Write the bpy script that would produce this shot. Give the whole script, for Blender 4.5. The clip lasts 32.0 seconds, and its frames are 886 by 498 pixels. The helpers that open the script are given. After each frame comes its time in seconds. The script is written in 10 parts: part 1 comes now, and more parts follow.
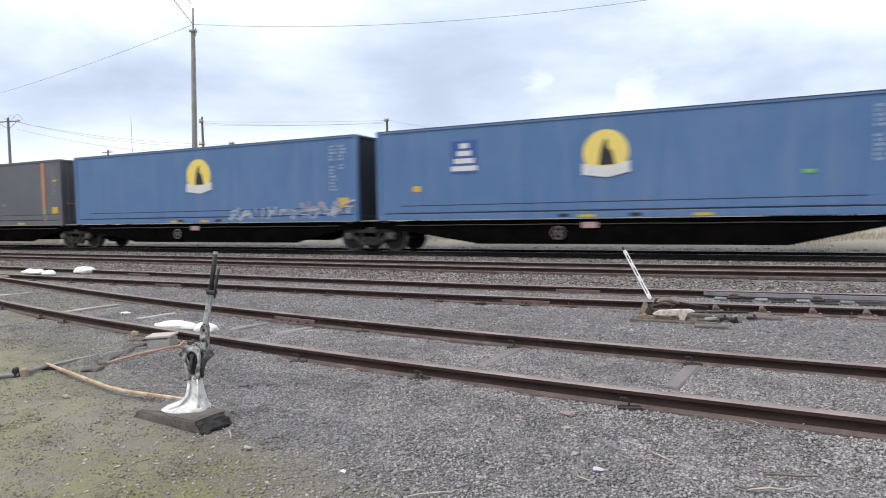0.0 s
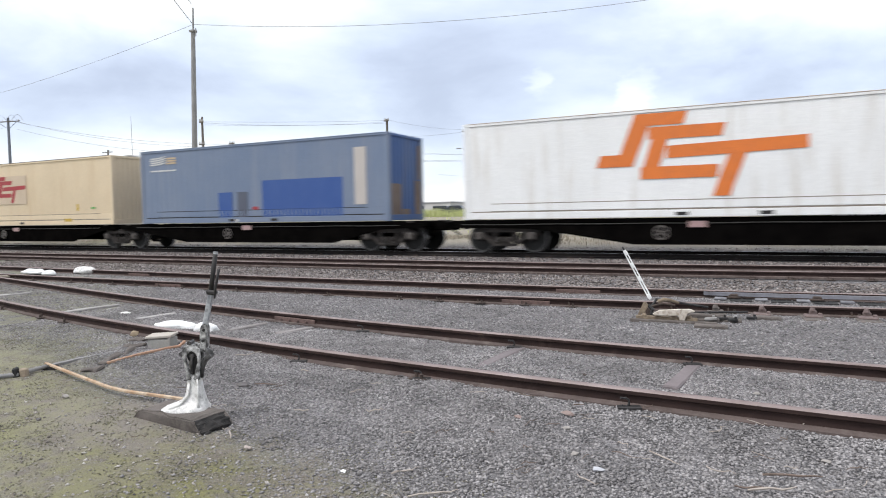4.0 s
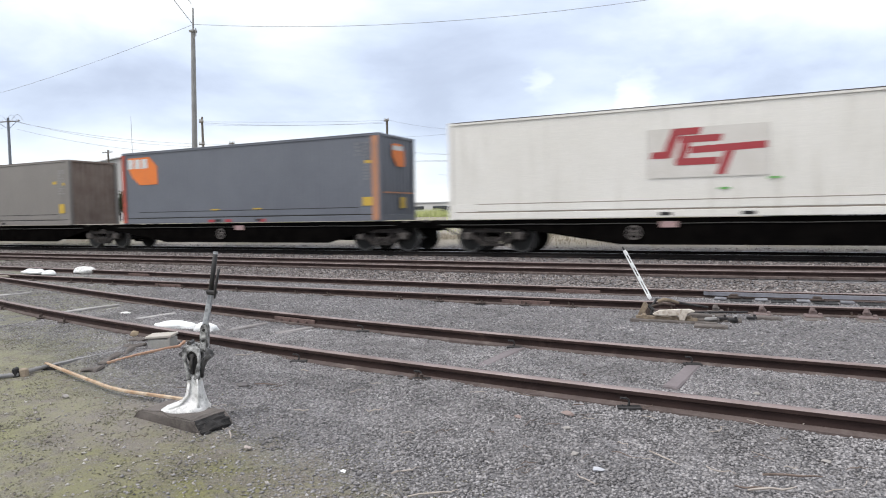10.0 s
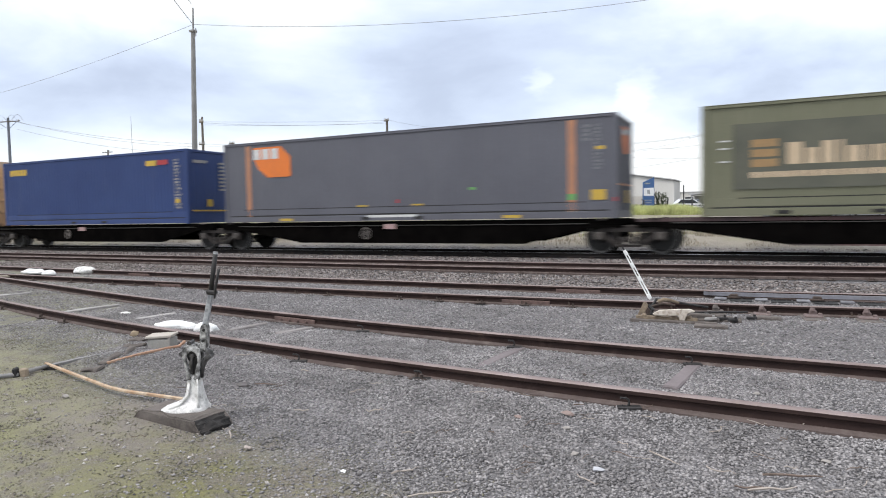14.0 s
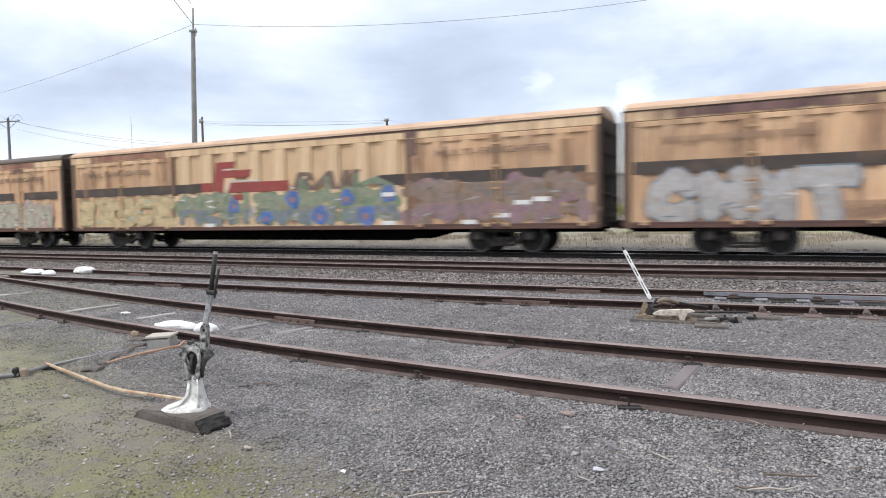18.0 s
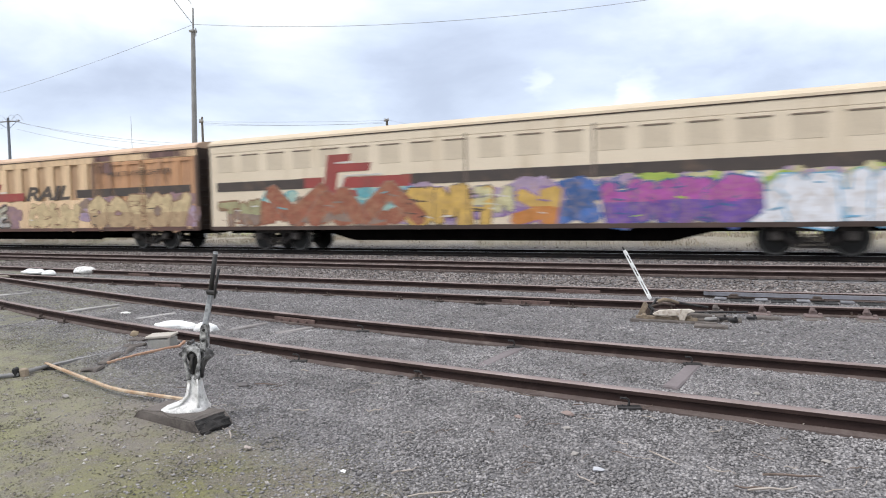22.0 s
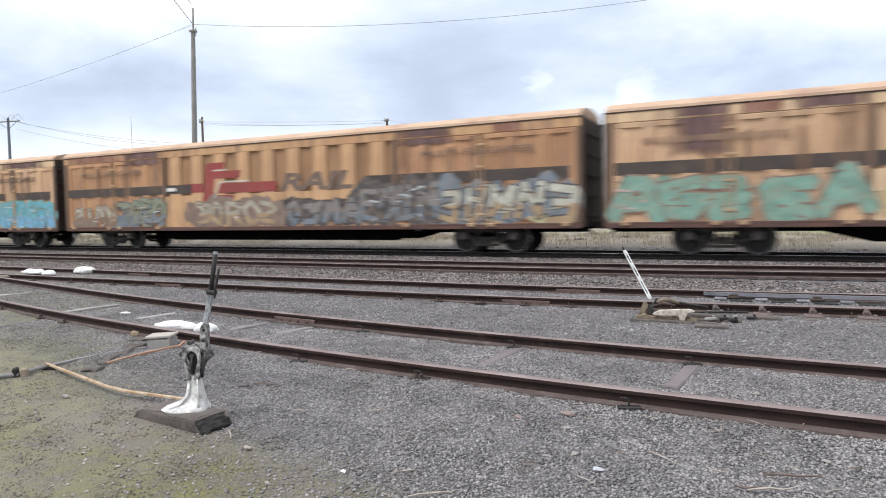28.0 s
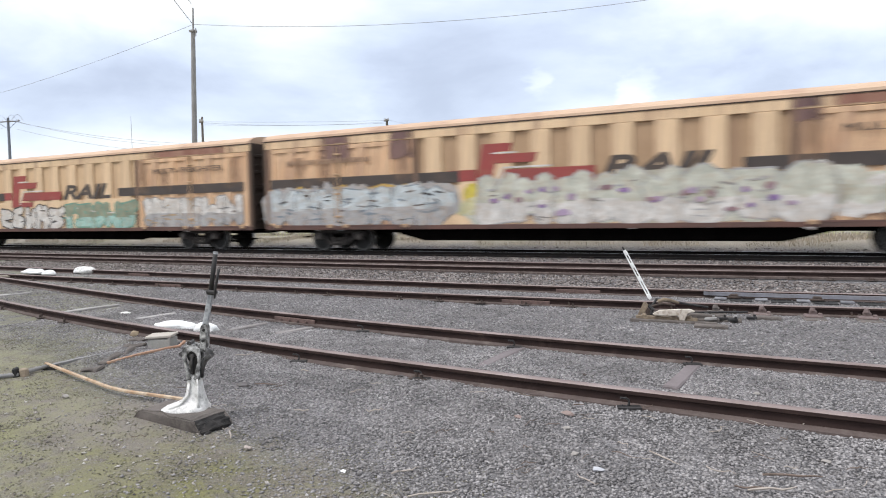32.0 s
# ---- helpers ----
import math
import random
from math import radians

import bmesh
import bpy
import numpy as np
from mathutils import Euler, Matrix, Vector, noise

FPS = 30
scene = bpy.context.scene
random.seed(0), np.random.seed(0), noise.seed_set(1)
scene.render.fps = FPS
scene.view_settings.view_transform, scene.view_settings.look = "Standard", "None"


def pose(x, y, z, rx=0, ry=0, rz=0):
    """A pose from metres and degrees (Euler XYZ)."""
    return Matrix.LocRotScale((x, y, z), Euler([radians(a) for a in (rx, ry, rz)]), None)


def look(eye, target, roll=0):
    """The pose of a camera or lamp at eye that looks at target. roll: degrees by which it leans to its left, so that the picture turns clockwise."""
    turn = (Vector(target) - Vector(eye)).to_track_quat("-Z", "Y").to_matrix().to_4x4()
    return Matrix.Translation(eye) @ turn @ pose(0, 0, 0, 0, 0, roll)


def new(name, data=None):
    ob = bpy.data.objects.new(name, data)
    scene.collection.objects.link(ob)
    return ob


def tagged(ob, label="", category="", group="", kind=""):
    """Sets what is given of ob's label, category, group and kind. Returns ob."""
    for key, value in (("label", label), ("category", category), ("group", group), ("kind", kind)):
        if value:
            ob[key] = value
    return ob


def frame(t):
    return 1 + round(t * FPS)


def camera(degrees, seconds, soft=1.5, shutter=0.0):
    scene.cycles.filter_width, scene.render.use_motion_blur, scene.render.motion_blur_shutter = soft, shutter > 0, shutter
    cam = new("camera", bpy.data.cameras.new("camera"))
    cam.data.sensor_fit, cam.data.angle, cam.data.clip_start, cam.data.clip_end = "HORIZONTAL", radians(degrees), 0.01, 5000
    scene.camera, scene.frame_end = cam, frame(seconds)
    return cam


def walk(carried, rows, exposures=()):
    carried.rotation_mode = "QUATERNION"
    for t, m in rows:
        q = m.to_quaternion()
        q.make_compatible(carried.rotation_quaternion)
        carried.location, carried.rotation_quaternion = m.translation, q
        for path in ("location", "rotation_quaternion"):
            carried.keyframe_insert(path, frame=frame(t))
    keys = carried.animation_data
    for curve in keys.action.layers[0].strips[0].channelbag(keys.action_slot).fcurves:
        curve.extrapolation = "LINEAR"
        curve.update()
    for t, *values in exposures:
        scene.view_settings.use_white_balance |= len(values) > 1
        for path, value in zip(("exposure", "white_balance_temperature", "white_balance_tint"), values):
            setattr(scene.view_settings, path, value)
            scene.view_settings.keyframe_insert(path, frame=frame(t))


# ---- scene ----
# ---- camera ----
cam = camera(69.44, 32.0, soft=1.05, shutter=0.5)
EYE = (0.0, 0.0, 1.42)
YAW, PITCH = radians(26.261), radians(-3.1065)
AIM = (-math.sin(YAW) * math.cos(PITCH), math.cos(YAW) * math.cos(PITCH), math.sin(PITCH))
STAND = look(EYE, (EYE[0] + AIM[0], EYE[1] + AIM[1], EYE[2] + AIM[2]), -0.9885)
walk(cam, [(0.0, STAND), (32.0, STAND)], exposures=[(0.0, 0.95), (32.0, 0.95)])

# ---- world and sun ----
SUN_ELEV, SUN_ROT = radians(60), radians(215)
world = bpy.data.worlds.new("overcast_sky")
scene.world = world
world.use_nodes = True
wn, wl = world.node_tree.nodes, world.node_tree.links
wn.clear()
w_out = wn.new("ShaderNodeOutputWorld")
w_bg = wn.new("ShaderNodeBackground")
w_sky = wn.new("ShaderNodeTexSky")
w_sky.sky_type, w_sky.sun_disc, w_sky.sun_elevation, w_sky.sun_rotation = "NISHITA", False, SUN_ELEV, SUN_ROT
w_dim = wn.new("ShaderNodeMix")
w_dim.data_type, w_dim.blend_type = "RGBA", "MULTIPLY"
w_dim.inputs[0].default_value = 1.0
w_dim.inputs[7].default_value = (0.1, 0.1, 0.1, 1)
wl.new(w_sky.outputs[0], w_dim.inputs[6])
w_tc = wn.new("ShaderNodeTexCoord")
w_map = wn.new("ShaderNodeMapping")
w_map.inputs["Scale"].default_value = (1.0, 1.0, 2.6)
w_map.inputs["Location"].default_value = (0.35, 0.2, 0.1)
wl.new(w_tc.outputs["Generated"], w_map.inputs["Vector"])
w_n1 = wn.new("ShaderNodeTexNoise")
w_n1.inputs["Scale"].default_value, w_n1.inputs["Detail"].default_value = 2.6, 7.0
w_n1.inputs["Roughness"].default_value, w_n1.inputs["Distortion"].default_value = 0.52, 0.25
wl.new(w_map.outputs[0], w_n1.inputs["Vector"])
# a grey-blue bank of cloud some way above the horizon, whiter above and below
w_sep = wn.new("ShaderNodeSeparateXYZ")
wl.new(w_tc.outputs["Generated"], w_sep.inputs[0])
w_band = wn.new("ShaderNodeValToRGB")
wb = w_band.color_ramp
wb.elements[0].position, wb.elements[0].color = 0.02, (0.92, 0.92, 0.92, 1)
wb.elements[1].position, wb.elements[1].color = 0.45, (0.62, 0.62, 0.62, 1)
wb.elements.new(0.085).color = (0.74, 0.74, 0.74, 1)
wb.elements.new(0.135).color = (0.52, 0.52, 0.52, 1)
wb.elements.new(0.20).color = (0.44, 0.44, 0.44, 1)
wb.elements.new(0.31).color = (0.70, 0.70, 0.70, 1)
wl.new(w_sep.outputs[2], w_band.inputs[0])
w_add = wn.new("ShaderNodeMath")
w_add.operation = "MULTIPLY_ADD"
w_add.inputs[1].default_value = 0.55
wl.new(w_band.outputs[0], w_add.inputs[0])
w_half = wn.new("ShaderNodeMath")
w_half.operation = "MULTIPLY"
w_half.inputs[1].default_value = 0.68
wl.new(w_n1.outputs["Fac"], w_half.inputs[0])
wl.new(w_half.outputs[0], w_add.inputs[2])
# soft grey banks and two small bright breaks in the cloud
w_n2 = wn.new("ShaderNodeTexNoise")
w_n2.inputs["Scale"].default_value, w_n2.inputs["Detail"].default_value = 14.0, 4.0
wl.new(w_map.outputs[0], w_n2.inputs["Vector"])
w_wisp = wn.new("ShaderNodeVectorMath")
w_wisp.operation = "MULTIPLY_ADD"
w_wisp.inputs[1].default_value = (0.10, 0.10, 0.05)
wl.new(w_n2.outputs["Color"], w_wisp.inputs[0])
w_back = wn.new("ShaderNodeVectorMath")
w_back.inputs[1].default_value = (-0.05, -0.05, -0.025)
wl.new(w_tc.outputs["Generated"], w_back.inputs[0])
wl.new(w_back.outputs[0], w_wisp.inputs[2])
w_unit = wn.new("ShaderNodeVectorMath")
w_unit.operation = "NORMALIZE"
wl.new(w_wisp.outputs[0], w_unit.inputs[0])
w_sum = w_add.outputs[0]
for way, spread, amount in (((-0.5343, 0.818, 0.2129), 14, -0.035),
                            ((-0.79, 0.6066, 0.0895), 16, -0.06),
                            ((-0.74, 0.60, 0.30), 22, 0.03),
                            ((-0.3756, 0.8985, 0.227), 14, -0.055),
                            ((-0.248, 0.9365, 0.248), 12, -0.035),
                            ((-0.4207, 0.8924, 0.1631), 10, -0.035),
                            ((-0.3009, 0.9336, 0.1943), 1.7, 0.06),
                            ((-0.1639, 0.9704, 0.1774), 2.0, 0.065)):
    w_dot = wn.new("ShaderNodeVectorMath")
    w_dot.operation = "DOT_PRODUCT"
    w_dot.inputs[1].default_value = way
    wl.new(w_unit.outputs[0], w_dot.inputs[0])
    w_fall = wn.new("ShaderNodeMapRange")
    w_fall.interpolation_type = "SMOOTHERSTEP"
    w_fall.inputs["From Min"].default_value, w_fall.inputs["From Max"].default_value = math.cos(radians(spread)), 1.0
    w_fall.inputs["To Min"].default_value, w_fall.inputs["To Max"].default_value = 0.0, amount * 2.0
    wl.new(w_dot.outputs["Value"], w_fall.inputs["Value"])
    w_soft = wn.new("ShaderNodeMath")
    w_soft.operation = "MULTIPLY_ADD"
    wl.new(w_fall.outputs[0], w_soft.inputs[0])
    wl.new(w_n1.outputs["Fac"], w_soft.inputs[1])
    wl.new(w_sum, w_soft.inputs[2])
    w_sum = w_soft.outputs[0]
w_ramp = wn.new("ShaderNodeValToRGB")
cr = w_ramp.color_ramp
cr.elements[0].position, cr.elements[0].color = 0.402, (0.42, 0.475, 0.60, 1)
cr.elements[1].position, cr.elements[1].color = 0.715, (0.90, 0.92, 0.94, 1)
cr.elements.new(0.495).color = (0.48, 0.545, 0.685, 1)
cr.elements.new(0.574).color = (0.605, 0.685, 0.835, 1)
cr.elements.new(0.645).color = (0.74, 0.81, 0.90, 1)
wl.new(w_sum, w_ramp.inputs[0])
w_mix = wn.new("ShaderNodeMix")
w_mix.data_type = "RGBA"
w_mix.inputs[0].default_value = 0.9
wl.new(w_dim.outputs[2], w_mix.inputs[6])
wl.new(w_ramp.outputs[0], w_mix.inputs[7])
wl.new(w_mix.outputs[2], w_bg.inputs["Color"])
w_bg.inputs["Strength"].default_value = 0.69
wl.new(w_bg.outputs[0], w_out.inputs[0])

sun_data = bpy.data.lights.new("sun", "SUN")
sun_data.energy, sun_data.angle, sun_data.color = 1.5, radians(20), (1.0, 0.975, 0.95)
sun = new("sun", sun_data)
sun.matrix_world = look((-17, -24, 51), (0, 0, 0))


# ---- materials ----
def nodes_of(name):
    m = bpy.data.materials.new(name)
    m.use_nodes = True
    return m, m.node_tree.nodes, m.node_tree.links


def noise_node(n, l, vec, scale, detail=4.0, rough=0.55):
    k = n.new("ShaderNodeTexNoise")
    k.inputs["Scale"].default_value, k.inputs["Detail"].default_value = scale, detail
    k.inputs["Roughness"].default_value = rough
    if vec:
        l.new(vec, k.inputs["Vector"])
    return k.outputs["Fac"]


def mix_node(n, l, fac, a, b, mode="MIX"):
    k = n.new("ShaderNodeMix")
    k.data_type, k.blend_type = "RGBA", mode
    for sock, v in ((k.inputs[0], fac), (k.inputs[6], a), (k.inputs[7], b)):
        if hasattr(v, "is_linked"):
            l.new(v, sock)
        elif isinstance(v, tuple):
            sock.default_value = (*v[:3], 1)
        else:
            sock.default_value = v
    return k.outputs[2]


def ramp_node(n, l, fac, lo, hi, a=0.0, b=1.0):
    k = n.new("ShaderNodeMapRange")
    k.inputs[1].default_value, k.inputs[2].default_value = lo, hi
    k.inputs[3].default_value, k.inputs[4].default_value = a, b
    l.new(fac, k.inputs[0])
    return k.outputs[0]


MATS = {}


def surface(name, c1, c2=None, scale=2.0, rough=0.7, metal=0.0, bump=0.15, fine=40.0, dirt=None, amount=0.5,
            streak=0.0, vary=0.0, spec=0.4):
    """Two-scale mottled surface; dirt: a second colour in patches, streaked down the side if streak > 0."""
    if name in MATS:
        return MATS[name]
    m, n, l = nodes_of(name)
    b = n["Principled BSDF"]
    tc = n.new("ShaderNodeTexCoord").outputs["Object"]
    c2 = c2 or tuple(v * 0.75 for v in c1)
    big = ramp_node(n, l, noise_node(n, l, tc, scale), 0.35, 0.65)
    col = mix_node(n, l, big, c1, c2)
    small = noise_node(n, l, tc, fine, 3.0)
    grain = ramp_node(n, l, small, 0.25, 0.75, 0.86, 1.1)
    k = n.new("ShaderNodeVectorMath")
    k.operation = "SCALE"
    l.new(col, k.inputs[0])
    l.new(grain, k.inputs["Scale"])
    col = k.outputs[0]
    if dirt:
        vec = tc
        if streak:
            mp = n.new("ShaderNodeMapping")
            mp.inputs["Scale"].default_value = (4.0, 4.0, 0.35)
            l.new(tc, mp.inputs["Vector"])
            vec = mp.outputs[0]
        d = noise_node(n, l, vec, scale * (streak or 1.7), 6.0, 0.65)
        col = mix_node(n, l, ramp_node(n, l, d, 0.62 - 0.25 * amount, 0.80 - 0.12 * amount, 0.0, min(1.0, 0.35 + amount)), col, dirt)
    if vary:
        oi = n.new("ShaderNodeObjectInfo")
        k = n.new("ShaderNodeVectorMath")
        k.operation = "SCALE"
        l.new(col, k.inputs[0])
        l.new(ramp_node(n, l, oi.outputs["Random"], 0, 1, 1 - vary, 1 + vary), k.inputs["Scale"])
        col = k.outputs[0]
    l.new(col, b.inputs["Base Color"])
    l.new(ramp_node(n, l, small, 0.2, 0.8, max(rough - 0.12, 0.02), min(rough + 0.12, 1)), b.inputs["Roughness"])
    b.inputs["Metallic"].default_value = metal
    b.inputs["Specular IOR Level"].default_value = spec
    if bump:
        bp = n.new("ShaderNodeBump")
        bp.inputs["Strength"].default_value, bp.inputs["Distance"].default_value = bump, 0.01
        l.new(small, bp.inputs["Height"])
        l.new(bp.outputs[0], b.inputs["Normal"])
    MATS[name] = m
    return m


def stone_material(name, tones, rough=0.9):
    """Loose stones: one tone for each stone."""
    m, n, l = nodes_of(name)
    b = n["Principled BSDF"]
    g = n.new("ShaderNodeNewGeometry")
    r = n.new("ShaderNodeValToRGB")
    r.color_ramp.elements[0].color, r.color_ramp.elements[1].color = (*tones[0], 1), (*tones[-1], 1)
    for i, c in enumerate(tones[1:-1]):
        r.color_ramp.elements.new((i + 1) / (len(tones) - 1)).color = (*c, 1)
    l.new(g.outputs["Random Per Island"], r.inputs[0])
    tc = n.new("ShaderNodeTexCoord").outputs["Object"]
    f = noise_node(n, l, tc, 90.0, 2.0)
    k = n.new("ShaderNodeVectorMath")
    k.operation = "SCALE"
    l.new(r.outputs[0], k.inputs[0])
    broad = n.new("ShaderNodeMath")
    broad.operation = "MULTIPLY"
    l.new(ramp_node(n, l, f, 0.3, 0.7, 0.8, 1.2), broad.inputs[0])
    l.new(ramp_node(n, l, noise_node(n, l, tc, 1.3, 3.0), 0.34, 0.66, 0.76, 1.2), broad.inputs[1])
    l.new(broad.outputs[0], k.inputs["Scale"])
    l.new(k.outputs[0], b.inputs["Base Color"])
    b.inputs["Roughness"].default_value = rough
    b.inputs["Specular IOR Level"].default_value = 0.25
    return m


RAIL_TOP = 0.17
# rust of the web, darkened in colour for the shade below the head
M_RAIL_SIDE = surface("rusty_shaded_rail_web", (0.030, 0.019, 0.0175), (0.046, 0.029, 0.026), 3.0, 0.9, 0.0, 0.4, 60, dirt=(0.10, 0.066, 0.056), amount=0.25, spec=0.2)
M_RAIL_HEAD = surface("dull_rail_head", (0.27, 0.215, 0.208), (0.175, 0.13, 0.122), 2.0, 0.6, 0.2, 0.1, 90)
M_RAIL_SHINY = surface("polished_rail_head", (0.42, 0.42, 0.43), (0.32, 0.32, 0.34), 2.0, 0.28, 0.8, 0.05, 90)
M_TIMBER = surface("weathered_timber", (0.15, 0.125, 0.105), (0.09, 0.075, 0.065), 5.0, 0.9, 0.0, 0.6, 70, dirt=(0.22, 0.19, 0.16), amount=0.4)
M_SLEEPER_PALE = surface("dusty_sleeper", (0.26, 0.24, 0.235), (0.20, 0.18, 0.175), 4.0, 0.9, 0.0, 0.5, 60)
M_RUST = surface("rusty_iron", (0.092, 0.066, 0.055), (0.052, 0.041, 0.037), 8.0, 0.85, 0.1, 0.5, 80)
M_DARK_IRON = surface("black_iron", (0.022, 0.021, 0.022), (0.045, 0.042, 0.042), 6.0, 0.6, 0.2, 0.3, 70)
M_WHITE = surface("white_paint", (0.80, 0.80, 0.80), (0.70, 0.70, 0.70), 5.0, 0.6, 0.0, 0.2, 60, dirt=(0.45, 0.43, 0.41), amount=0.2)
M_GREY_STEEL = surface("greased_grey_steel", (0.15, 0.16, 0.18), (0.10, 0.105, 0.12), 6.0, 0.5, 0.4, 0.2, 60)
M_CONCRETE = surface("pale_concrete", (0.36, 0.35, 0.33), (0.28, 0.27, 0.25), 3.0, 0.9, 0.0, 0.4, 50)


# ---- mesh helpers ----
def box(bm, c, s, bevel=0.0, rot=None):
    r = bmesh.ops.create_cube(bm, size=1.0)
    vs = r["verts"]
    bmesh.ops.scale(bm, vec=s, verts=vs)
    if bevel:
        es = list({e for v in vs for e in v.link_edges})
        out = bmesh.ops.bevel(bm, geom=es, offset=bevel, segments=1, affect="EDGES", clamp_overlap=True)
        vs = list({v for f in out["faces"] for v in f.verts} | {v for v in vs if v.is_valid})
    if rot:
        bmesh.ops.rotate(bm, cent=(0, 0, 0), matrix=Euler([radians(a) for a in rot]).to_matrix(), verts=vs)
    bmesh.ops.translate(bm, vec=c, verts=vs)
    return vs


def rod(bm, p, q, r, r2=None, seg=10, cap=True):
    p, q = Vector(p), Vector(q)
    d = q - p
    out = bmesh.ops.create_cone(bm, cap_ends=cap, segments=seg, radius1=r, radius2=r if r2 is None else r2, depth=d.length)
    m = Matrix.Translation((p + q) / 2) @ d.to_track_quat("Z", "Y").to_matrix().to_4x4()
    bmesh.ops.transform(bm, matrix=m, verts=out["verts"])
    return out["verts"]


def tube(bm, pts, radii, seg=10, flat=1.0, cap=True):
    """One connected tube along pts; flat widens it along y."""
    pts = [Vector(p) for p in pts]
    if not hasattr(radii, "__len__"):
        radii = [radii] * len(pts)
    prev, first = None, None
    for i, p in enumerate(pts):
        d = (pts[min(i + 1, len(pts) - 1)] - pts[max(i - 1, 0)]).normalized()
        side = Vector((0, 1, 0)) if abs(d.y) < 0.8 else Vector((1, 0, 0))
        up = d.cross(side).normalized()
        side = up.cross(d)
        ring = [bm.verts.new(p + radii[i] * (math.cos(2 * math.pi * k / seg) * up + flat * math.sin(2 * math.pi * k / seg) * side)) for k in range(seg)]
        if prev:
            for k in range(seg):
                bm.faces.new((prev[k], prev[(k + 1) % seg], ring[(k + 1) % seg], ring[k]))
        else:
            first = ring
        prev = ring
    if cap:
        bm.faces.new(list(reversed(first)))
        bm.faces.new(prev)


def prism(bm, pts, axis, a, b):
    """The outline pts (in the two other axes) drawn out along the axis from a to b."""
    def place(p, w):
        return {"x": (w, p[0], p[1]), "y": (p[0], w, p[1]), "z": (p[0], p[1], w)}[axis]
    v0 = [bm.verts.new(place(p, a)) for p in pts]
    v1 = [bm.verts.new(place(p, b)) for p in pts]
    bm.faces.new(v0)
    bm.faces.new(list(reversed(v1)))
    for i in range(len(pts)):
        j = (i + 1) % len(pts)
        bm.faces.new((v0[j], v0[i], v1[i], v1[j]))
    bmesh.ops.recalc_face_normals(bm, faces=bm.faces)
    return v0 + v1


def as_mesh(name, bm, *materials, smooth=False):
    me = bpy.data.meshes.new(name)
    bm.normal_update()
    bm.to_mesh(me)
    bm.free()
    for m in materials:
        me.materials.append(m)
    if smooth:
        me.polygons.foreach_set("use_smooth", [True] * len(me.polygons))
    return me


SINGLE = {"sticker", "fork_pocket", "painted_strip", "white_label", "yellow_marks", "repainted_patch", "whitewashed_strip", "faded_patch", "painted_band", "stencil_marks"}


def islands(bm):
    """Each connected piece of bm as a bmesh of its own."""
    left, out = set(bm.faces), []
    while left:
        todo, group = [left.pop()], []
        while todo:
            f = todo.pop()
            group.append(f)
            for v in f.verts:
                for g in v.link_faces:
                    if g in left:
                        left.remove(g)
                        todo.append(g)
        nb, seen = bmesh.new(), {}
        for f in group:
            for v in f.verts:
                if v not in seen:
                    seen[v] = nb.verts.new(v.co)
            nf = nb.faces.new([seen[v] for v in f.verts])
            nf.material_index = f.material_index
        out.append(nb)
    return out


def part(name, bm, material, parent, label="", smooth=False, at=None):
    """One mesh object under a thing or a part; pieces that lie apart become parts of their own."""
    if name in SINGLE and not isinstance(bm, bpy.types.Mesh):
        pieces = islands(bm)
        bm.free()
        if len(pieces) > 1:
            for p in pieces[1:]:
                ob = new(name, as_mesh(name, p, *(material if isinstance(material, tuple) else (material,))))
                ob.parent = parent
                if at is not None:
                    ob.matrix_basis = at
        bm = pieces[0]
    me = bm if isinstance(bm, bpy.types.Mesh) else as_mesh(name, bm, *(material if isinstance(material, tuple) else (material,)), smooth=smooth)
    ob = new(name, me)
    ob.parent = parent
    if at is not None:
        ob.matrix_basis = at
    if label:
        tagged(ob, label)
    return ob


def thing(name, at, label, category, group="", kind=""):
    ob = new(name)
    ob.empty_display_size = 0.2
    ob.matrix_basis = at
    return tagged(ob, label, category, group, kind)


def solid(name, bm, material, at, label, category, group="", kind="", smooth=False):
    ob = new(name, bm if isinstance(bm, bpy.types.Mesh) else as_mesh(name, bm, *(material if isinstance(material, tuple) else (material,)), smooth=smooth))
    ob.matrix_basis = at
    return tagged(ob, label, category, group, kind)


def B():
    return bmesh.new()

# ---- ground: one sheet to the horizon ----
def rise(x, y):
    """Height of the land: flat yard, bank behind the main line, level street beyond."""
    def smooth(a, b, v):
        u = min(max((v - a) / (b - a), 0.0), 1.0)
        return u * u * (3 - 2 * u)
    z = 0.35 * smooth(22.3, 24.5, y) + 0.85 * smooth(28.0, 42.0, y) * (1 - 0.95 * smooth(-1.0, 2.5, x))
    z += 0.05 * smooth(3.7, 4.35, y) - 0.05 * smooth(11.3, 12.2, y)
    return z


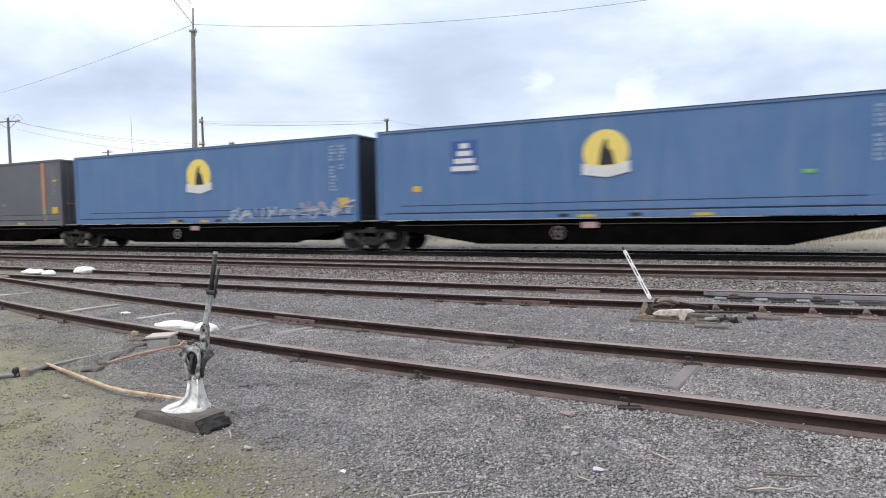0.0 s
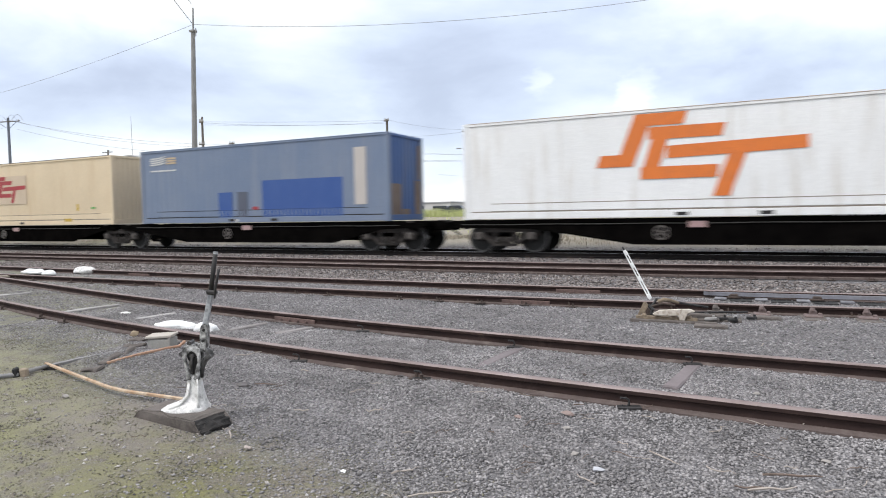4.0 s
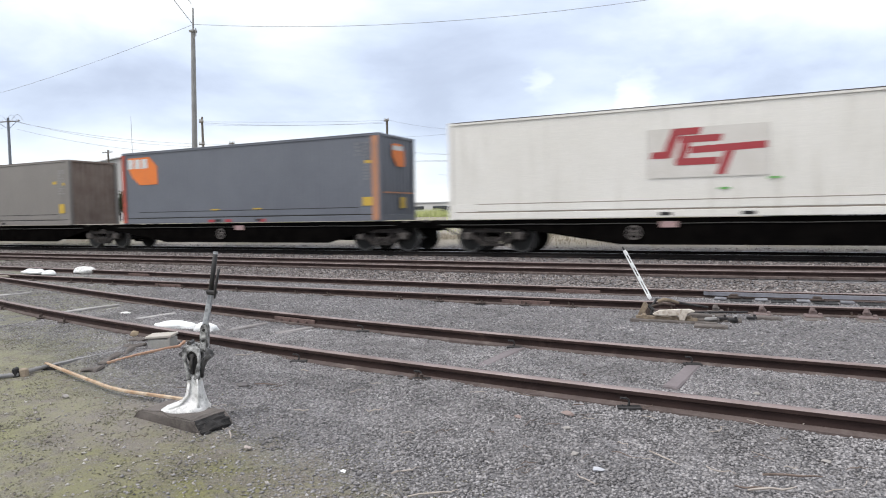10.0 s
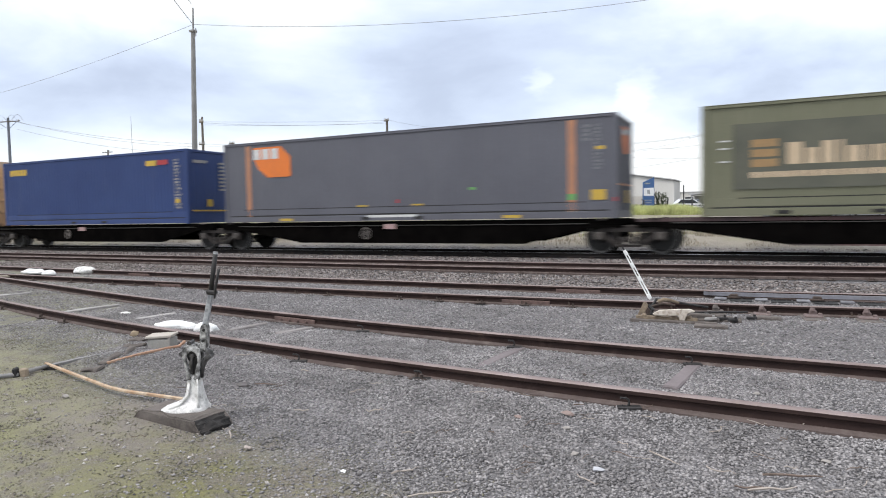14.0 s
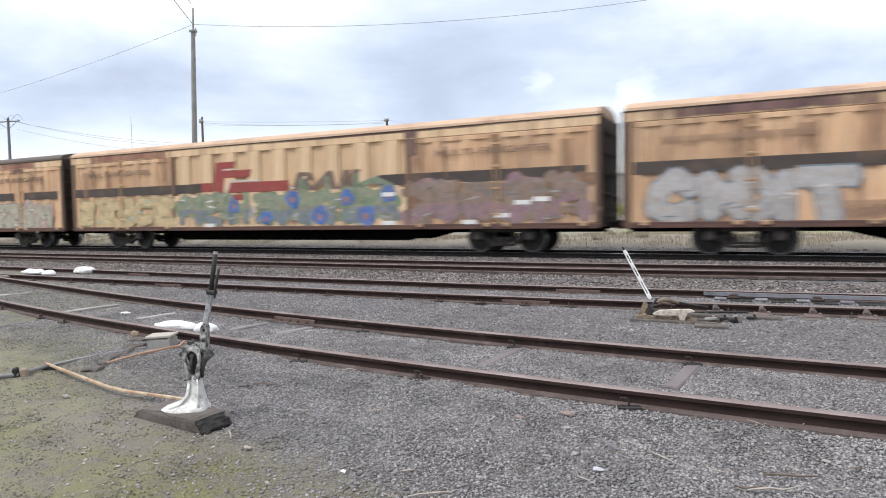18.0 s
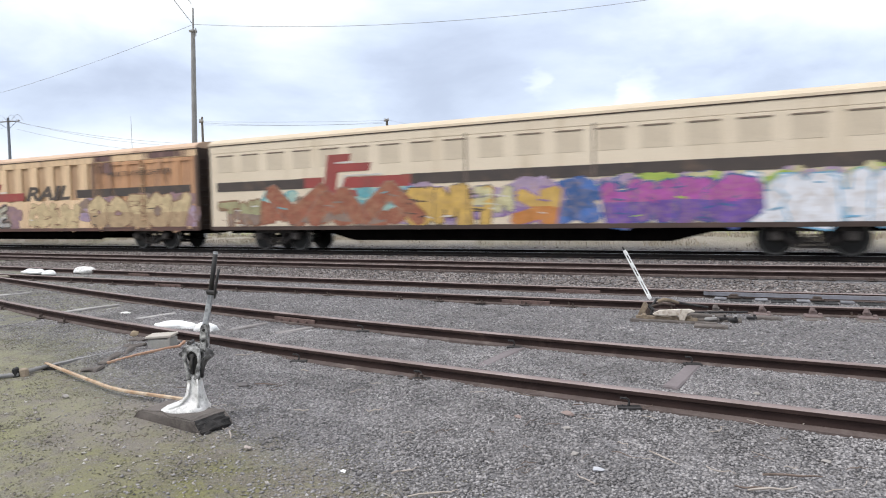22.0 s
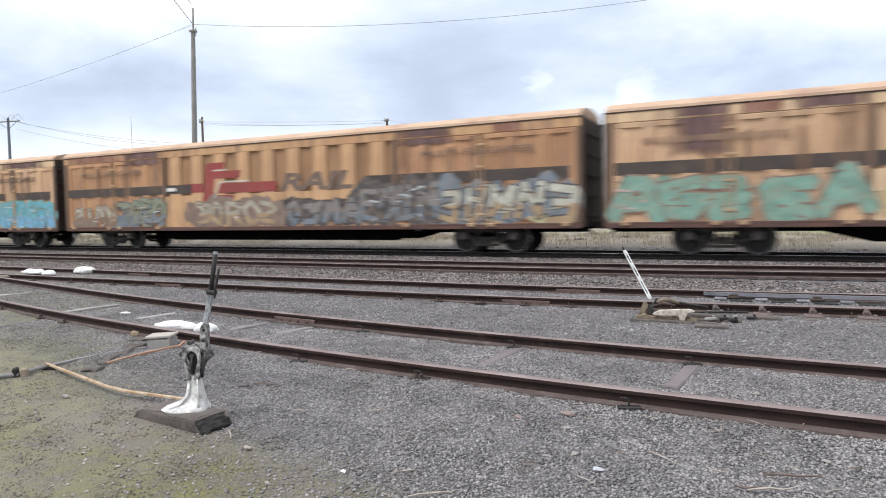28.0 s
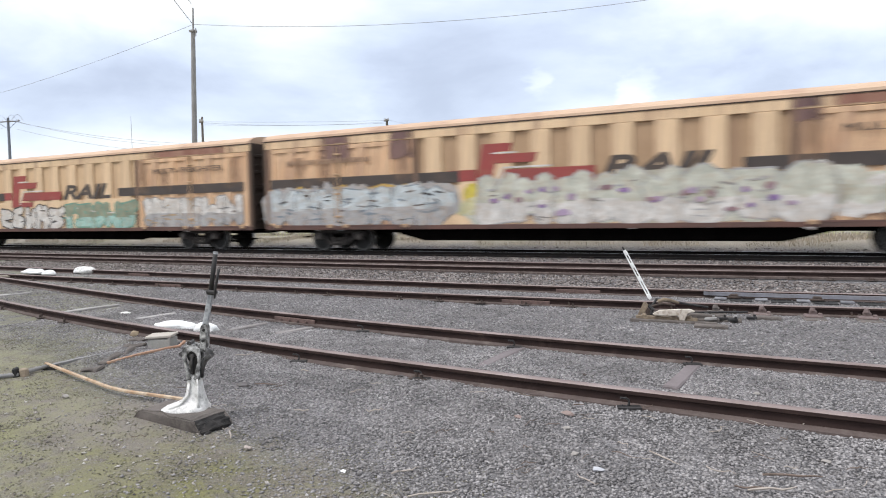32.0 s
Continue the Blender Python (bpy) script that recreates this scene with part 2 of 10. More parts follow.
def zoned_ground():
    m, n, l = nodes_of("yard_ground")
    b = n["Principled BSDF"]
    tc = n.new("ShaderNodeTexCoord").outputs["Object"]
    sep = n.new("ShaderNodeSeparateXYZ")
    l.new(tc, sep.inputs[0])
    X, Y = sep.outputs[0], sep.outputs[1]

    def math_node(op, a, c, third=None):
        k = n.new("ShaderNodeMath")
        k.operation = op
        for i, v in enumerate((a, c, third)):
            if v is None:
                continue
            if hasattr(v, "is_linked"):
                l.new(v, k.inputs[i])
            else:
                k.inputs[i].default_value = v
        return k.outputs[0]
    big = noise_node(n, l, tc, 0.9, 5.0, 0.6)
    mid = noise_node(n, l, tc, 5.0, 5.0, 0.65)
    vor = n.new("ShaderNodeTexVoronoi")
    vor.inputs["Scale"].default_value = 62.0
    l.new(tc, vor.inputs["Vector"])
    # each chip darkens to its edge: shade of the gaps painted in
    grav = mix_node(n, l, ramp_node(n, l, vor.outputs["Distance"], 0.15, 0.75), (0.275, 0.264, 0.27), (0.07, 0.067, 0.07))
    tint = n.new("ShaderNodeSeparateColor")
    l.new(vor.outputs["Color"], tint.inputs[0])
    grav = mix_node(n, l, ramp_node(n, l, tint.outputs[0], 0.45, 1, 0, 0.75), grav, (0.37, 0.355, 0.365))
    grav = mix_node(n, l, ramp_node(n, l, tint.outputs[1], 0.6, 1, 0, 0.7), grav, (0.075, 0.07, 0.075))
    grav = mix_node(n, l, ramp_node(n, l, big, 0.45, 0.65, 0, 0.3), grav, (0.17, 0.155, 0.15))
    # rusty dust under the older tracks
    dirt = mix_node(n, l, mid, (0.13, 0.113, 0.092), (0.265, 0.238, 0.20))
    fine = noise_node(n, l, tc, 45.0, 4.0, 0.7)
    dirt = mix_node(n, l, ramp_node(n, l, fine, 0.35, 0.7, 0, 0.55), dirt, (0.085, 0.075, 0.065))
    grit = noise_node(n, l, tc, 130.0, 3.0, 0.75)
    dirt = mix_node(n, l, ramp_node(n, l, grit, 0.52, 0.7, 0, 0.5), dirt, (0.09, 0.08, 0.067))
    dirt = mix_node(n, l, ramp_node(n, l, grit, 0.48, 0.33, 0, 0.6), dirt, (0.40, 0.365, 0.32))
    dirt = mix_node(n, l, ramp_node(n, l, tint.outputs[2], 0.72, 0.8, 0, 0.6), dirt, grav)
    moss = mix_node(n, l, mid, (0.145, 0.148, 0.05), (0.27, 0.262, 0.105))
    moss = mix_node(n, l, ramp_node(n, l, grit, 0.5, 0.66, 0, 0.5), moss, (0.07, 0.068, 0.03))
    moss = mix_node(n, l, ramp_node(n, l, fine, 0.4, 0.65, 0, 0.5), moss, (0.095, 0.085, 0.055))
    patchy = math_node("ADD", math_node("MULTIPLY", mid, 0.5), math_node("MULTIPLY", big, 0.6))
    dirt = mix_node(n, l, ramp_node(n, l, patchy, 0.50, 0.63, 0, 0.85), dirt, moss)
    soil = noise_node(n, l, tc, 0.55, 3.0, 0.5)
    dirt = mix_node(n, l, ramp_node(n, l, soil, 0.48, 0.62, 0, 0.6), dirt, mix_node(n, l, fine, (0.215, 0.192, 0.172), (0.295, 0.265, 0.24)))
    v = math_node("ADD", math_node("MULTIPLY", math_node("ADD", X, 3.5), 0.25), math_node("SUBTRACT", Y, 3.12))
    v = math_node("ADD", v, math_node("MULTIPLY", math_node("SUBTRACT", mid, 0.5), 1.3))
    v = math_node("ADD", v, math_node("MULTIPLY", math_node("SUBTRACT", big, 0.5), 1.6))
    gravelly = ramp_node(n, l, v, -0.15, 0.25)
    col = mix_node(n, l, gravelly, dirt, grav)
    # mossy patch beyond the channel
    u = math_node("ADD", math_node("MULTIPLY", X, -0.8), math_node("MULTIPLY", Y, -1.0))
    u = math_node("ADD", u, math_node("MULTIPLY", big, 3.0))
    col = mix_node(n, l, math_node("MULTIPLY", ramp_node(n, l, u, 1.4, 2.6, 0, 0.62), ramp_node(n, l, mid, 0.36, 0.56)), col, mix_node(n, l, fine, (0.19, 0.187, 0.105), (0.33, 0.318, 0.215)))
    # verge grass and far ground
    grass = mix_node(n, l, mid, (0.26, 0.235, 0.195), (0.37, 0.335, 0.285))
    green = mix_node(n, l, mid, (0.19, 0.19, 0.11), (0.28, 0.27, 0.16))
    grass = mix_node(n, l, ramp_node(n, l, noise_node(n, l, tc, 0.25, 4.0), 0.52, 0.68, 0, 0.6), grass, green)
    yy = math_node("ADD", Y, math_node("MULTIPLY", big, 1.4))
    col = mix_node(n, l, ramp_node(n, l, yy, 23.6, 24.6), col, grass)
    asphalt = mix_node(n, l, mid, (0.10, 0.10, 0.10), (0.14, 0.14, 0.138))
    col = mix_node(n, l, ramp_node(n, l, yy, 47.0, 47.6), col, asphalt)
    land = mix_node(n, l, noise_node(n, l, tc, 0.02, 5.0), (0.10, 0.12, 0.06), (0.2, 0.19, 0.14))
    col = mix_node(n, l, ramp_node(n, l, Y, 190.0, 215.0), col, land)
    l.new(col, b.inputs["Base Color"])
    b.inputs["Roughness"].default_value = 0.95
    b.inputs["Specular IOR Level"].default_value = 0.2
    bp = n.new("ShaderNodeBump")
    bp.inputs["Strength"].default_value, bp.inputs["Distance"].default_value = 1.0, 0.016
    rough_bits = math_node("ADD", math_node("MULTIPLY", math_node("MULTIPLY", vor.outputs["Distance"], -1.0), math_node("ADD", gravelly, 0.12)), math_node("ADD", math_node("MULTIPLY", fine, 0.9), math_node("MULTIPLY", grit, 0.35)))
    l.new(math_node("ADD", rough_bits, math_node("MULTIPLY", mid, 0.8)), bp.inputs["Height"])
    l.new(bp.outputs[0], b.inputs["Normal"])
    return m


def spaced(*runs):
    out = []
    for a, b, s in runs:
        out += list(np.arange(a, b, s))
    return out + [runs[-1][1]]


GX = spaced((-3000, -300, 450), (-300, -60, 20), (-60, -14, 2), (-14, 4, 0.2), (4, 60, 2), (60, 300, 20), (300, 3000, 450))
GY = spaced((-3000, -60, 420), (-60, 0, 6), (0, 12, 0.2), (12, 50, 0.5), (50, 200, 10), (200, 4200, 400))


def ground_height(x, y):
    z = rise(x, y)
    near = max(0.0, 1 - abs(x + 5) / 22) * max(0.0, 1 - abs(y - 6) / 14)
    z += near * 0.03 * noise.noise((x * 0.9, y * 0.9, 0.3)) + near * 0.012 * noise.noise((x * 4, y * 4, 1.7))
    if 24 < y < 46:
        z += 0.18 * noise.noise((x * 0.15, y * 0.2, 5.0))
    return z


gv = [(x, y, ground_height(x, y)) for y in GY for x in GX]
nx = len(GX)
gf = [(j * nx + i, j * nx + i + 1, (j + 1) * nx + i + 1, (j + 1) * nx + i) for j in range(len(GY) - 1) for i in range(nx - 1)]
gme = bpy.data.meshes.new("ground")
gme.from_pydata(gv, [], gf)
gme.materials.append(zoned_ground())
gme.polygons.foreach_set("use_smooth", [True] * len(gme.polygons))
tagged(new("ground", gme), "grey gravel yard with mossy dirt, dry grass verge and street", "ground", kind="structure")


# ---- railway tracks ----
def near_rail_4(x):
    if x < -11.5:
        return near_rail_4(-11.5) - 0.226 * (x + 11.5)
    d = min(x, 4.0) - 0.64
    return 4.5 - 0.035 * d + 0.0082 * d * d


def near_rail_3(x):
    k = min(max(0.0, x + 6.0), 9.0)
    return 9.0 + 0.0075 * k * k + (0.12 * (x - 3) if x > 3 else 0) + 0.0025 * max(0.0, -x - 6.0) ** 1.6


def near_rail_2(x):
    k = min(max(0.0, x + 7.0), 10.0)
    return 13.95 + 0.0075 * k * k + (0.13 * (x - 3) if x > 3 else 0)


def near_rail_1(x):
    return 19.33


GAUGE = 1.505


# main rails near black: the shade below the train is in their colour
M_RAIL_MAIN = surface("train_shaded_main_rail", (0.014, 0.012, 0.012), (0.022, 0.018, 0.017), 3.0, 0.85, 0.0, 0.4, 60, spec=0.2)
M_RAIL_FOOT = surface("dusty_rail_foot", (0.125, 0.098, 0.091), (0.085, 0.066, 0.061), 4.0, 0.95, 0.0, 0.5, 70, dirt=(0.20, 0.17, 0.155), amount=0.4, spec=0.2)


def rail_mesh(path, lo, hi, step, shiny=False):
    """Flat-bottomed rail swept along y = path(x)."""
    prof = [(-0.072, 0.02), (-0.072, 0.059), (-0.014, 0.073), (-0.01, 0.125), (-0.034, 0.137), (-0.036, 0.162), (-0.028, 0.17),
            (0.028, 0.17), (0.036, 0.162), (0.034, 0.137), (0.01, 0.125), (0.014, 0.073), (0.072, 0.059), (0.072, 0.02)]
    xs = np.arange(lo, hi + step / 2, step)
    verts = [(x, path(x) + p, z) for x in xs for p, z in prof]
    k = len(prof)
    faces, mats = [], []
    for i in range(len(xs) - 1):
        for j in range(k):
            q = (j + 1) % k
            faces.append((i * k + j, i * k + q, (i + 1) * k + q, (i + 1) * k + j))
            mats.append(1 if 5 <= j <= 7 else 2 if j in (0, 1, 11, 12) else 0)
    faces += [tuple(range(k)), tuple(reversed(range((len(xs) - 1) * k, len(xs) * k)))]
    mats += [0, 0]
    me = bpy.data.meshes.new("rail")
    me.from_pydata(verts, [], faces)
    me.materials.append(M_RAIL_MAIN if shiny else M_RAIL_SIDE)
    me.materials.append(M_RAIL_SHINY if shiny else M_RAIL_HEAD)
    me.materials.append(M_RAIL_MAIN if shiny else M_RAIL_FOOT)
    me.polygons.foreach_set("material_index", mats)
    bm = B()
    bm.from_mesh(me)
    bmesh.ops.recalc_face_normals(bm, faces=bm.faces)
    bm.to_mesh(me)
    bm.free()
    return me


def sleeper_mesh(w=0.24, depth=0.14):
    bm = B()
    box(bm, (0, 0, -depth / 2), (w, 2.5, depth), 0.012)
    return as_mesh("sleeper", bm, M_SLEEPER_PALE)


def spike_mesh():
    bm = B()
    box(bm, (0, 0, 0.012), (0.16, 0.11, 0.02), 0.005)
    rod(bm, (0.03, -0.02, 0.02), (0.03, -0.02, 0.055), 0.014, 0.018, 8)
    rod(bm, (-0.04, 0.02, 0.02), (-0.05, 0.02, 0.07), 0.012, 0.012, 8)
    return as_mesh("rail_fastening", bm, M_RUST)


M_FISHPLATE = surface("pinkish_fishplate", (0.17, 0.113, 0.10), (0.11, 0.073, 0.066), 8.0, 0.85, 0.1, 0.5, 80)


def fishplate_mesh():
    bm = B()
    box(bm, (0, 0, 0.085), (0.74, 0.02, 0.07), 0.006)
    for i in range(4):
        rod(bm, (-0.23 + i * 0.153, -0.035, 0.088), (-0.23 + i * 0.153, 0.01, 0.088), 0.017, 0.017, 6)
    return as_mesh("fishplate", bm, M_FISHPLATE)


SLEEPER, SPIKE, FISH = sleeper_mesh(), spike_mesh(), fishplate_mesh()


def track(path, lo, hi, step, label, top=0.0, fast_z=0.006, shiny=False, pitch=0.72, near=(-12, 3), shown=None, joints=(), clips=0.75):
    t = thing("railway_track", pose(0, 0, 0), label, "railway track", "parallel railway tracks", "structure")
    part("rail", rail_mesh(path, lo, hi, step, shiny), None, t)
    part("rail", rail_mesh(lambda x: path(x) + GAUGE, lo, hi, step, shiny), None, t)
    x = near[0]
    rnd = random.Random(len(label))
    while x < near[1]:
        slope = math.degrees(math.atan((path(x + 0.5) - path(x - 0.5))))
        deep = shown(x) if shown else -0.012
        part("sleeper", SLEEPER, None, t, at=pose(x + rnd.uniform(-0.03, 0.03), path(x) + GAUGE / 2, deep + top, 0, 0, slope + rnd.uniform(-1, 1)))
        for off in (-0.085, GAUGE + 0.085):
            if rnd.random() < clips:
                part("rail_fastening", SPIKE, None, t, at=pose(x, path(x) + off, fast_z, 0, 0, slope + rnd.uniform(-8, 8)))
        x += pitch
    for jx, far in joints:
        slope = math.degrees(math.atan((path(jx + 0.5) - path(jx - 0.5))))
        for side in (-0.028, 0.028):
            part("fishplate", FISH, None, t, at=pose(jx, path(jx) + (GAUGE if far else 0) + side, 0, 0, 0, slope + (180 if side > 0 else 0)))
    return t


rs = random.Random(4)
track(near_rail_4, -24, 40, 0.5, "rusty curved siding track sunk in grey gravel", fast_z=0.05, near=(-12, 2.6), pitch=0.73,
      shown=lambda x: -0.045, joints=((-5.35, True),), clips=0.22)
track(near_rail_3, -120, 60, 1.0, "rusty yard track with wooden sleepers in fine gravel", fast_z=0.05, near=(-22, 3.4), pitch=0.70,
      shown=lambda x: rs.choice((-0.02, 0.004, -0.03)), joints=((-3.1, False), (-2.7, True), (-10.6, False), (-13.4, True)))
track(near_rail_2, -150, 80, 2.0, "brown rusted track on coarse ballast", near=(-30, 4), pitch=0.68)
track(near_rail_1, -400, 400, 8.0, "main line track with polished rail heads", shiny=True, near=(-40, 5), pitch=0.67)


# ---- loose stones ----
def stones(name, count, place, size, material, label, seed):
    """Many small angular stones in one mesh."""
    r = np.random.RandomState(seed)
    pts, sz = place(r, count), None
    n_ = len(pts)
    base = np.array([(1, 0, 0), (0, 1, 0), (-1, 0, 0), (0, -1, 0), (0.1, 0.1, 0.8), (0, 0, -0.7)], float)
    tri = np.array([(0, 1, 4), (1, 2, 4), (2, 3, 4), (3, 0, 4), (1, 0, 5), (2, 1, 5), (3, 2, 5), (0, 3, 5)])
    sz = size[0] + (size[1] - size[0]) * r.rand(n_) ** 2
    a = r.rand(n_) * 2 * np.pi
    v = base[None] * (1 + 0.35 * (r.rand(n_, 6, 3) - 0.5)) + 0.25 * (r.rand(n_, 6, 3) - 0.5)
    v *= (sz[:, None] * (0.75 + 0.5 * r.rand(n_, 3)))[:, None, :] * 0.5
    v[:, :, 2] *= 0.8
    v[:, :, 0] *= 1.25
    ca, sa = np.cos(a)[:, None], np.sin(a)[:, None]
    tilt = (r.rand(n_) - 0.5)[:, None] * 0.9
    x, y, z = v[:, :, 0], v[:, :, 1], v[:, :, 2]
    x, z = x * np.cos(tilt) - z * np.sin(tilt), x * np.sin(tilt) + z * np.cos(tilt)
    v = np.stack([x * ca - y * sa, x * sa + y * ca, z], -1) + pts[:, None, :]
    v[:, :, 2] += (sz * 0.12)[:, None]
    me = bpy.data.meshes.new(name)
    me.vertices.add(n_ * 6)
    me.vertices.foreach_set("co", v.reshape(-1).astype(np.float32))
    f = (tri[None] + (np.arange(n_) * 6)[:, None, None]).reshape(-1)
    me.loops.add(len(f))
    me.loops.foreach_set("vertex_index", f.astype(np.int32))
    me.polygons.add(n_ * 8)
    me.polygons.foreach_set("loop_start", (np.arange(n_ * 8) * 3).astype(np.int32))
    me.update(calc_edges=True)
    me.materials.append(material)
    return tagged(new(name, me), label, "gravel", kind="stuff")


def in_wedge(x, y):
    return (x > -1.95 * y - 0.6) & (x < 0.22 * y + 0.8)


def strewn(x0, x1, y0, y1, keep=None):
    def place(r, count):
        x, y = x0 + (x1 - x0) * r.rand(count), y0 + (y1 - y0) * r.rand(count)
        ok = in_wedge(x, y)
        for p, g in ((near_rail_4, 1), (near_rail_3, 1), (near_rail_2, 1)):
            f = np.vectorize(p)(x)
            for off in (0, GAUGE):
                ok &= np.abs(y - f - off) > 0.05
        if keep is not None:
            ok &= keep(r, x, y)
        x, y = x[ok], y[ok]
        z = np.array([ground_height(a, b) for a, b in zip(x, y)])
        return np.stack([x, y, z], 1)
    return place


def dirt_thin(r, x, y):
    edge = y + 0.25 * (x + 3.5) - 3.12 + 0.5 * (r.rand(len(x)) - 0.5)
    edge = np.where(x < -6.2, np.minimum(edge, 0.55 * (y - 4.2)), edge)
    return r.rand(len(x)) < np.clip(0.03 + edge * 1.2, 0.004, 1.0)


M_CHIP = stone_material("grey_screenings", [(0.085, 0.08, 0.081), (0.272, 0.258, 0.26), (0.338, 0.321, 0.323), (0.155, 0.147, 0.149), (0.40, 0.38, 0.378), (0.11, 0.104, 0.105), (0.30, 0.285, 0.286)])
M_PEBBLE = stone_material("pale_dirt_pebbles", [(0.20, 0.18, 0.165), (0.36, 0.33, 0.31), (0.46, 0.43, 0.41), (0.28, 0.25, 0.225), (0.13, 0.115, 0.105), (0.40, 0.355, 0.32)])
M_BALLAST = stone_material("basalt_ballast", [(0.032, 0.028, 0.028), (0.15, 0.128, 0.122), (0.225, 0.197, 0.187), (0.085, 0.072, 0.07), (0.35, 0.32, 0.305), (0.125, 0.098, 0.088)])
stones("gravel_screenings", 215000, strewn(-9, 1.6, 1.7, 6.2, dirt_thin), (0.009, 0.025), M_CHIP, "loose grey crushed stone screenings", 11)
stones("gravel_screenings", 19000, strewn(-3.8, 1.6, 2.0, 5.0, lambda r, x, y: r.rand(len(x)) < np.clip((x + 0.5 * y + 2.1) / 2.0, 0, 1)), (0.014, 0.029), M_CHIP, "larger grey stone chips on the gravel", 16)
M_CRUMB = stone_material("dirt_crumbs", [(0.13, 0.118, 0.09), (0.23, 0.21, 0.175), (0.17, 0.165, 0.10), (0.30, 0.275, 0.24), (0.105, 0.095, 0.08), (0.19, 0.185, 0.11), (0.26, 0.24, 0.21)])


def on_dirt(r, x, y):
    edge = y + 0.25 * (x + 3.5) - 3.12
    edge = np.where(x < -6.2, np.minimum(edge, 0.55 * (y - 4.2)), edge)
    patch = np.array([noise.noise((a * 2.2, b * 2.2, 7.0)) for a, b in zip(x, y)])
    return r.rand(len(x)) < np.clip(0.75 - edge * 0.9, 0, 1) * np.clip(0.55 + 1.3 * patch, 0.12, 1)


stones("dirt_crumbs", 150000, strewn(-8.5, 0.4, 1.7, 6.0, on_dirt), (0.005, 0.016), M_CRUMB, "brown and olive crumbs of dirt and fine stone", 18)
stones("dirt_pebbles", 1500, strewn(-7, 0.0, 1.7, 3.6, lambda r, x, y: y + 0.13 * (x + 6) < 3.4), (0.008, 0.03), M_PEBBLE, "pale pebbles lying on dirt and moss", 17)
stones("gravel_screenings", 100000, strewn(-17, 2.2, 6.0, 12.0), (0.013, 0.034), M_CHIP, "fine grey gravel between the sidings", 12)
stones("track_ballast", 26000, strewn(-24, 3.2, 11.0, 14.0), (0.03, 0.075), M_BALLAST, "coarse angular grey and brown ballast", 13)
stones("track_ballast", 30000, strewn(-38, 4.5, 15.6, 19.1), (0.03, 0.08), M_BALLAST, "coarse angular ballast beside the main line", 14)
stones("track_ballast", 16000, strewn(-42, 5.0, 19.5, 23.2), (0.035, 0.085), M_BALLAST, "coarse ballast of the main line", 15)

# ---- the train: how far it has run, second by second ----
RUN = [(0, 0.91), (1, 13.9), (2, 26.85), (3, 39.9), (4, 52.8), (5, 65.85), (6, 78.98), (7, 92.4), (8, 105.85), (9, 119.23), (10, 132.95), (11, 146.83),
       (12, 160.71), (13, 174.4), (14, 188.39), (15, 202.45), (16, 216.55), (17, 230.71), (18, 244.75), (19, 259.29), (20, 273.47), (21, 287.98),
       (22, 302.53), (23, 317.23), (24, 332.11), (25, 347.01), (26, 361.95), (27, 376.95), (28, 391.94), (29, 407.32), (30, 422.55), (31, 437.75), (32, 453.07)]
LINE_Y = 20.08
DECK = 1.20
moving = []
wheelsets = []


def run_at(t):
    return float(np.interp(t, [r[0] for r in RUN], [r[1] for r in RUN]))


def rolls(ob, x, z):
    moving.append((ob, x, z))
    return ob


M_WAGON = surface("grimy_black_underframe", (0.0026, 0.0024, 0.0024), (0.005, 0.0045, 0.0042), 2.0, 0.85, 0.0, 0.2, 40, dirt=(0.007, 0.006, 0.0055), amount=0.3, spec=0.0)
M_WAGON_RED = surface("faded_red_oxide_girder", (0.088, 0.045, 0.046), (0.05, 0.038, 0.04), 1.2, 0.75, 0.0, 0.2, 40, dirt=(0.11, 0.095, 0.09), amount=0.5, streak=1.2)
M_BOGIE = surface("brake_dust_cast_steel", (0.016, 0.0145, 0.014), (0.05, 0.043, 0.04), 4.0, 0.85, 0.0, 0.3, 50, spec=0.2)
M_AXLE_BOX = surface("dusty_grey_castings", (0.06, 0.053, 0.05), (0.10, 0.088, 0.08), 6.0, 0.75, 0.0, 0.3, 50, spec=0.3)
# pale tone for the highlight on the wheel rims
M_WHEEL_RIM = surface("scuffed_wheel_rim", (0.11, 0.107, 0.105), (0.075, 0.072, 0.07), 5.0, 0.5, 0.3, 0.1, 50)
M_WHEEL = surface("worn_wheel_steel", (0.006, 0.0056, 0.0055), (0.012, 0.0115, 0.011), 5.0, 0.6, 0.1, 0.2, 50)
M_TREAD = surface("bright_wheel_tread", (0.40, 0.40, 0.41), (0.30, 0.30, 0.31), 5.0, 0.3, 0.9, 0.05, 60)
M_HANDWHEEL = surface("worn_pale_handwheel", (0.10, 0.09, 0.085), (0.15, 0.13, 0.12), 8.0, 0.6)
M_PINK = surface("faded_pink_number_plate", (0.42, 0.28, 0.27), (0.36, 0.24, 0.24), 6.0, 0.7)
M_CABLE = surface("pale_hose", (0.06, 0.057, 0.053), None, 4.0, 0.7)
# flat black for the shade inside seams, pockets and cribs
M_SHADOW_BLACK = surface("recess_shadow_black", (0.012, 0.012, 0.012), (0.02, 0.02, 0.02), 5.0, 0.7)
M_YELLOW = surface("yellow_sticker", (0.55, 0.37, 0.055), (0.46, 0.31, 0.06), 9.0, 0.6)
M_GREENDOT = surface("green_sticker", (0.16, 0.40, 0.12), None, 9.0, 0.6)
M_LETTER = surface("white_stencil", (0.62, 0.62, 0.62), (0.5, 0.5, 0.5), 9.0, 0.7)
M_FAINT = surface("faint_stencil_paint", (0.235, 0.24, 0.255), (0.17, 0.175, 0.19), 9.0, 0.7)
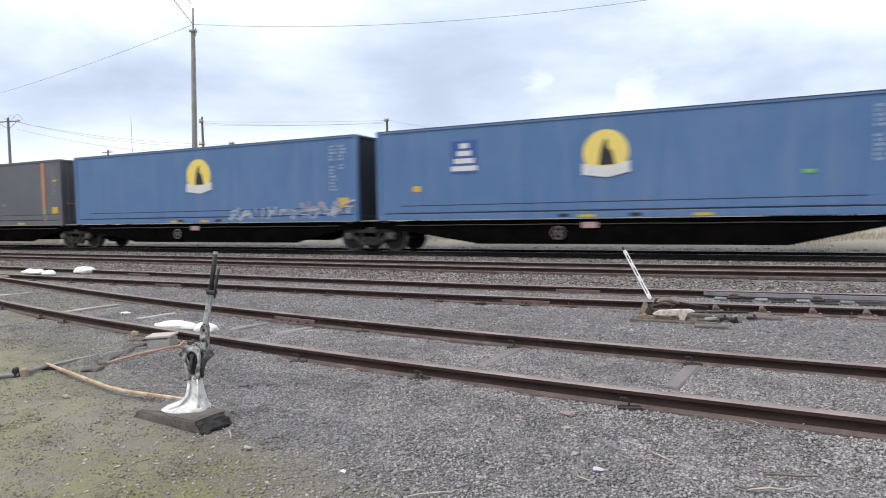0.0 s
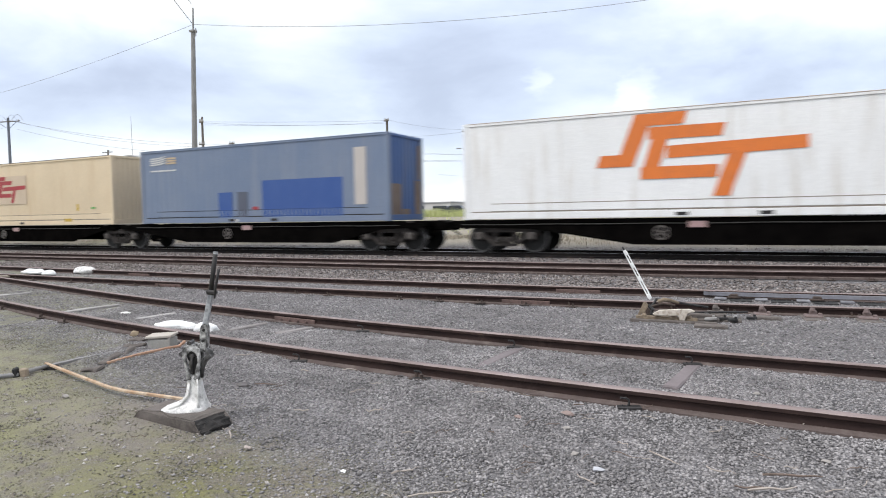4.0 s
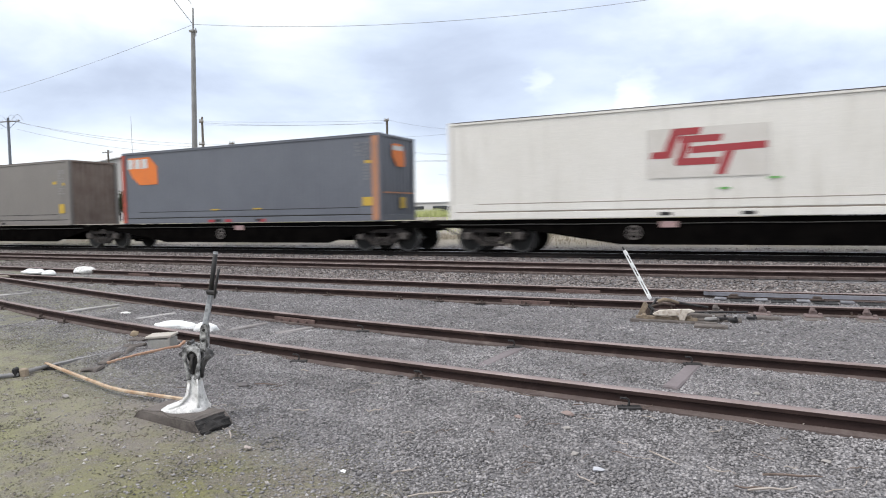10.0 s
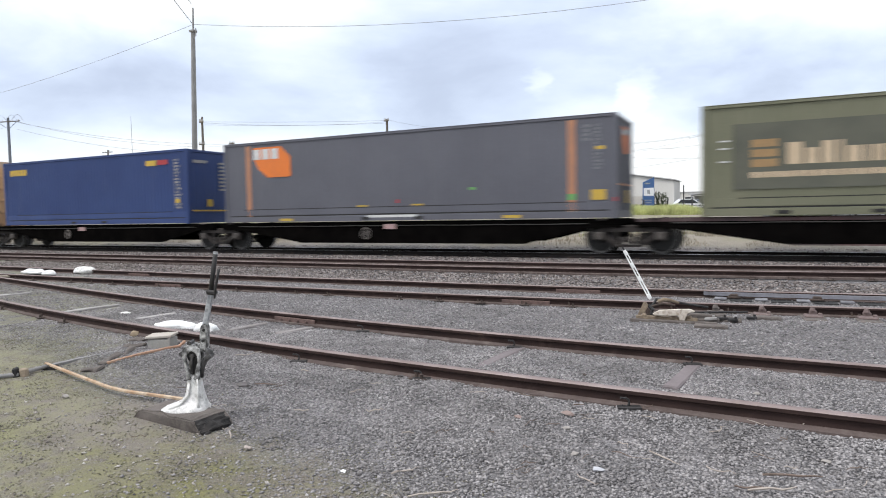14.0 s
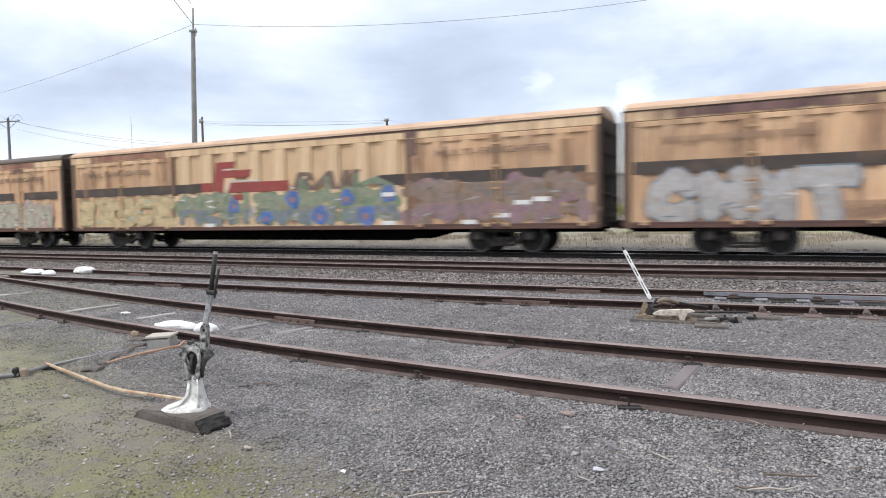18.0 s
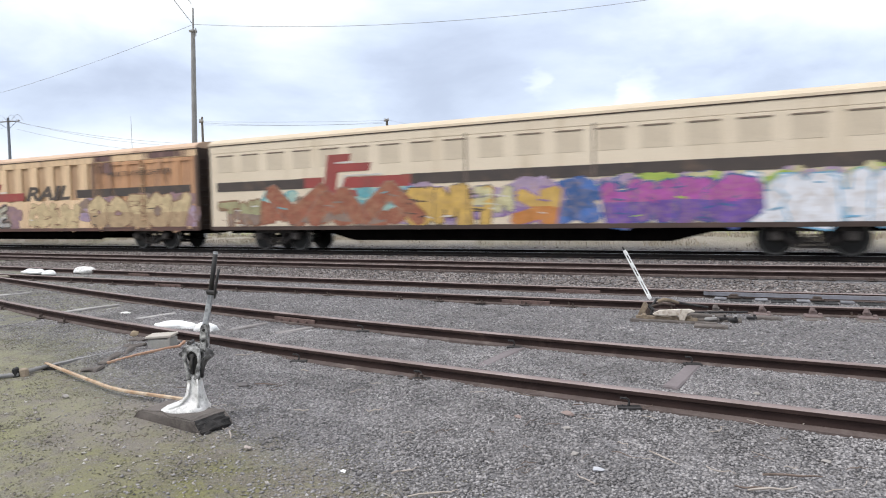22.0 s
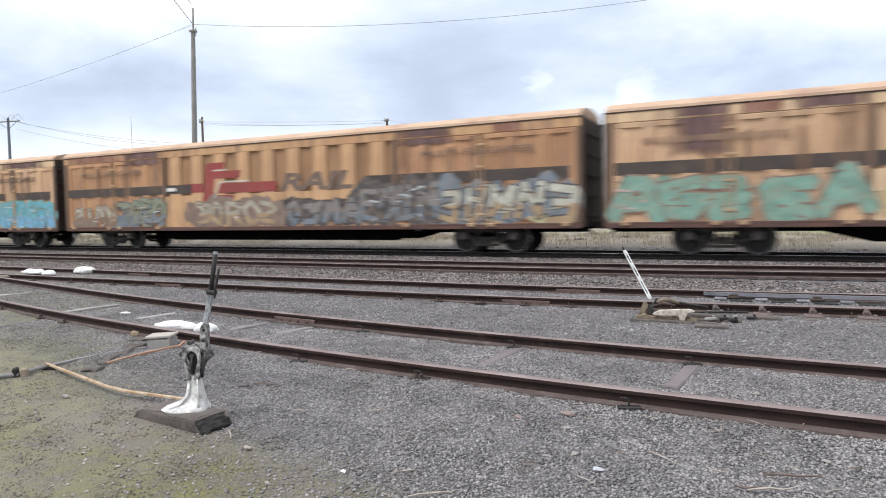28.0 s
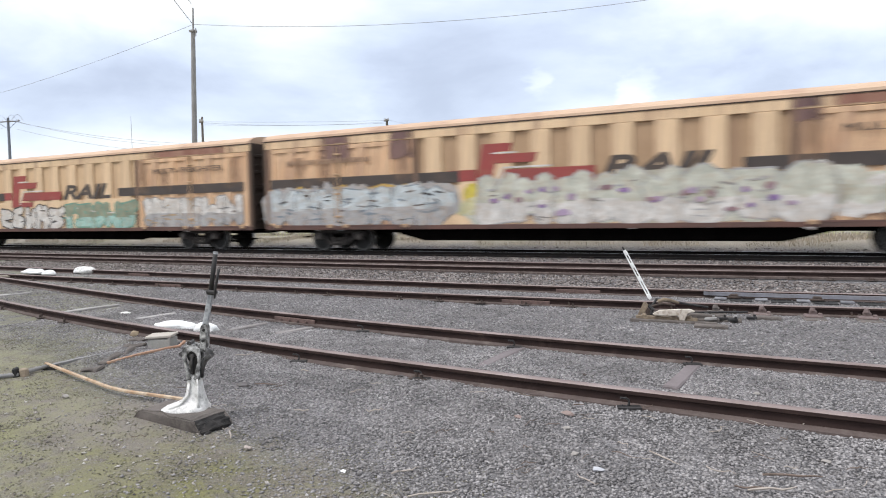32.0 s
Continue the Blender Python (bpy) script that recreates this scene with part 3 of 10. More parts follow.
M_PALE_BLUE = surface("chalky_blue_stencil_paint", (0.34, 0.40, 0.50), (0.24, 0.30, 0.42), 9.0, 0.7)
M_STRIP_RED = surface("sun_worn_red_strip", (0.44, 0.085, 0.055), (0.30, 0.07, 0.05), 3.0, 0.6)
M_ORANGE = surface("orange_livery", (0.70, 0.185, 0.035), (0.63, 0.17, 0.04), 3.0, 0.55)
M_DULL_ORANGE = surface("scuffed_orange_strip", (0.47, 0.215, 0.115), (0.37, 0.185, 0.115), 2.0, 0.65, dirt=(0.25, 0.16, 0.12), amount=0.4, streak=1.0)
M_RED_LOGO = surface("dark_red_livery", (0.35, 0.04, 0.05), (0.31, 0.05, 0.055), 3.0, 0.6)
M_DISC = surface("yellow_disc", (0.72, 0.56, 0.13), (0.66, 0.52, 0.16), 4.0, 0.6)
M_INK = surface("black_paint", (0.012, 0.012, 0.016), (0.02, 0.02, 0.025), 5.0, 0.6)

_shared = {}


def shared(key, make):
    if key not in _shared:
        _shared[key] = make()
    return _shared[key]


WHEEL_R = 0.46


def wheelset_mesh():
    bm = B()
    for s in (-1, 1):
        y = s * 0.72
        rod(bm, (0, y - 0.065, 0), (0, y + 0.065, 0), WHEEL_R, WHEEL_R, 28)
        rod(bm, (0, y - s * 0.075 - 0.015, 0), (0, y - s * 0.075 + 0.015, 0), WHEEL_R + 0.03, WHEEL_R + 0.03, 28)
        rod(bm, (0, y + s * 0.06, 0), (0, y + s * 0.075, 0), WHEEL_R - 0.06, WHEEL_R - 0.1, 28)
        rod(bm, (0, y + s * 0.06, 0), (0, y + s * 0.12, 0), 0.13, 0.10, 14)
        for k in range(4):
            a = k * math.pi / 2 + 0.4
            box(bm, (0.24 * math.cos(a), y + s * 0.076, 0.24 * math.sin(a)), (0.06, 0.012, 0.06), 0.0)
    rod(bm, (0, -0.95, 0), (0, 0.95, 0), 0.075, 0.075, 12)
    for f in bm.faces:
        c = f.calc_center_median()
        f.material_index = 1 if abs(f.normal.y) < 0.3 and math.hypot(c.x, c.z) > 0.42 else 0
    # ring on each outer face, its pale colour standing in for the lit rim
    for s in (-1, 1):
        y = s * 0.787
        inner, outer = ([bm.verts.new((q * math.cos(k * math.pi / 14), y, q * math.sin(k * math.pi / 14))) for k in range(28)] for q in (0.40, 0.455))
        for k in range(28):
            f = bm.faces.new((inner[k], inner[(k + 1) % 28], outer[(k + 1) % 28], outer[k]))
            f.material_index = 2
    return as_mesh("wheelset", bm, M_WHEEL, M_TREAD, M_WHEEL_RIM)


def side_frame_mesh():
    """Cast side frame: arched top chord, sloping tension arms, two columns round the spring nest, axle boxes."""
    bm = B()
    prism(bm, [(-1.12, 0.60), (-1.12, 0.72), (-0.80, 0.83), (0.80, 0.83), (1.12, 0.72), (1.12, 0.60), (0.74, 0.71), (-0.74, 0.71)], "y", -0.08, 0.07)
    for k in (-1, 1):
        prism(bm, [(k * 0.80, 0.70), (k * 0.70, 0.52), (k * 0.40, 0.28), (k * 0.30, 0.28), (k * 0.30, 0.38), (k * 0.62, 0.62), (k * 0.66, 0.72)], "y", -0.07, 0.06)
        box(bm, (k * 0.345, 0, 0.55), (0.09, 0.15, 0.38), 0.01)
    box(bm, (0, -0.01, 0.30), (0.78, 0.20, 0.07), 0.012)
    return as_mesh("side_frame", bm, M_BOGIE)


def axle_box_mesh():
    bm = B()
    box(bm, (0, -0.03, 0.585), (0.27, 0.2, 0.25), 0.03)
    rod(bm, (0, -0.16, 0.585), (0, -0.10, 0.585), 0.085, 0.1, 14)
    return as_mesh("axle_box", bm, M_AXLE_BOX)


def spring_mesh():
    bm = B()
    tube(bm, [(0.055 * math.cos(a), -0.06 + 0.055 * math.sin(a), 0.335 + 0.0058 * a) for a in np.linspace(0, 12 * math.pi, 72)], 0.016, 5)
    return as_mesh("spring", bm, M_AXLE_BOX)


def bolster_mesh():
    bm = B()
    box(bm, (0, 0, 0.74), (0.42, 2.0, 0.20), 0.03)
    rod(bm, (0, 0, 0.80), (0, 0, 0.95), 0.22, 0.22, 16)
    for s in (-1, 1):
        box(bm, (s * 0.42, 0, 0.42), (0.08, 1.6, 0.12), 0.02)
        box(bm, (s * 0.40, -0.72, 0.46), (0.09, 0.10, 0.30), 0.02)
        box(bm, (s * 0.40, 0.72, 0.46), (0.09, 0.10, 0.30), 0.02)
    return as_mesh("bogie", bm, M_BOGIE)


def bogie(parent, x, base_x, drop=0.0):
    """A two-axle bogie on the rails, x along its wagon."""
    b = part("bogie", shared("bolster", bolster_mesh), None, parent, "dusty two-axle bogie", at=pose(x, 0, RAIL_TOP - drop))
    for s in (-1, 1):
        side = pose(0, s * 0.98, -0.06, 0, 0, 0 if s < 0 else 180)
        part("side_frame", shared("side_frame", side_frame_mesh), None, b, at=side)
        for k in (-0.875, 0.875):
            part("axle_box", shared("axle_box", axle_box_mesh), None, b, at=side @ pose(k, 0, 0))
        for k in (-0.2, 0.0, 0.2):
            part("spring", shared("spring", spring_mesh), None, b, at=side @ pose(k, 0, 0))
        w = part("wheelset", shared("wheelset", wheelset_mesh), None, b, at=pose(s * 0.875, 0, WHEEL_R))
        wheelsets.append((w, s * 0.875, base_x + x))
    return b


def coupler(parent, x, way):
    bm = B()
    box(bm, (0.45, 0, 0), (0.9, 0.14, 0.16), 0.02)
    box(bm, (0.92, 0.03, 0), (0.26, 0.26, 0.26), 0.05)
    box(bm, (0.1, 0, 0.02), (0.2, 0.5, 0.36), 0.03)
    rod(bm, (0.2, -0.5, 0.1), (0.8, -0.28, -0.30), 0.03, 0.03, 8)
    part("coupler", bm, M_BOGIE, parent, at=pose(x, 0, 1.02, 0, 0, 0 if way > 0 else 180))


def container_wagon(x0, x1, red=False, gear=0.0, front=None, rear=None, label="black articulated container wagon with fish-belly girders"):
    """One platform between bogie centres x0 < x1. front/rear: a bogie of its own there and an end sill."""
    c, half = (x0 + x1) / 2, (x1 - x0) / 2
    w = rolls(thing("container_wagon", pose(c, LINE_Y, 0), label, "railway wagon", "container wagons of the freight train"), c, 0)
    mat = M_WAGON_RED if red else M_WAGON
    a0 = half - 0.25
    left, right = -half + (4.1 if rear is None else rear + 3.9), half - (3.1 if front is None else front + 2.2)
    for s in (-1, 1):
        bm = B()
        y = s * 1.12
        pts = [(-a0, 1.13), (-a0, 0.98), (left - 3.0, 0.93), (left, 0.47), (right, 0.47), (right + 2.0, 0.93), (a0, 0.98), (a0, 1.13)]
        # girder in two colours: black below the container, red past its end
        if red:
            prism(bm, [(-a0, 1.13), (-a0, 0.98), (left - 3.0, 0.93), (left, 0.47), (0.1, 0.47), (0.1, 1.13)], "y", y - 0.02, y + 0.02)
            part("side_girder", bm, M_WAGON, w, "black half of the girder below the container")
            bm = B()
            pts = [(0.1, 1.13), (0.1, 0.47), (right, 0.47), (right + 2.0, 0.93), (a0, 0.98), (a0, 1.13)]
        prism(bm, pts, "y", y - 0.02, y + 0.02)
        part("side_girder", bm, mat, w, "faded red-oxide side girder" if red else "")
        bm = B()
        box(bm, (0, s * 1.10, 1.152), (2 * a0, 0.12, 0.09))
        part("top_flange", bm, M_WAGON_RED if red else M_WAGON, w)
        bm = B()
        box(bm, ((left + right) / 2, s * 1.13, 0.475), (right - left, 0.18, 0.03))
        part("bottom_flange", bm, mat, w)
    bm = B()
    box(bm, (0, 0, 1.08), (2 * a0, 0.5, 0.22), 0.01)
    for i in range(9):
        box(bm, (-a0 + 0.8 + i * (2 * a0 - 1.6) / 8, 0, 1.07), (0.14, 2.2, 0.1))
    for s in (-1, 1):
        box(bm, (s * (half - 0.62), 0, 1.10), (0.9, 2.3, 0.16), 0.02)
        box(bm, (s * (half - 0.2), 0, 1.02), (0.5, 0.7, 0.3), 0.04)
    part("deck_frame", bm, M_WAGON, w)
    for s in (-1, 1):
        for x in (-half + 0.75, half - 0.75):
            bm = B()
            box(bm, (x, s * 1.17, 1.185), (0.2, 0.12, 0.06), 0.01)
            part("twist_lock", bm, M_BOGIE, w)
    bm = B()
    box(bm, (gear, -1.16, 1.03), (0.46, 0.03, 0.18), 0.01)
    part("number_plate", bm, M_PINK, w, "faded pink plate")
    bm = B()
    rod(bm, (gear - 0.95, -1.12, 0.82), (gear - 0.95, -0.6, 0.82), 0.16, 0.16, 14)
    rod(bm, (gear - 0.95, -1.17, 0.82), (gear - 0.95, -1.12, 0.82), 0.05, 0.05, 8)
    part("brake_cylinder", bm, M_BOGIE, w)
    bm = B()
    tube(bm, [(gear - 0.95 + 0.19 * math.cos(a), -1.21, 0.80 + 0.19 * math.sin(a)) for a in np.linspace(0, 2 * math.pi, 19)], 0.022, 6)
    for a in (0.5, 1.55, 2.6):
        rod(bm, (gear - 0.95 - 0.18 * math.cos(a), -1.205, 0.80 - 0.18 * math.sin(a)), (gear - 0.95 + 0.18 * math.cos(a), -1.205, 0.80 + 0.18 * math.sin(a)), 0.016, 0.016, 6)
    rod(bm, (gear - 0.95, -1.22, 0.80), (gear - 0.95, -1.0, 0.80), 0.05, 0.05, 8)
    part("hand_wheel", bm, M_HANDWHEEL, w, "pale worn handbrake wheel")
    bm = B()
    L = 2 * (half - 1.2)
    tube(bm, [(-L / 2 + i / 24 * L, -1.16, 1.07 - 0.012 * math.sin(i / 24 * math.pi * 5) ** 2) for i in range(25)], 0.013, 6)
    part("brake_hose", bm, M_CABLE, w)
    if rear is None:
        bogie(w, x0 - c, c)
    else:
        bogie(w, x0 - c + rear, c)
        coupler(w, -half + 0.1, -1)
    if front is not None:
        bogie(w, x1 - c - front, c)
        coupler(w, half - 0.1, 1)
    return w


# ---- containers ----
def corrugated(bm, x0, x1, z0, z1, y, depth, pitch):
    n_ = max(2, round((x1 - x0) / pitch))
    p = (x1 - x0) / n_
    xs = []
    for i in range(n_):
        a = x0 + i * p
        xs += [(a, y), (a + 0.30 * p, y), (a + 0.5 * p, y + depth), (a + 0.8 * p, y + depth)]
    xs.append((x1, y))
    lo = [bm.verts.new((a, b, z0)) for a, b in xs]
    hi = [bm.verts.new((a, b, z1)) for a, b in xs]
    for i in range(len(xs) - 1):
        bm.faces.new((lo[i], lo[i + 1], hi[i + 1], hi[i]))


def poly(bm, pts, y, index=0):
    f = bm.faces.new([bm.verts.new((p[0], y, p[1])) for p in pts])
    f.material_index = index
    f.normal_update()
    if f.normal.y > 0:
        f.normal_flip()
    return f


def rect(bm, x0, x1, z0, z1, y, index=0):
    return poly(bm, [(x0, z0), (x1, z0), (x1, z1), (x0, z1)], y, index)


def disc(bm, cx, cz, r, y, index=0, seg=28, a0=0.0, a1=2 * math.pi):
    return poly(bm, [(cx + r * math.cos(a0 + (a1 - a0) * i / seg), cz + r * math.sin(a0 + (a1 - a0) * i / seg)) for i in range(seg + (0 if a1 - a0 > 6.2 else 1))], y, index)


def peak_logo(parent, x, z, y, r=0.66, arch=False):
    bm = B()
    if arch:
        poly(bm, [(x - r, z - r * 0.9), (x + r, z - r * 0.9), (x + r, z + 0.1), (x + 0.8 * r, z + 0.62 * r), (x + 0.4 * r, z + 0.93 * r), (x, z + r), (x - 0.4 * r, z + 0.93 * r), (x - 0.8 * r, z + 0.62 * r), (x - r, z + 0.1)], y, 0)
    else:
        disc(bm, x, z, r, y, 0)
    poly(bm, [(x - 0.30 * r, z - 0.55 * r), (x - 0.22 * r, z + 0.1 * r), (x - 0.05 * r, z + 0.55 * r), (x + 0.08 * r, z + 0.6 * r), (x + 0.1 * r, z + 0.2 * r), (x + 0.28 * r, z + 0.05 * r), (x + 0.42 * r, z - 0.55 * r)], y - 0.004, 1)
    poly(bm, [(x - 1.05 * r, z - 0.95 * r), (x - 1.02 * r, z - 0.45 * r), (x, z - 0.62 * r), (x + 1.05 * r, z - 0.42 * r), (x + 1.05 * r, z - 0.88 * r), (x + 0.1 * r, z - 1.1 * r)], y - 0.007, 2)
    part("logo", bm, (M_DISC, M_INK, M_LETTER), parent, "yellow disc emblem with black and white shapes")


def stroke_logo(parent, x, z, y, w, h, mat, panel=None):
    """An emblem of slanting strokes, w by h, drawn as plain shapes."""
    bm = B()

    def q(u, v):
        return x + (u - 0.5) * w, z + (v - 0.5) * h
    if panel:
        rect(bm, x - w * 0.52, x + w * 0.52, z - h * 0.54, z + h * 0.51, y + 0.004, 1)
    t = 0.145
    poly(bm, [q(0.0, 0.38), q(0.19, 0.38), q(0.19 - 0.03, 0.38 + t), q(0.02, 0.38 + t)], y)
    poly(bm, [q(0.10, 0.38), q(0.19, 0.38), q(0.27, 1.0 - t), q(0.27, 1.0), q(0.20, 1.0)], y)
    poly(bm, [q(0.2, 1 - t), q(0.44, 1 - t), q(0.46, 1.0), q(0.2, 1.0)], y - 0.002)
    poly(bm, [q(0.27, 0.69), q(0.62, 0.69), q(0.64, 0.69 + t), q(0.27, 0.69 + t)], y)
    poly(bm, [q(0.23, 0.25), q(0.31, 0.25), q(0.38, 0.80), q(0.30, 0.80)], y - 0.002)
    poly(bm, [q(0.23, 0.22), q(0.60, 0.22), q(0.61, 0.22 + t), q(0.23, 0.22 + t)], y - 0.004)
    poly(bm, [q(0.36, 0.46), q(1.0, 0.50), q(1.0, 0.50 + t), q(0.36, 0.46 + t)], y)
    poly(bm, [q(0.58, 0.0), q(0.66, 0.0), q(0.74, 0.52), q(0.66, 0.52)], y - 0.002)
    part("logo", bm, (mat, panel) if panel else mat, parent, "emblem of slanting strokes")


def leaf_logo(parent, x, z, y, w=1.7, h=1.1):
    bm = B()
    poly(bm, [(x, z), (x, z - 0.35 * h), (x + 0.12 * w, z - 0.7 * h), (x + 0.38 * w, z - h), (x + w, z - h), (x + w, z - 0.35 * h), (x + 0.75 * w, z)], y, 0)
    for i in range(3):
        a = x - 0.01 * w + i * 0.245 * w
        rect(bm, a, a + 0.19 * w, z - 0.40 * h, z - 0.06 * h, y - 0.004, 1)
    part("logo", bm, (M_ORANGE, M_LETTER), parent, "orange leaf-shaped emblem with white bars")


def bars(parent, x, z, y, rows, w, h, mat=None, name="stencil_text"):
    bm = B()
    r = random.Random(int(abs(x * 97 + z * 31)))
    for i in range(rows):
        a = x
        end = x + w * r.uniform(0.6, 1.0)
        while a < end:
            b = a + r.uniform(0.03, 0.08)
            rect(bm, a, b, z - i * h * 1.3 - h * 0.85, z - i * h * 1.3, y)
            a = b + r.choice((0.025, 0.03, 0.07))
    tagged(part(name, bm, mat or M_FAINT, parent), kind="stuff")


def container(x0, x1, paint, label, h=3.05, end="panel", depth=0.011, pitch=0.2, top=None, w=2.5, lines=True, seam=None):
    c, L = (x0 + x1) / 2, x1 - x0
    z0 = DECK + 0.02
    t = rolls(thing("shipping_container", pose(c, LINE_Y, z0), label, "shipping container", "containers on the freight train"), c, z0)
    H, W2 = L / 2, w / 2
    for s in (-1, 1):
        bm = B()
        corrugated(bm, -H + 0.16, H - 0.16, 0.5 if lines else 0.17, h - 0.09, -W2 + 0.03, depth, pitch)
        part("side_wall", bm, paint, t, at=pose(0, 0, 0, 0, 0, 0 if s < 0 else 180))
        bm = B()
        if lines:
            box(bm, (0, -W2 + 0.045, 0.375), (L - 1.9, 0.05, 0.22), 0.006)
            for k in (-1, 1):
                box(bm, (k * (H - 0.55), -W2 + 0.05, 0.36), (0.78, 0.05, 0.27), 0.006)
            box(bm, (0, -W2 + 0.09, 0.3), (L - 0.3, 0.05, 0.5))
            # strips that put the shade of the skirt's gaps on as colour
            sb = B()
            box(sb, (0, -W2 + 0.045, 0.494), (L - 1.9, 0.05, 0.026))
            part("seam", sb, seam or M_SHADOW_BLACK, t, at=pose(0, 0, 0, 0, 0, 0 if s < 0 else 180))
            sb = B()
            box(sb, (0, -W2 + 0.045, 0.242), (L - 0.5, 0.05, 0.036))
            part("seam", sb, seam or M_SHADOW_BLACK, t, at=pose(0, 0, 0, 0, 0, 0 if s < 0 else 180))
        box(bm, (0, -W2 + 0.05, 0.12), (L - 0.3, 0.08, 0.2), 0.008)
        part("bottom_rail", bm, paint, t, at=pose(0, 0, 0, 0, 0, 0 if s < 0 else 180))
        bm = B()
        box(bm, (0, -W2 + 0.05, h - 0.062), (L - 0.2, 0.08, 0.075), 0.01)
        part("top_rail", bm, paint, t, at=pose(0, 0, 0, 0, 0, 0 if s < 0 else 180))
        bm = B()
        box(bm, (0, -W2 + 0.048, h - 0.012), (L - 0.1, 0.085, 0.022), 0.004)
        part("roof_edge", bm, top or paint, t, at=pose(0, 0, 0, 0, 0, 0 if s < 0 else 180))
        # pocket openings are black plates, their inner shade painted on
        bm = B()
        for k in (-1.05, 1.05):
            box(bm, (k, -W2 + 0.012, 0.11), (0.34, 0.02, 0.10), 0.01)
        part("fork_pocket", bm, M_SHADOW_BLACK, t, at=pose(0, 0, 0, 0, 0, 0 if s < 0 else 180))
    for sx in (-1, 1):
        for sy in (-1, 1):
            bm = B()
            box(bm, (sx * (H - 0.08), sy * (W2 - 0.08), h / 2), (0.16, 0.16, h - 0.2), 0.015)
            part("corner_post", bm, paint, t)
            for z in (0.06, h - 0.06):
                bm = B()
                box(bm, (sx * (H - 0.089), sy * (W2 - 0.081), z), (0.178, 0.162, 0.118), 0.012)
                part("corner_casting", bm, paint, t)
    bm = B()
    corrugated(bm, -H + 0.1, H - 0.1, -W2 + 0.08, W2 - 0.08, 0, 0.02, 0.5)
    bmesh.ops.rotate(bm, cent=(0, 0, 0), matrix=Matrix.Rotation(radians(-90), 3, "X"), verts=bm.verts)
    bmesh.ops.translate(bm, vec=(0, 0, h - 0.04), verts=bm.verts)
    part("roof", bm, paint, t)
    bm = B()
    box(bm, (0, 0, 0.1), (L - 0.2, w - 0.2, 0.12))
    part("floor", bm, M_TIMBER, t)
    for s in (-1, 1):
        if end == "doors" and s > 0:
            for k in (-1, 1):
                bm = B()
                box(bm, (H - 0.09, k * (W2 - 0.16) / 2, h / 2), (0.05, W2 - 0.18, h - 0.3), 0.01)
                for i in range(5):
                    box(bm, (H - 0.06, k * (W2 - 0.16) / 2, 0.36 + i * (h - 0.6) / 4.4), (0.04, W2 - 0.3, 0.30), 0.03)
                d = part("door", bm, paint, t)
                for j in (0.3, 0.72):
                    bm = B()
                    rod(bm, (H - 0.02, k * j, 0.12), (H - 0.02, k * j, h - 0.12), 0.022, 0.022, 8)
                    box(bm, (H - 0.01, k * j, 1.05), (0.03, 0.22, 0.04), 0.005)
                    for zz in (0.2, 0.9, 1.9, h - 0.25):
                        box(bm, (H - 0.03, k * j, zz), (0.04, 0.1, 0.07), 0.005)
                    part("lock_rod", bm, M_GREY_STEEL, d)
        else:
            bm = B()
            corrugated(bm, -W2 + 0.15, W2 - 0.15, 0.17, h - 0.1, -H + 0.05, 0.03, 0.25)
            box(bm, (0, -H + 0.06, 0.12), (w - 0.3, 0.1, 0.2), 0.01)
            box(bm, (0, -H + 0.06, h - 0.06), (w - 0.3, 0.1, 0.1), 0.01)
            part("end_wall", bm, paint, t, at=pose(0, 0, 0, 0, 0, 90 if s > 0 else -90))
    return t


def front_y(w=2.5):
    return -w / 2 + 0.024


FY = front_y()
P_BLUE = surface("scuffed_blue_paint", (0.068, 0.14, 0.29), (0.085, 0.16, 0.31), 0.6, 0.55, 0.0, 0.05, 30, dirt=(0.135, 0.185, 0.31), amount=0.5, streak=1.2)
P_SLATE = surface("dark_slate_paint", (0.112, 0.113, 0.136), (0.096, 0.097, 0.118), 0.6, 0.55, 0.0, 0.05, 30, dirt=(0.135, 0.135, 0.15), amount=0.25, streak=0.7)
P_SLATE_BLUE = surface("blue_slate_paint", (0.138, 0.147, 0.172), (0.121, 0.129, 0.153), 0.6, 0.55, 0.0, 0.05, 30, dirt=(0.14, 0.15, 0.17), amount=0.2, streak=0.7)
P_WHITE = surface("clean_white_container_paint", (0.82, 0.82, 0.82), (0.77, 0.77, 0.77), 0.5, 0.5, 0.0, 0.05, 30, dirt=(0.52, 0.47, 0.41), amount=0.4, streak=1.6)
P_WHITE_OLD = surface("yellowed_white_paint", (0.725, 0.70, 0.66), (0.68, 0.655, 0.61), 0.5, 0.55, 0.0, 0.05, 30, dirt=(0.50, 0.47, 0.42), amount=0.35, streak=1.6)
P_CREAM = surface("cream_container_paint", (0.70, 0.575, 0.41), (0.645, 0.525, 0.37), 0.5, 0.55, 0.0, 0.05, 30, dirt=(0.55, 0.40, 0.24), amount=0.35, streak=0.8)
P_PATCHY = surface("greyed_blue_paint", (0.15, 0.195, 0.285), (0.175, 0.215, 0.295), 0.5, 0.6, 0.0, 0.05, 30, dirt=(0.24, 0.26, 0.31), amount=0.4, streak=0.8)
P_LIGHT_BLUE = surface("light_blue_paint", (0.130, 0.294, 0.532), (0.144, 0.313, 0.550), 0.5, 0.5, 0.0, 0.04, 30, dirt=(0.18, 0.28, 0.45), amount=0.2, streak=0.8)
P_GREY = surface("mid_grey_paint", (0.178, 0.173, 0.178), (0.16, 0.156, 0.161), 0.5, 0.6, 0.0, 0.05, 30, dirt=(0.19, 0.185, 0.175), amount=0.3, streak=0.8)
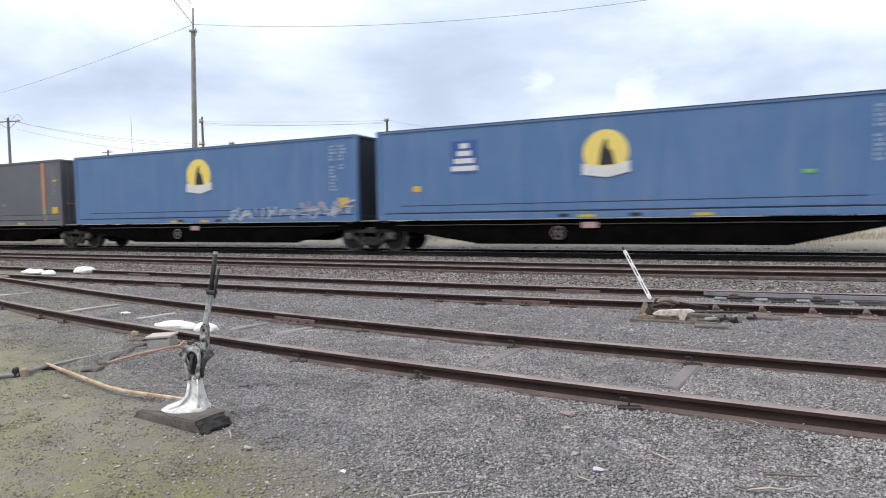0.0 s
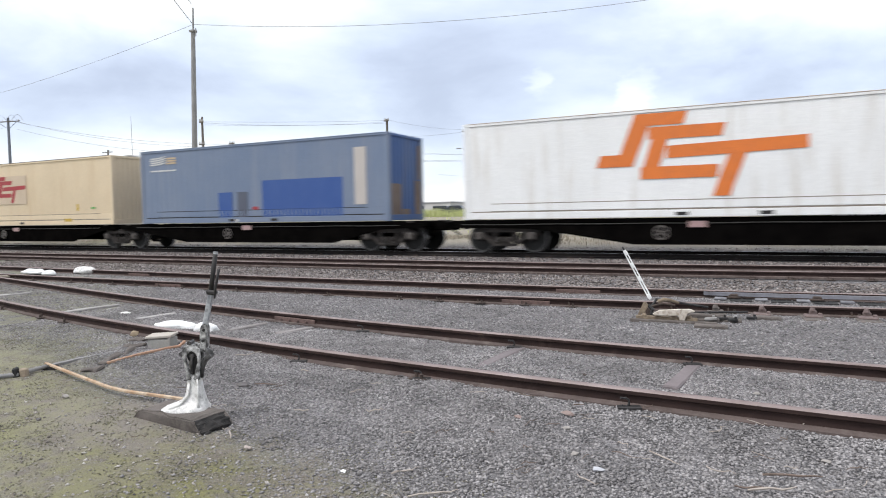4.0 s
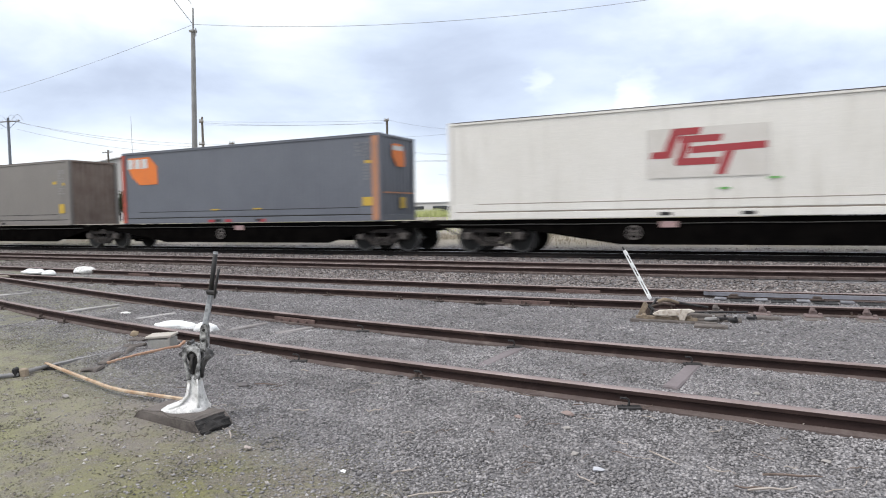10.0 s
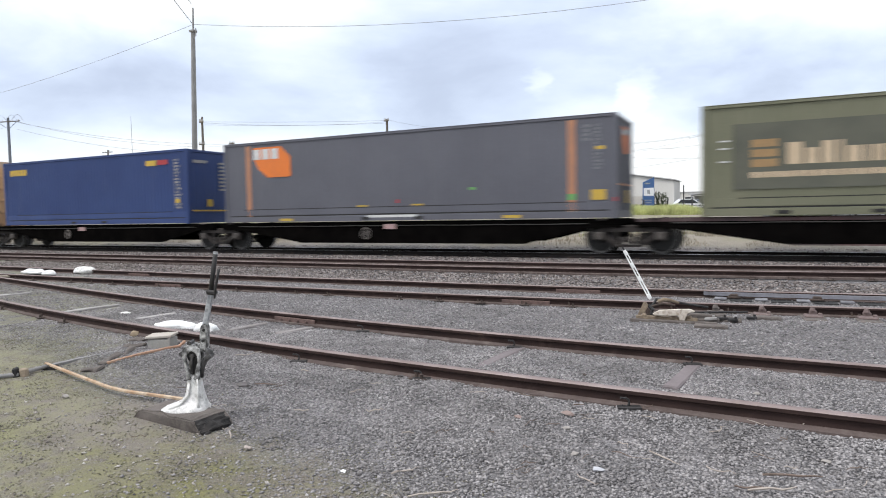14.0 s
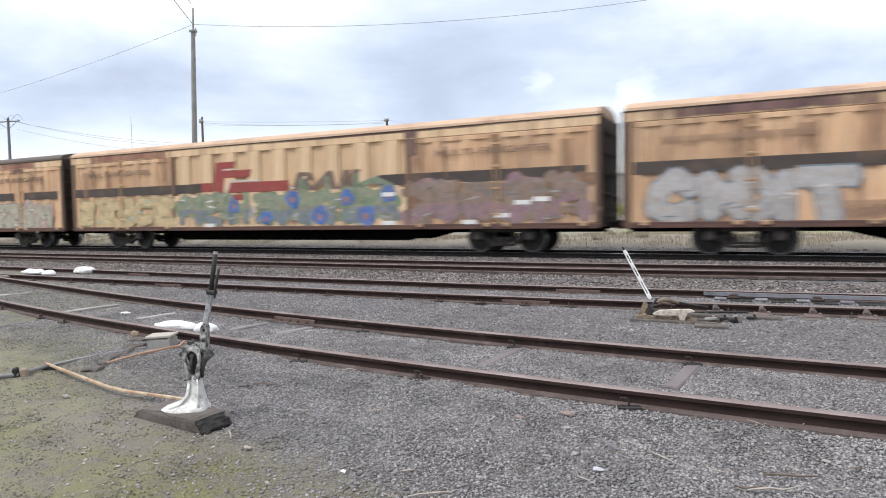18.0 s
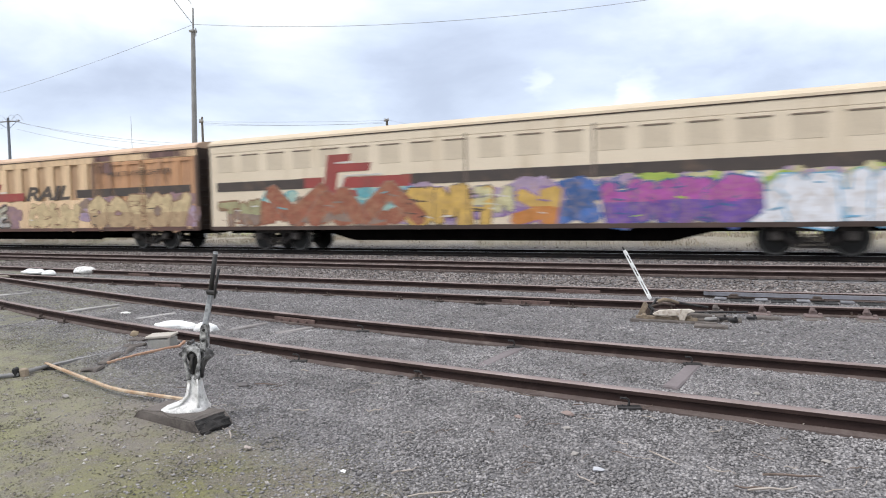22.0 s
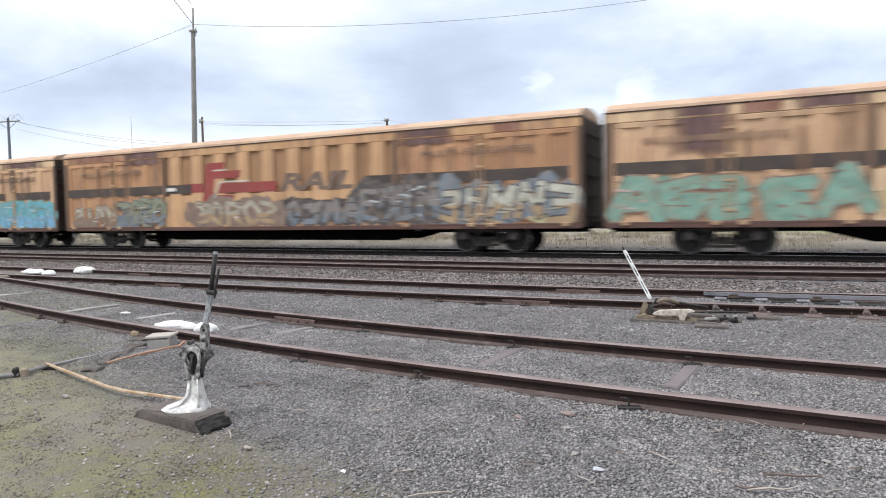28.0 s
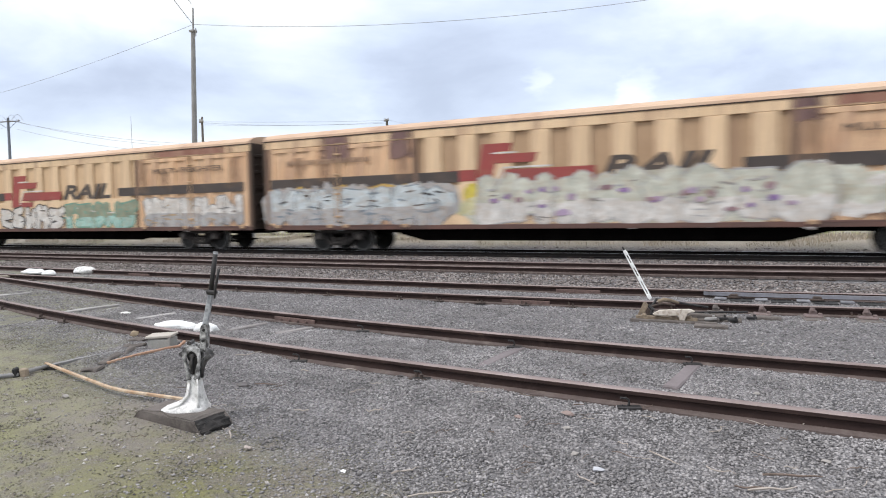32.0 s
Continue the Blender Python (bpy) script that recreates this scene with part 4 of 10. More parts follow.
P_GREY_WARM = surface("warm_grey_paint", (0.215, 0.198, 0.186), (0.193, 0.177, 0.167), 0.5, 0.6, 0.0, 0.05, 30, dirt=(0.205, 0.196, 0.18), amount=0.3, streak=0.8)
# paler painted seam shade for white and cream containers
M_SEAM_PALE = surface("brown_grey_seam_shadow", (0.20, 0.17, 0.14), (0.28, 0.24, 0.20), 3.0, 0.8)
M_STENCIL = surface("worn_pale_stencil_paint", (0.33, 0.32, 0.315), (0.26, 0.255, 0.25), 9.0, 0.7)
P_GREEN = surface("faded_olive_green_paint", (0.165, 0.165, 0.112), (0.14, 0.143, 0.095), 0.6, 0.65, 0.0, 0.05, 30, dirt=(0.18, 0.17, 0.12), amount=0.35, streak=0.8)
P_NAVY = surface("navy_blue_paint", (0.02, 0.042, 0.145), (0.028, 0.055, 0.17), 0.6, 0.5, 0.0, 0.05, 30, dirt=(0.06, 0.08, 0.16), amount=0.2, streak=0.8)
P_NAVY_FADED = surface("faded_deep_blue_end", (0.055, 0.11, 0.275), (0.07, 0.125, 0.27), 0.8, 0.6, 0.0, 0.05, 30, dirt=(0.14, 0.13, 0.12), amount=0.35, streak=0.8)
P_EDGE_WHITE = surface("rust_flecked_white_edge", (0.62, 0.56, 0.50), (0.40, 0.30, 0.23), 3.0, 0.7)
P_RUST_END = surface("rust_brown_end_paint", (0.17, 0.125, 0.105), (0.22, 0.175, 0.15), 1.6, 0.8, 0.0, 0.1, 30, dirt=(0.09, 0.065, 0.055), amount=0.5, streak=0.8)
P_DARK_END = surface("blue_black_end", (0.024, 0.028, 0.036), (0.034, 0.038, 0.046), 1.2, 0.75, 0.0, 0.1, 30)
P_EDGE = surface("rust_stained_edge", (0.055, 0.05, 0.05), (0.09, 0.07, 0.06), 2.0, 0.7)
M_TAN = surface("faded_tan_lettering", (0.55, 0.43, 0.30), (0.48, 0.37, 0.25), 3.0, 0.7)
M_BROWNBLOCK = surface("faded_brown_block", (0.33, 0.21, 0.10), (0.28, 0.18, 0.09), 3.0, 0.7)
M_PANEL_DARK = surface("dark_sign_panel", (0.085, 0.088, 0.07), (0.11, 0.11, 0.085), 1.0, 0.7)
M_PANEL_PALE = surface("pale_logo_panel", (0.50, 0.46, 0.43), (0.46, 0.42, 0.39), 1.5, 0.7)
M_PANEL_CREAM = surface("dusty_cream_logo_panel", (0.55, 0.445, 0.335), (0.51, 0.41, 0.31), 1.5, 0.7)
M_PANEL_FAINT = surface("dirty_white_logo_panel", (0.60, 0.57, 0.535), (0.56, 0.53, 0.49), 1.5, 0.7)
M_OLDPATCH = surface("deep_blue_repaint", (0.035, 0.085, 0.27), (0.045, 0.095, 0.28), 1.5, 0.6)
M_SILVER = surface("silver_tag_paint", (0.46, 0.48, 0.54), (0.32, 0.34, 0.42), 4.0, 0.5, 0.2)


def tag_line(parent, x0, x1, z0, z1, y, mats, seed, name="graffiti", label="spray-painted tag"):
    """Loose looping strokes of a spray tag."""
    r = random.Random(seed)
    bm = B()
    x = x0
    while x < x1:
        w = r.uniform(0.18, 0.4)
        for k in range(3):
            a, b = r.uniform(z0, z1), r.uniform(z0, z1)
            t = r.uniform(0.05, 0.09)
            xa, xb = x + r.uniform(-0.1, w), x + r.uniform(0, w + 0.15)
            poly(bm, [(xa, a), (xa + t, a - t * 0.5), (xb + t, b), (xb, b + t * 0.6)], y - 0.002 * k, k % len(mats))
        x += w
    part(name, bm, tuple(mats), parent, label)


def slate_container(x0, x1, paint, label, band="strip"):
    t = container(x0, x1, paint, label, depth=0.014, pitch=0.2)
    H = (x1 - x0) / 2
    if band == "strip":
        for x in (-H + 1.24, H - 1.33):
            bm = B()
            rect(bm, x - 0.115, x + 0.115, 0.05, 2.92, FY - 0.004)
            part("painted_strip", bm, M_DULL_ORANGE, t)
        leaf_logo(t, -H + 1.52, 2.84, FY - 0.004, 1.76, 1.14)
    else:
        for x, w, m in ((-H + 0.10, 0.20, M_STRIP_RED), (H - 0.2, 0.26, M_DULL_ORANGE)):
            bm = B()
            box(bm, (x, -1.245, 1.5), (w, 0.022, 2.9))
            part("painted_strip", bm, m, t)
        leaf_logo(t, -H + 0.39, 2.82, FY - 0.004, 1.76, 1.16)
    bars(t, H - 1.0, 2.76, FY - 0.004, 4, 0.26, 0.1)
    bars(t, H - 0.66, 2.76, FY - 0.004, 13, 0.22, 0.08)
    bm = B()
    rect(bm, H - 0.75, H - 0.33, 0.55, 0.85, FY - 0.006)
    rect(bm, H - 0.62, H - 0.36, 2.02, 2.12, FY - 0.006)
    for x in (-1.18, 1.0):
        rect(bm, x - 0.22, x + 0.22, 0.515, 0.565, FY - 0.006)
    part("sticker", bm, M_YELLOW, t)
    if band == "strip":
        bm = B()
        rect(bm, H - 0.10, H + 0.0, 0.5, 0.62, FY - 0.028, 0)
        rect(bm, 0.18, 0.31, 0.61, 0.73, FY - 0.006, 0)
        rect(bm, 2.92, 3.12, 0.97, 1.05, FY - 0.01, 1)
        rect(bm, H - 1.44, H - 1.22, 0.56, 0.74, FY - 0.01, 1)
        part("sticker", bm, (M_RED_LOGO, M_GREENDOT), t)
        bm = B()
        rect(bm, -1.0, 0.98, 0.13, 0.215, FY - 0.02)
        part("white_label", bm, M_LETTER, t)
        bm = B()
        for x in (-4.85, 4.05):
            rect(bm, x, x + 0.6, 0.05, 0.14, FY - 0.02, 0)
        part("sticker", bm, M_YELLOW, t)
    else:
        bm = B()
        for x in (-1.4, -0.5, 1.25):
            rect(bm, x - 0.16, x + 0.16, 0.04, 0.15, FY - 0.022)
        part("sticker", bm, M_RED_LOGO, t)
    # the emblem on the end wall
    bm = B()
    poly(bm, [(-0.75, 2.75), (-0.75, 2.3), (-0.45, 1.95), (0.1, 1.95), (0.1, 2.5), (-0.1, 2.75)], 0, 0)
    rect(bm, -0.72, 0.0, 2.52, 2.68, -0.004, 1)
    part("logo", bm, (M_ORANGE, M_LETTER), t, at=pose(H + 0.004, 0.35, 0, 0, 0, 90))
    bm = B()
    rect(bm, -1.05, 1.05, 0.98, 1.03, 0)
    part("painted_strip", bm, M_DULL_ORANGE, t, at=pose(H + 0.004, 0, 0, 0, 0, 90))
    bm = B()
    rect(bm, 0.1, 0.5, 0.45, 0.85, 0)
    part("sticker", bm, M_YELLOW, t, at=pose(H + 0.004, 0, 0, 0, 0, 90))
    return t


def repaint_end(t, paint):
    for ob in t.children:
        if ob.data.name.startswith("end_wall"):
            ob.data.materials[0] = paint


def build_container_train():
    # first pack
    for a, b, kw in ((-13.17, 3.0, {}), (-29.24, -13.17, {}), (-45.4, -29.24, {}), (-62.6, -45.4, dict(rear=2.6))):
        container_wagon(a, b, gear=-0.3, **kw)
    t = container(-12.7, 2.5, P_BLUE, "blue container with a yellow disc emblem", top=P_EDGE)
    peak_logo(t, 0.2, 1.92, FY - 0.004)
    bm = B()
    for i in range(4):
        rect(bm, -4.75 + 0.1 * i, -3.85 - 0.1 * i, 1.58 + i * 0.24, 1.74 + i * 0.24, FY - 0.008, 0)
    rect(bm, -4.75, -3.85, 1.5, 2.55, FY - 0.004, 1)
    part("logo", bm, (M_LETTER, M_OLDPATCH), t, "white stepped emblem on a dark patch")
    bars(t, 6.75, 2.72, FY - 0.004, 5, 0.24, 0.09, M_PALE_BLUE)
    bars(t, 7.05, 2.72, FY - 0.004, 5, 0.26, 0.09, M_PALE_BLUE)
    bars(t, 6.75, 2.0, FY - 0.004, 6, 0.22, 0.09, M_PALE_BLUE)
    bm = B()
    rect(bm, 2.6, 3.1, 0.05, 0.13, FY - 0.02, 0)
    rect(bm, -0.6, -0.1, 0.05, 0.13, FY - 0.02, 0)
    rect(bm, 5.2, 5.5, 1.1, 1.2, FY - 0.004, 1)
    rect(bm, -6.2, -5.9, 0.95, 1.15, FY - 0.004, 0)
    part("sticker", bm, (M_YELLOW, M_GREENDOT), t)
    t = container(-28.85, -13.5, P_BLUE, "scuffed blue container with disc emblem and tag scrawl", top=P_EDGE)
    peak_logo(t, 0.05, 1.92, FY - 0.004)
    repaint_end(t, P_DARK_END)
    bars(t, 6.5, 2.72, FY - 0.004, 5, 0.26, 0.09, M_PALE_BLUE)
    bars(t, 6.86, 2.72, FY - 0.004, 5, 0.28, 0.09, M_PALE_BLUE)
    bars(t, 6.9, 2.05, FY - 0.004, 2, 0.26, 0.09, M_PALE_BLUE)
    bars(t, 6.5, 2.0, FY - 0.004, 8, 0.24, 0.09, M_PALE_BLUE)
    bm = B()
    rect(bm, 6.85, 7.3, 0.55, 0.85, FY - 0.012)
    rect(bm, 0.1, 0.55, 0.05, 0.13, FY - 0.02)
    rect(bm, -1.6, -0.9, 0.05, 0.13, FY - 0.02)
    part("sticker", bm, M_YELLOW, t)
    tag_line(t, 1.5, 7.2, 0.10, 0.58, FY - 0.03, (M_SILVER, M_PALE_BLUE, M_SILVER), 5)
    tag_line(t, 5.2, 7.2, 0.3, 0.75, FY - 0.036, (M_SILVER, M_PINK, M_SILVER), 8)
    slate_container(-44.88, -29.85, P_SLATE, "dark grey container with orange strips and emblem")
    t = container(-61.3, -46.0, P_WHITE, "white container with a large orange stroke emblem", depth=0.01, pitch=0.25, top=P_EDGE_WHITE, seam=M_SEAM_PALE)
    stroke_logo(t, -0.7, 1.75, FY - 0.006, 5.4, 2.35, M_ORANGE)
    bm = B()
    rect(bm, 5.5, 5.9, 0.55, 0.95, FY - 0.006)
    rect(bm, 5.9, 6.2, 2.1, 2.22, FY - 0.006)
    part("sticker", bm, M_YELLOW, t)
    # second pack
    for a, b, kw in ((-78.05, -62.6, dict(front=1.7)), (-94.15, -78.05, {}), (-109.75, -94.15, {}), (-126.2, -109.75, {}), (-143.6, -126.2, dict(rear=3.05))):
        container_wagon(a, b, gear=0.6 if a == -94.15 else -0.3, **kw)
    t = container(-76.35, -64.1, P_PATCHY, "patchy grey-blue container with repainted panels", depth=0.012, pitch=0.3)
    bm = B()
    rect(bm, 0.5, 4.2, 0.2, 1.6, FY - 0.004)
    part("repainted_patch", bm, M_OLDPATCH, t, "deep blue repainted patch")
    bm = B()
    rect(bm, -1.74, -1.02, 0.22, 1.2, FY - 0.004)
    part("repainted_patch", bm, M_OLDPATCH, t, "deep blue repainted patch")
    bm = B()
    rect(bm, -0.77, -0.23, 0.22, 1.2, FY - 0.004)
    part("repainted_patch", bm, surface("slate_repaint", (0.085, 0.095, 0.13), (0.10, 0.11, 0.145), 1.5, 0.6), t, "slate grey repainted patch")
    bm = B()
    rect(bm, 4.7, 5.2, 0.6, 2.6, FY - 0.004)
    part("whitewashed_strip", bm, M_PANEL_PALE, t)
    bm = B()
    for k in range(4):
        a = -5.55 + 0.03 * (k % 2)
        poly(bm, [(a, 2.42 + 0.085 * k), (a + 0.6, 2.45 + 0.085 * k), (a + 0.95 - 0.1 * (k % 2), 2.52 + 0.085 * k), (a + 0.92, 2.56 + 0.085 * k), (a + 0.5, 2.50 + 0.085 * k), (a, 2.48 + 0.085 * k)], FY - 0.004, 0)
    for k in range(3):
        rect(bm, -4.58, -4.04, 2.46 + 0.10 * k, 2.53 + 0.10 * k, FY - 0.004, 1)
    rect(bm, -5.54, -4.04, 2.17, 2.23, FY - 0.004, 0)
    part("logo", bm, (M_LETTER, M_TAN), t, "emblem of white and tan strokes")
    repaint_end(t, P_NAVY_FADED)
    bm = B()
    rect(bm, -1.08, -0.35, 0.2, 1.3, 0.0, 0)
    rect(bm, -0.3, 0.25, 0.2, 0.42, 0.0, 0)
    rect(bm, 0.62, 1.08, 0.2, 1.45, 0.0, 0)
    rect(bm, 0.86, 1.08, 1.5, 2.75, 0.0, 0)
    tagged(part("rust_patch", bm, P_RUST_END, t, "brown rust patches low on the end wall", at=pose(6.125 - 0.028, 0, 0, 0, 0, 90)), kind="stuff")
    bm = B()
    rect(bm, 0.0, 0.28, 0.50, 0.62, FY - 0.004, 0)
    rect(bm, -1.0, -0.72, 0.06, 0.14, FY - 0.02, 1)
    part("sticker", bm, (M_RED_LOGO, M_LETTER), t)
    t = container(-93.6, -78.2, P_CREAM, "cream container with a dark red stroke emblem", depth=0.025, pitch=0.22, top=P_EDGE, seam=M_SEAM_PALE)
    stroke_logo(t, 0.0, 1.75, FY - 0.008, 2.9, 1.3, M_RED_LOGO, M_PANEL_CREAM)
    bm = B()
    for x in (-6.1, 4.3):
        rect(bm, x, x + 0.55, 0.16, 0.3, FY - 0.02, 0)
    rect(bm, 5.2, 5.35, 0.65, 0.95, FY - 0.006, 0)
    rect(bm, 6.2, 6.5, 0.72, 0.8, FY - 0.006, 1)
    part("sticker", bm, (M_YELLOW, M_GREENDOT), t)
    t = container(-108.3, -95.7, P_LIGHT_BLUE, "bright light-blue container with closed doors", end="doors", depth=0.02, lines=False)
    peak_logo(t, 0.05, 1.86, FY - 0.004, arch=True)
    bm = B()
    rect(bm, -6.0, 6.0, 0.2, 0.25, FY - 0.01, 0)
    part("dark_stripe", bm, M_OLDPATCH, t)
    bm = B()
    rect(bm, -0.55, 0.6, 0.06, 0.17, FY - 0.02)
    part("white_label", bm, M_LETTER, t)
    bars(t, 5.0, 2.5, FY - 0.004, 10, 0.22, 0.08, M_PANEL_PALE)
    bm = B()
    for k in (-0.62, 0.62):
        for i, z in enumerate((2.42, 1.95, 1.55, 0.6)):
            rect(bm, k - (0.4 if i == 0 else 0.22), k + (0.4 if i == 0 else 0.1), z, z + (0.25 if i == 0 else 0.14), 0)
    part("stencil", bm, M_LETTER, t, at=pose(6.3 + 0.012, 0, 0, 0, 0, 90))
    t = container(-125.75, -110.45, P_GREY, "grey container with a yellow disc emblem")
    peak_logo(t, 0.0, 1.92, FY - 0.004, 0.62)
    bars(t, 6.4, 2.6, FY - 0.004, 9, 0.7, 0.07, M_STENCIL)
    bars(t, -6.0, 0.62, FY - 0.006, 2, 0.9, 0.08)
    bm = B()
    for x in (-1.3, 0.9):
        rect(bm, x, x + 0.8, 0.15, 0.32, FY - 0.02, 0)
    rect(bm, 6.7, 7.1, 0.5, 0.95, FY - 0.006, 0)
    rect(bm, 0.9, 1.15, 1.2, 1.28, FY - 0.006, 1)
    part("sticker", bm, (M_YELLOW, M_GREENDOT), t)
    bm = B()
    disc(bm, -0.1, 1.95, 0.5, 0, 0)
    poly(bm, [(-0.25, 1.6), (-0.05, 2.3), (0.2, 1.6)], -0.004, 1)
    rect(bm, -0.6, 0.4, 1.42, 1.6, -0.006, 2)
    rect(bm, 0.3, 0.7, 0.5, 0.95, 0, 0)
    part("logo", bm, (M_DISC, M_INK, M_LETTER), t, "small yellow disc emblem on the end wall", at=pose(7.65 + 0.005, 0, 0, 0, 0, 90))
    t = container(-142.0, -126.45, P_WHITE_OLD, "yellowed white container with a red stroke emblem", h=3.13, depth=0.025, pitch=0.22, top=P_EDGE, seam=M_SEAM_PALE)
    stroke_logo(t, 0.0, 1.8, FY - 0.008, 2.95, 1.3, M_RED_LOGO, M_PANEL_FAINT)
    bm = B()
    for z in (0.5, 0.62, 0.78):
        rect(bm, 7.15, 7.5, z, z + 0.09, FY - 0.006, 1)
    rect(bm, 4.9, 5.1, 0.6, 0.85, FY - 0.006, 0)
    rect(bm, 5.7, 5.95, 0.68, 0.8, FY - 0.006, 1)
    rect(bm, 1.5, 1.82, 0.99, 1.05, FY - 0.006, 2)
    rect(bm, 0.3, 0.6, 0.75, 0.81, FY - 0.006, 2)
    part("sticker", bm, (M_YELLOW, M_RED_LOGO, M_GREENDOT), t)
    # third pack
    for a, b, kw in ((-159.4, -142.9, dict(front=1.8)), (-175.5, -159.4, {}), (-191.75, -175.5, dict(red=True)), (-207.75, -191.75, {}), (-224.45, -207.75, dict(rear=2.0))):
        container_wagon(a, b, gear=0.0, **kw)
    slate_container(-157.67, -144.6, P_SLATE_BLUE, "slate-blue container with orange corner strips", band="edge")
    t = container(-173.85, -161.28, P_GREY_WARM, "plain warm-grey container with yellow stickers and a rusty end", h=3.0, top=P_RUST_END)
    repaint_end(t, P_RUST_END)
    bm = B()
    rect(bm, 5.72, 5.95, 1.83, 1.95, FY - 0.004)
    rect(bm, 5.05, 5.33, 1.9, 2.03, FY - 0.004)
    rect(bm, 5.45, 5.84, 0.55, 0.97, FY - 0.004)
    part("sticker", bm, M_YELLOW, t)
    bars(t, 5.5, 2.55, FY - 0.004, 10, 0.4, 0.09, M_STENCIL)
    bm = B()
    rect(bm, -5.55, -5.2, 1.74, 1.77, FY - 0.004)
    rect(bm, -4.98, -4.78, 1.58, 1.64, FY - 0.004)
    part("stencil", bm, M_LETTER, t)
    t = container(-189.8, -183.7, P_GREEN, "short olive-green container with a dark sign panel", h=3.0, depth=0.03, pitch=0.26)
    bm = B()
    rect(bm, -2.25, 2.3, 0.72, 2.45, FY - 0.004, 0)
    for z in (1.3, 1.56, 1.82):
        rect(bm, -1.82, -1.2, z, z + 0.2, FY - 0.008, 2)
    widths = (0.34, 0.26, 0.26, 0.1, 0.28, 0.1, 0.2, 0.28)
    x = -0.98
    for i, wd in enumerate(widths):
        rect(bm, x, x + wd, 1.34, 1.9 if i in (0, 2, 3) else 1.74, FY - 0.008, 1)
        x += wd + 0.09
    x = -1.82
    while x < 1.8:
        rect(bm, x, x + 0.16, 1.02, 1.17, FY - 0.008, 1)
        x += 0.21
    part("sign_panel", bm, (M_PANEL_DARK, M_TAN, M_BROWNBLOCK), t, "dark sign panel with faded tan bars")
    bm = B()
    rect(bm, 1.85, 2.75, 2.05, 2.6, FY - 0.008, 0)
    rect(bm, 1.85, 2.3, 1.55, 1.95, FY - 0.008, 0)
    part("faded_patch", bm, surface("faded_green_patch", (0.23, 0.24, 0.17), None, 2.0, 0.7), t)
    bm = B()
    for z in (2.0, 1.8, 1.45):
        rect(bm, -2.6, -2.35, z, z + 0.04, FY - 0.006)
    part("stencil", bm, M_LETTER, t)
    bm = B()
    rect(bm, -0.3, 0.25, 0.62, 1.0, 0, 0)
    rect(bm, 0.4, 0.75, 1.65, 2.2, 0, 1)
    rect(bm, -1.0, 1.05, 0.64, 0.67, -0.004, 2)
    part("sticker", bm, (M_YELLOW, M_PANEL_DARK, M_INK), t, at=pose(3.05 + 0.005, 0.1, 0, 0, 0, 90))
    slate_container(-207.2, -192.05, P_SLATE, "dark grey container with orange strips and end emblem")
    t = container(-221.75, -209.2, P_NAVY, "navy blue container with a yellow stripe", depth=0.03)
    bm = B()
    rect(bm, 3.83, 4.46, 2.44, 2.66, FY - 0.004, 0)
    for k in range(5):
        rect(bm, -5.74 + 0.27 * k, -5.52 + 0.27 * k, 2.40, 2.68, FY - 0.004, 0)
    part("yellow_marks", bm, M_YELLOW, t)
    bm = B()
    rect(bm, 4.52, 5.16, 2.46, 2.66, FY - 0.004)
    part("red_mark", bm, M_RED_LOGO, t)
    bars(t, 5.5, 2.66, FY - 0.004, 16, 0.36, 0.1, M_STENCIL)
    bm = B()
    rect(bm, 5.52, 5.78, 0.86, 1.02, FY - 0.006)
    part("sticker", bm, M_YELLOW, t)
    bm = B()
    rect(bm, -1.05, 1.05, 0.50, 0.56, 0, 0)
    rect(bm, -0.25, 0.05, 0.70, 1.0, 0, 0)
    rect(bm, -0.95, -0.2, 2.5, 2.62, 0, 1)
    for k in range(8):
        rect(bm, 0.45, 0.75, 2.5 - k * 0.16, 2.58 - k * 0.16, 0, 1)
    tagged(part("end_stencil", bm, (M_YELLOW, M_STENCIL), t, "yellow stripe and pale stencils on the end wall", at=pose(6.275 + 0.006, 0, 0, 0, 0, 90)), kind="stuff")


build_container_train()

# ---- bogie vans ----
V_TAN = surface("weathered_tan_paint", (0.75, 0.555, 0.36), (0.67, 0.475, 0.295), 0.6, 0.7, 0.0, 0.08, 30, dirt=(0.36, 0.225, 0.155), amount=0.62, streak=1.8, vary=0.07)
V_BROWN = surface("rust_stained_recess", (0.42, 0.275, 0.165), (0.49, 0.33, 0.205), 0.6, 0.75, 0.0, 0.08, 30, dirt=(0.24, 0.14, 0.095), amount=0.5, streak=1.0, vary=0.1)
V_DOOR = surface("scorched_orange_door_paint", (0.67, 0.455, 0.285), (0.59, 0.365, 0.215), 0.7, 0.7, 0.0, 0.08, 30, dirt=(0.22, 0.125, 0.10), amount=0.65, streak=1.3, vary=0.14)
# panel tan made darker: the shade of the recessed bays is in the colour
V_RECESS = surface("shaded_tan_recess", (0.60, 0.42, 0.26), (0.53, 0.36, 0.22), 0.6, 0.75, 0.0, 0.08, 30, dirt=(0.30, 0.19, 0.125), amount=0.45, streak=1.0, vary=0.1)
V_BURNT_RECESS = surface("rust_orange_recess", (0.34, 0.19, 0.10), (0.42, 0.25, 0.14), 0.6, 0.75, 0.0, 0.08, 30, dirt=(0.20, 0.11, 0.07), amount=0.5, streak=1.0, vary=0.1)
V_POST = surface("dark_door_post", (0.15, 0.095, 0.07), (0.21, 0.13, 0.09), 0.9, 0.8)
M_SIGN_LABEL = surface("white_paper_label", (0.74, 0.73, 0.72), (0.66, 0.65, 0.64), 4.0, 0.7)
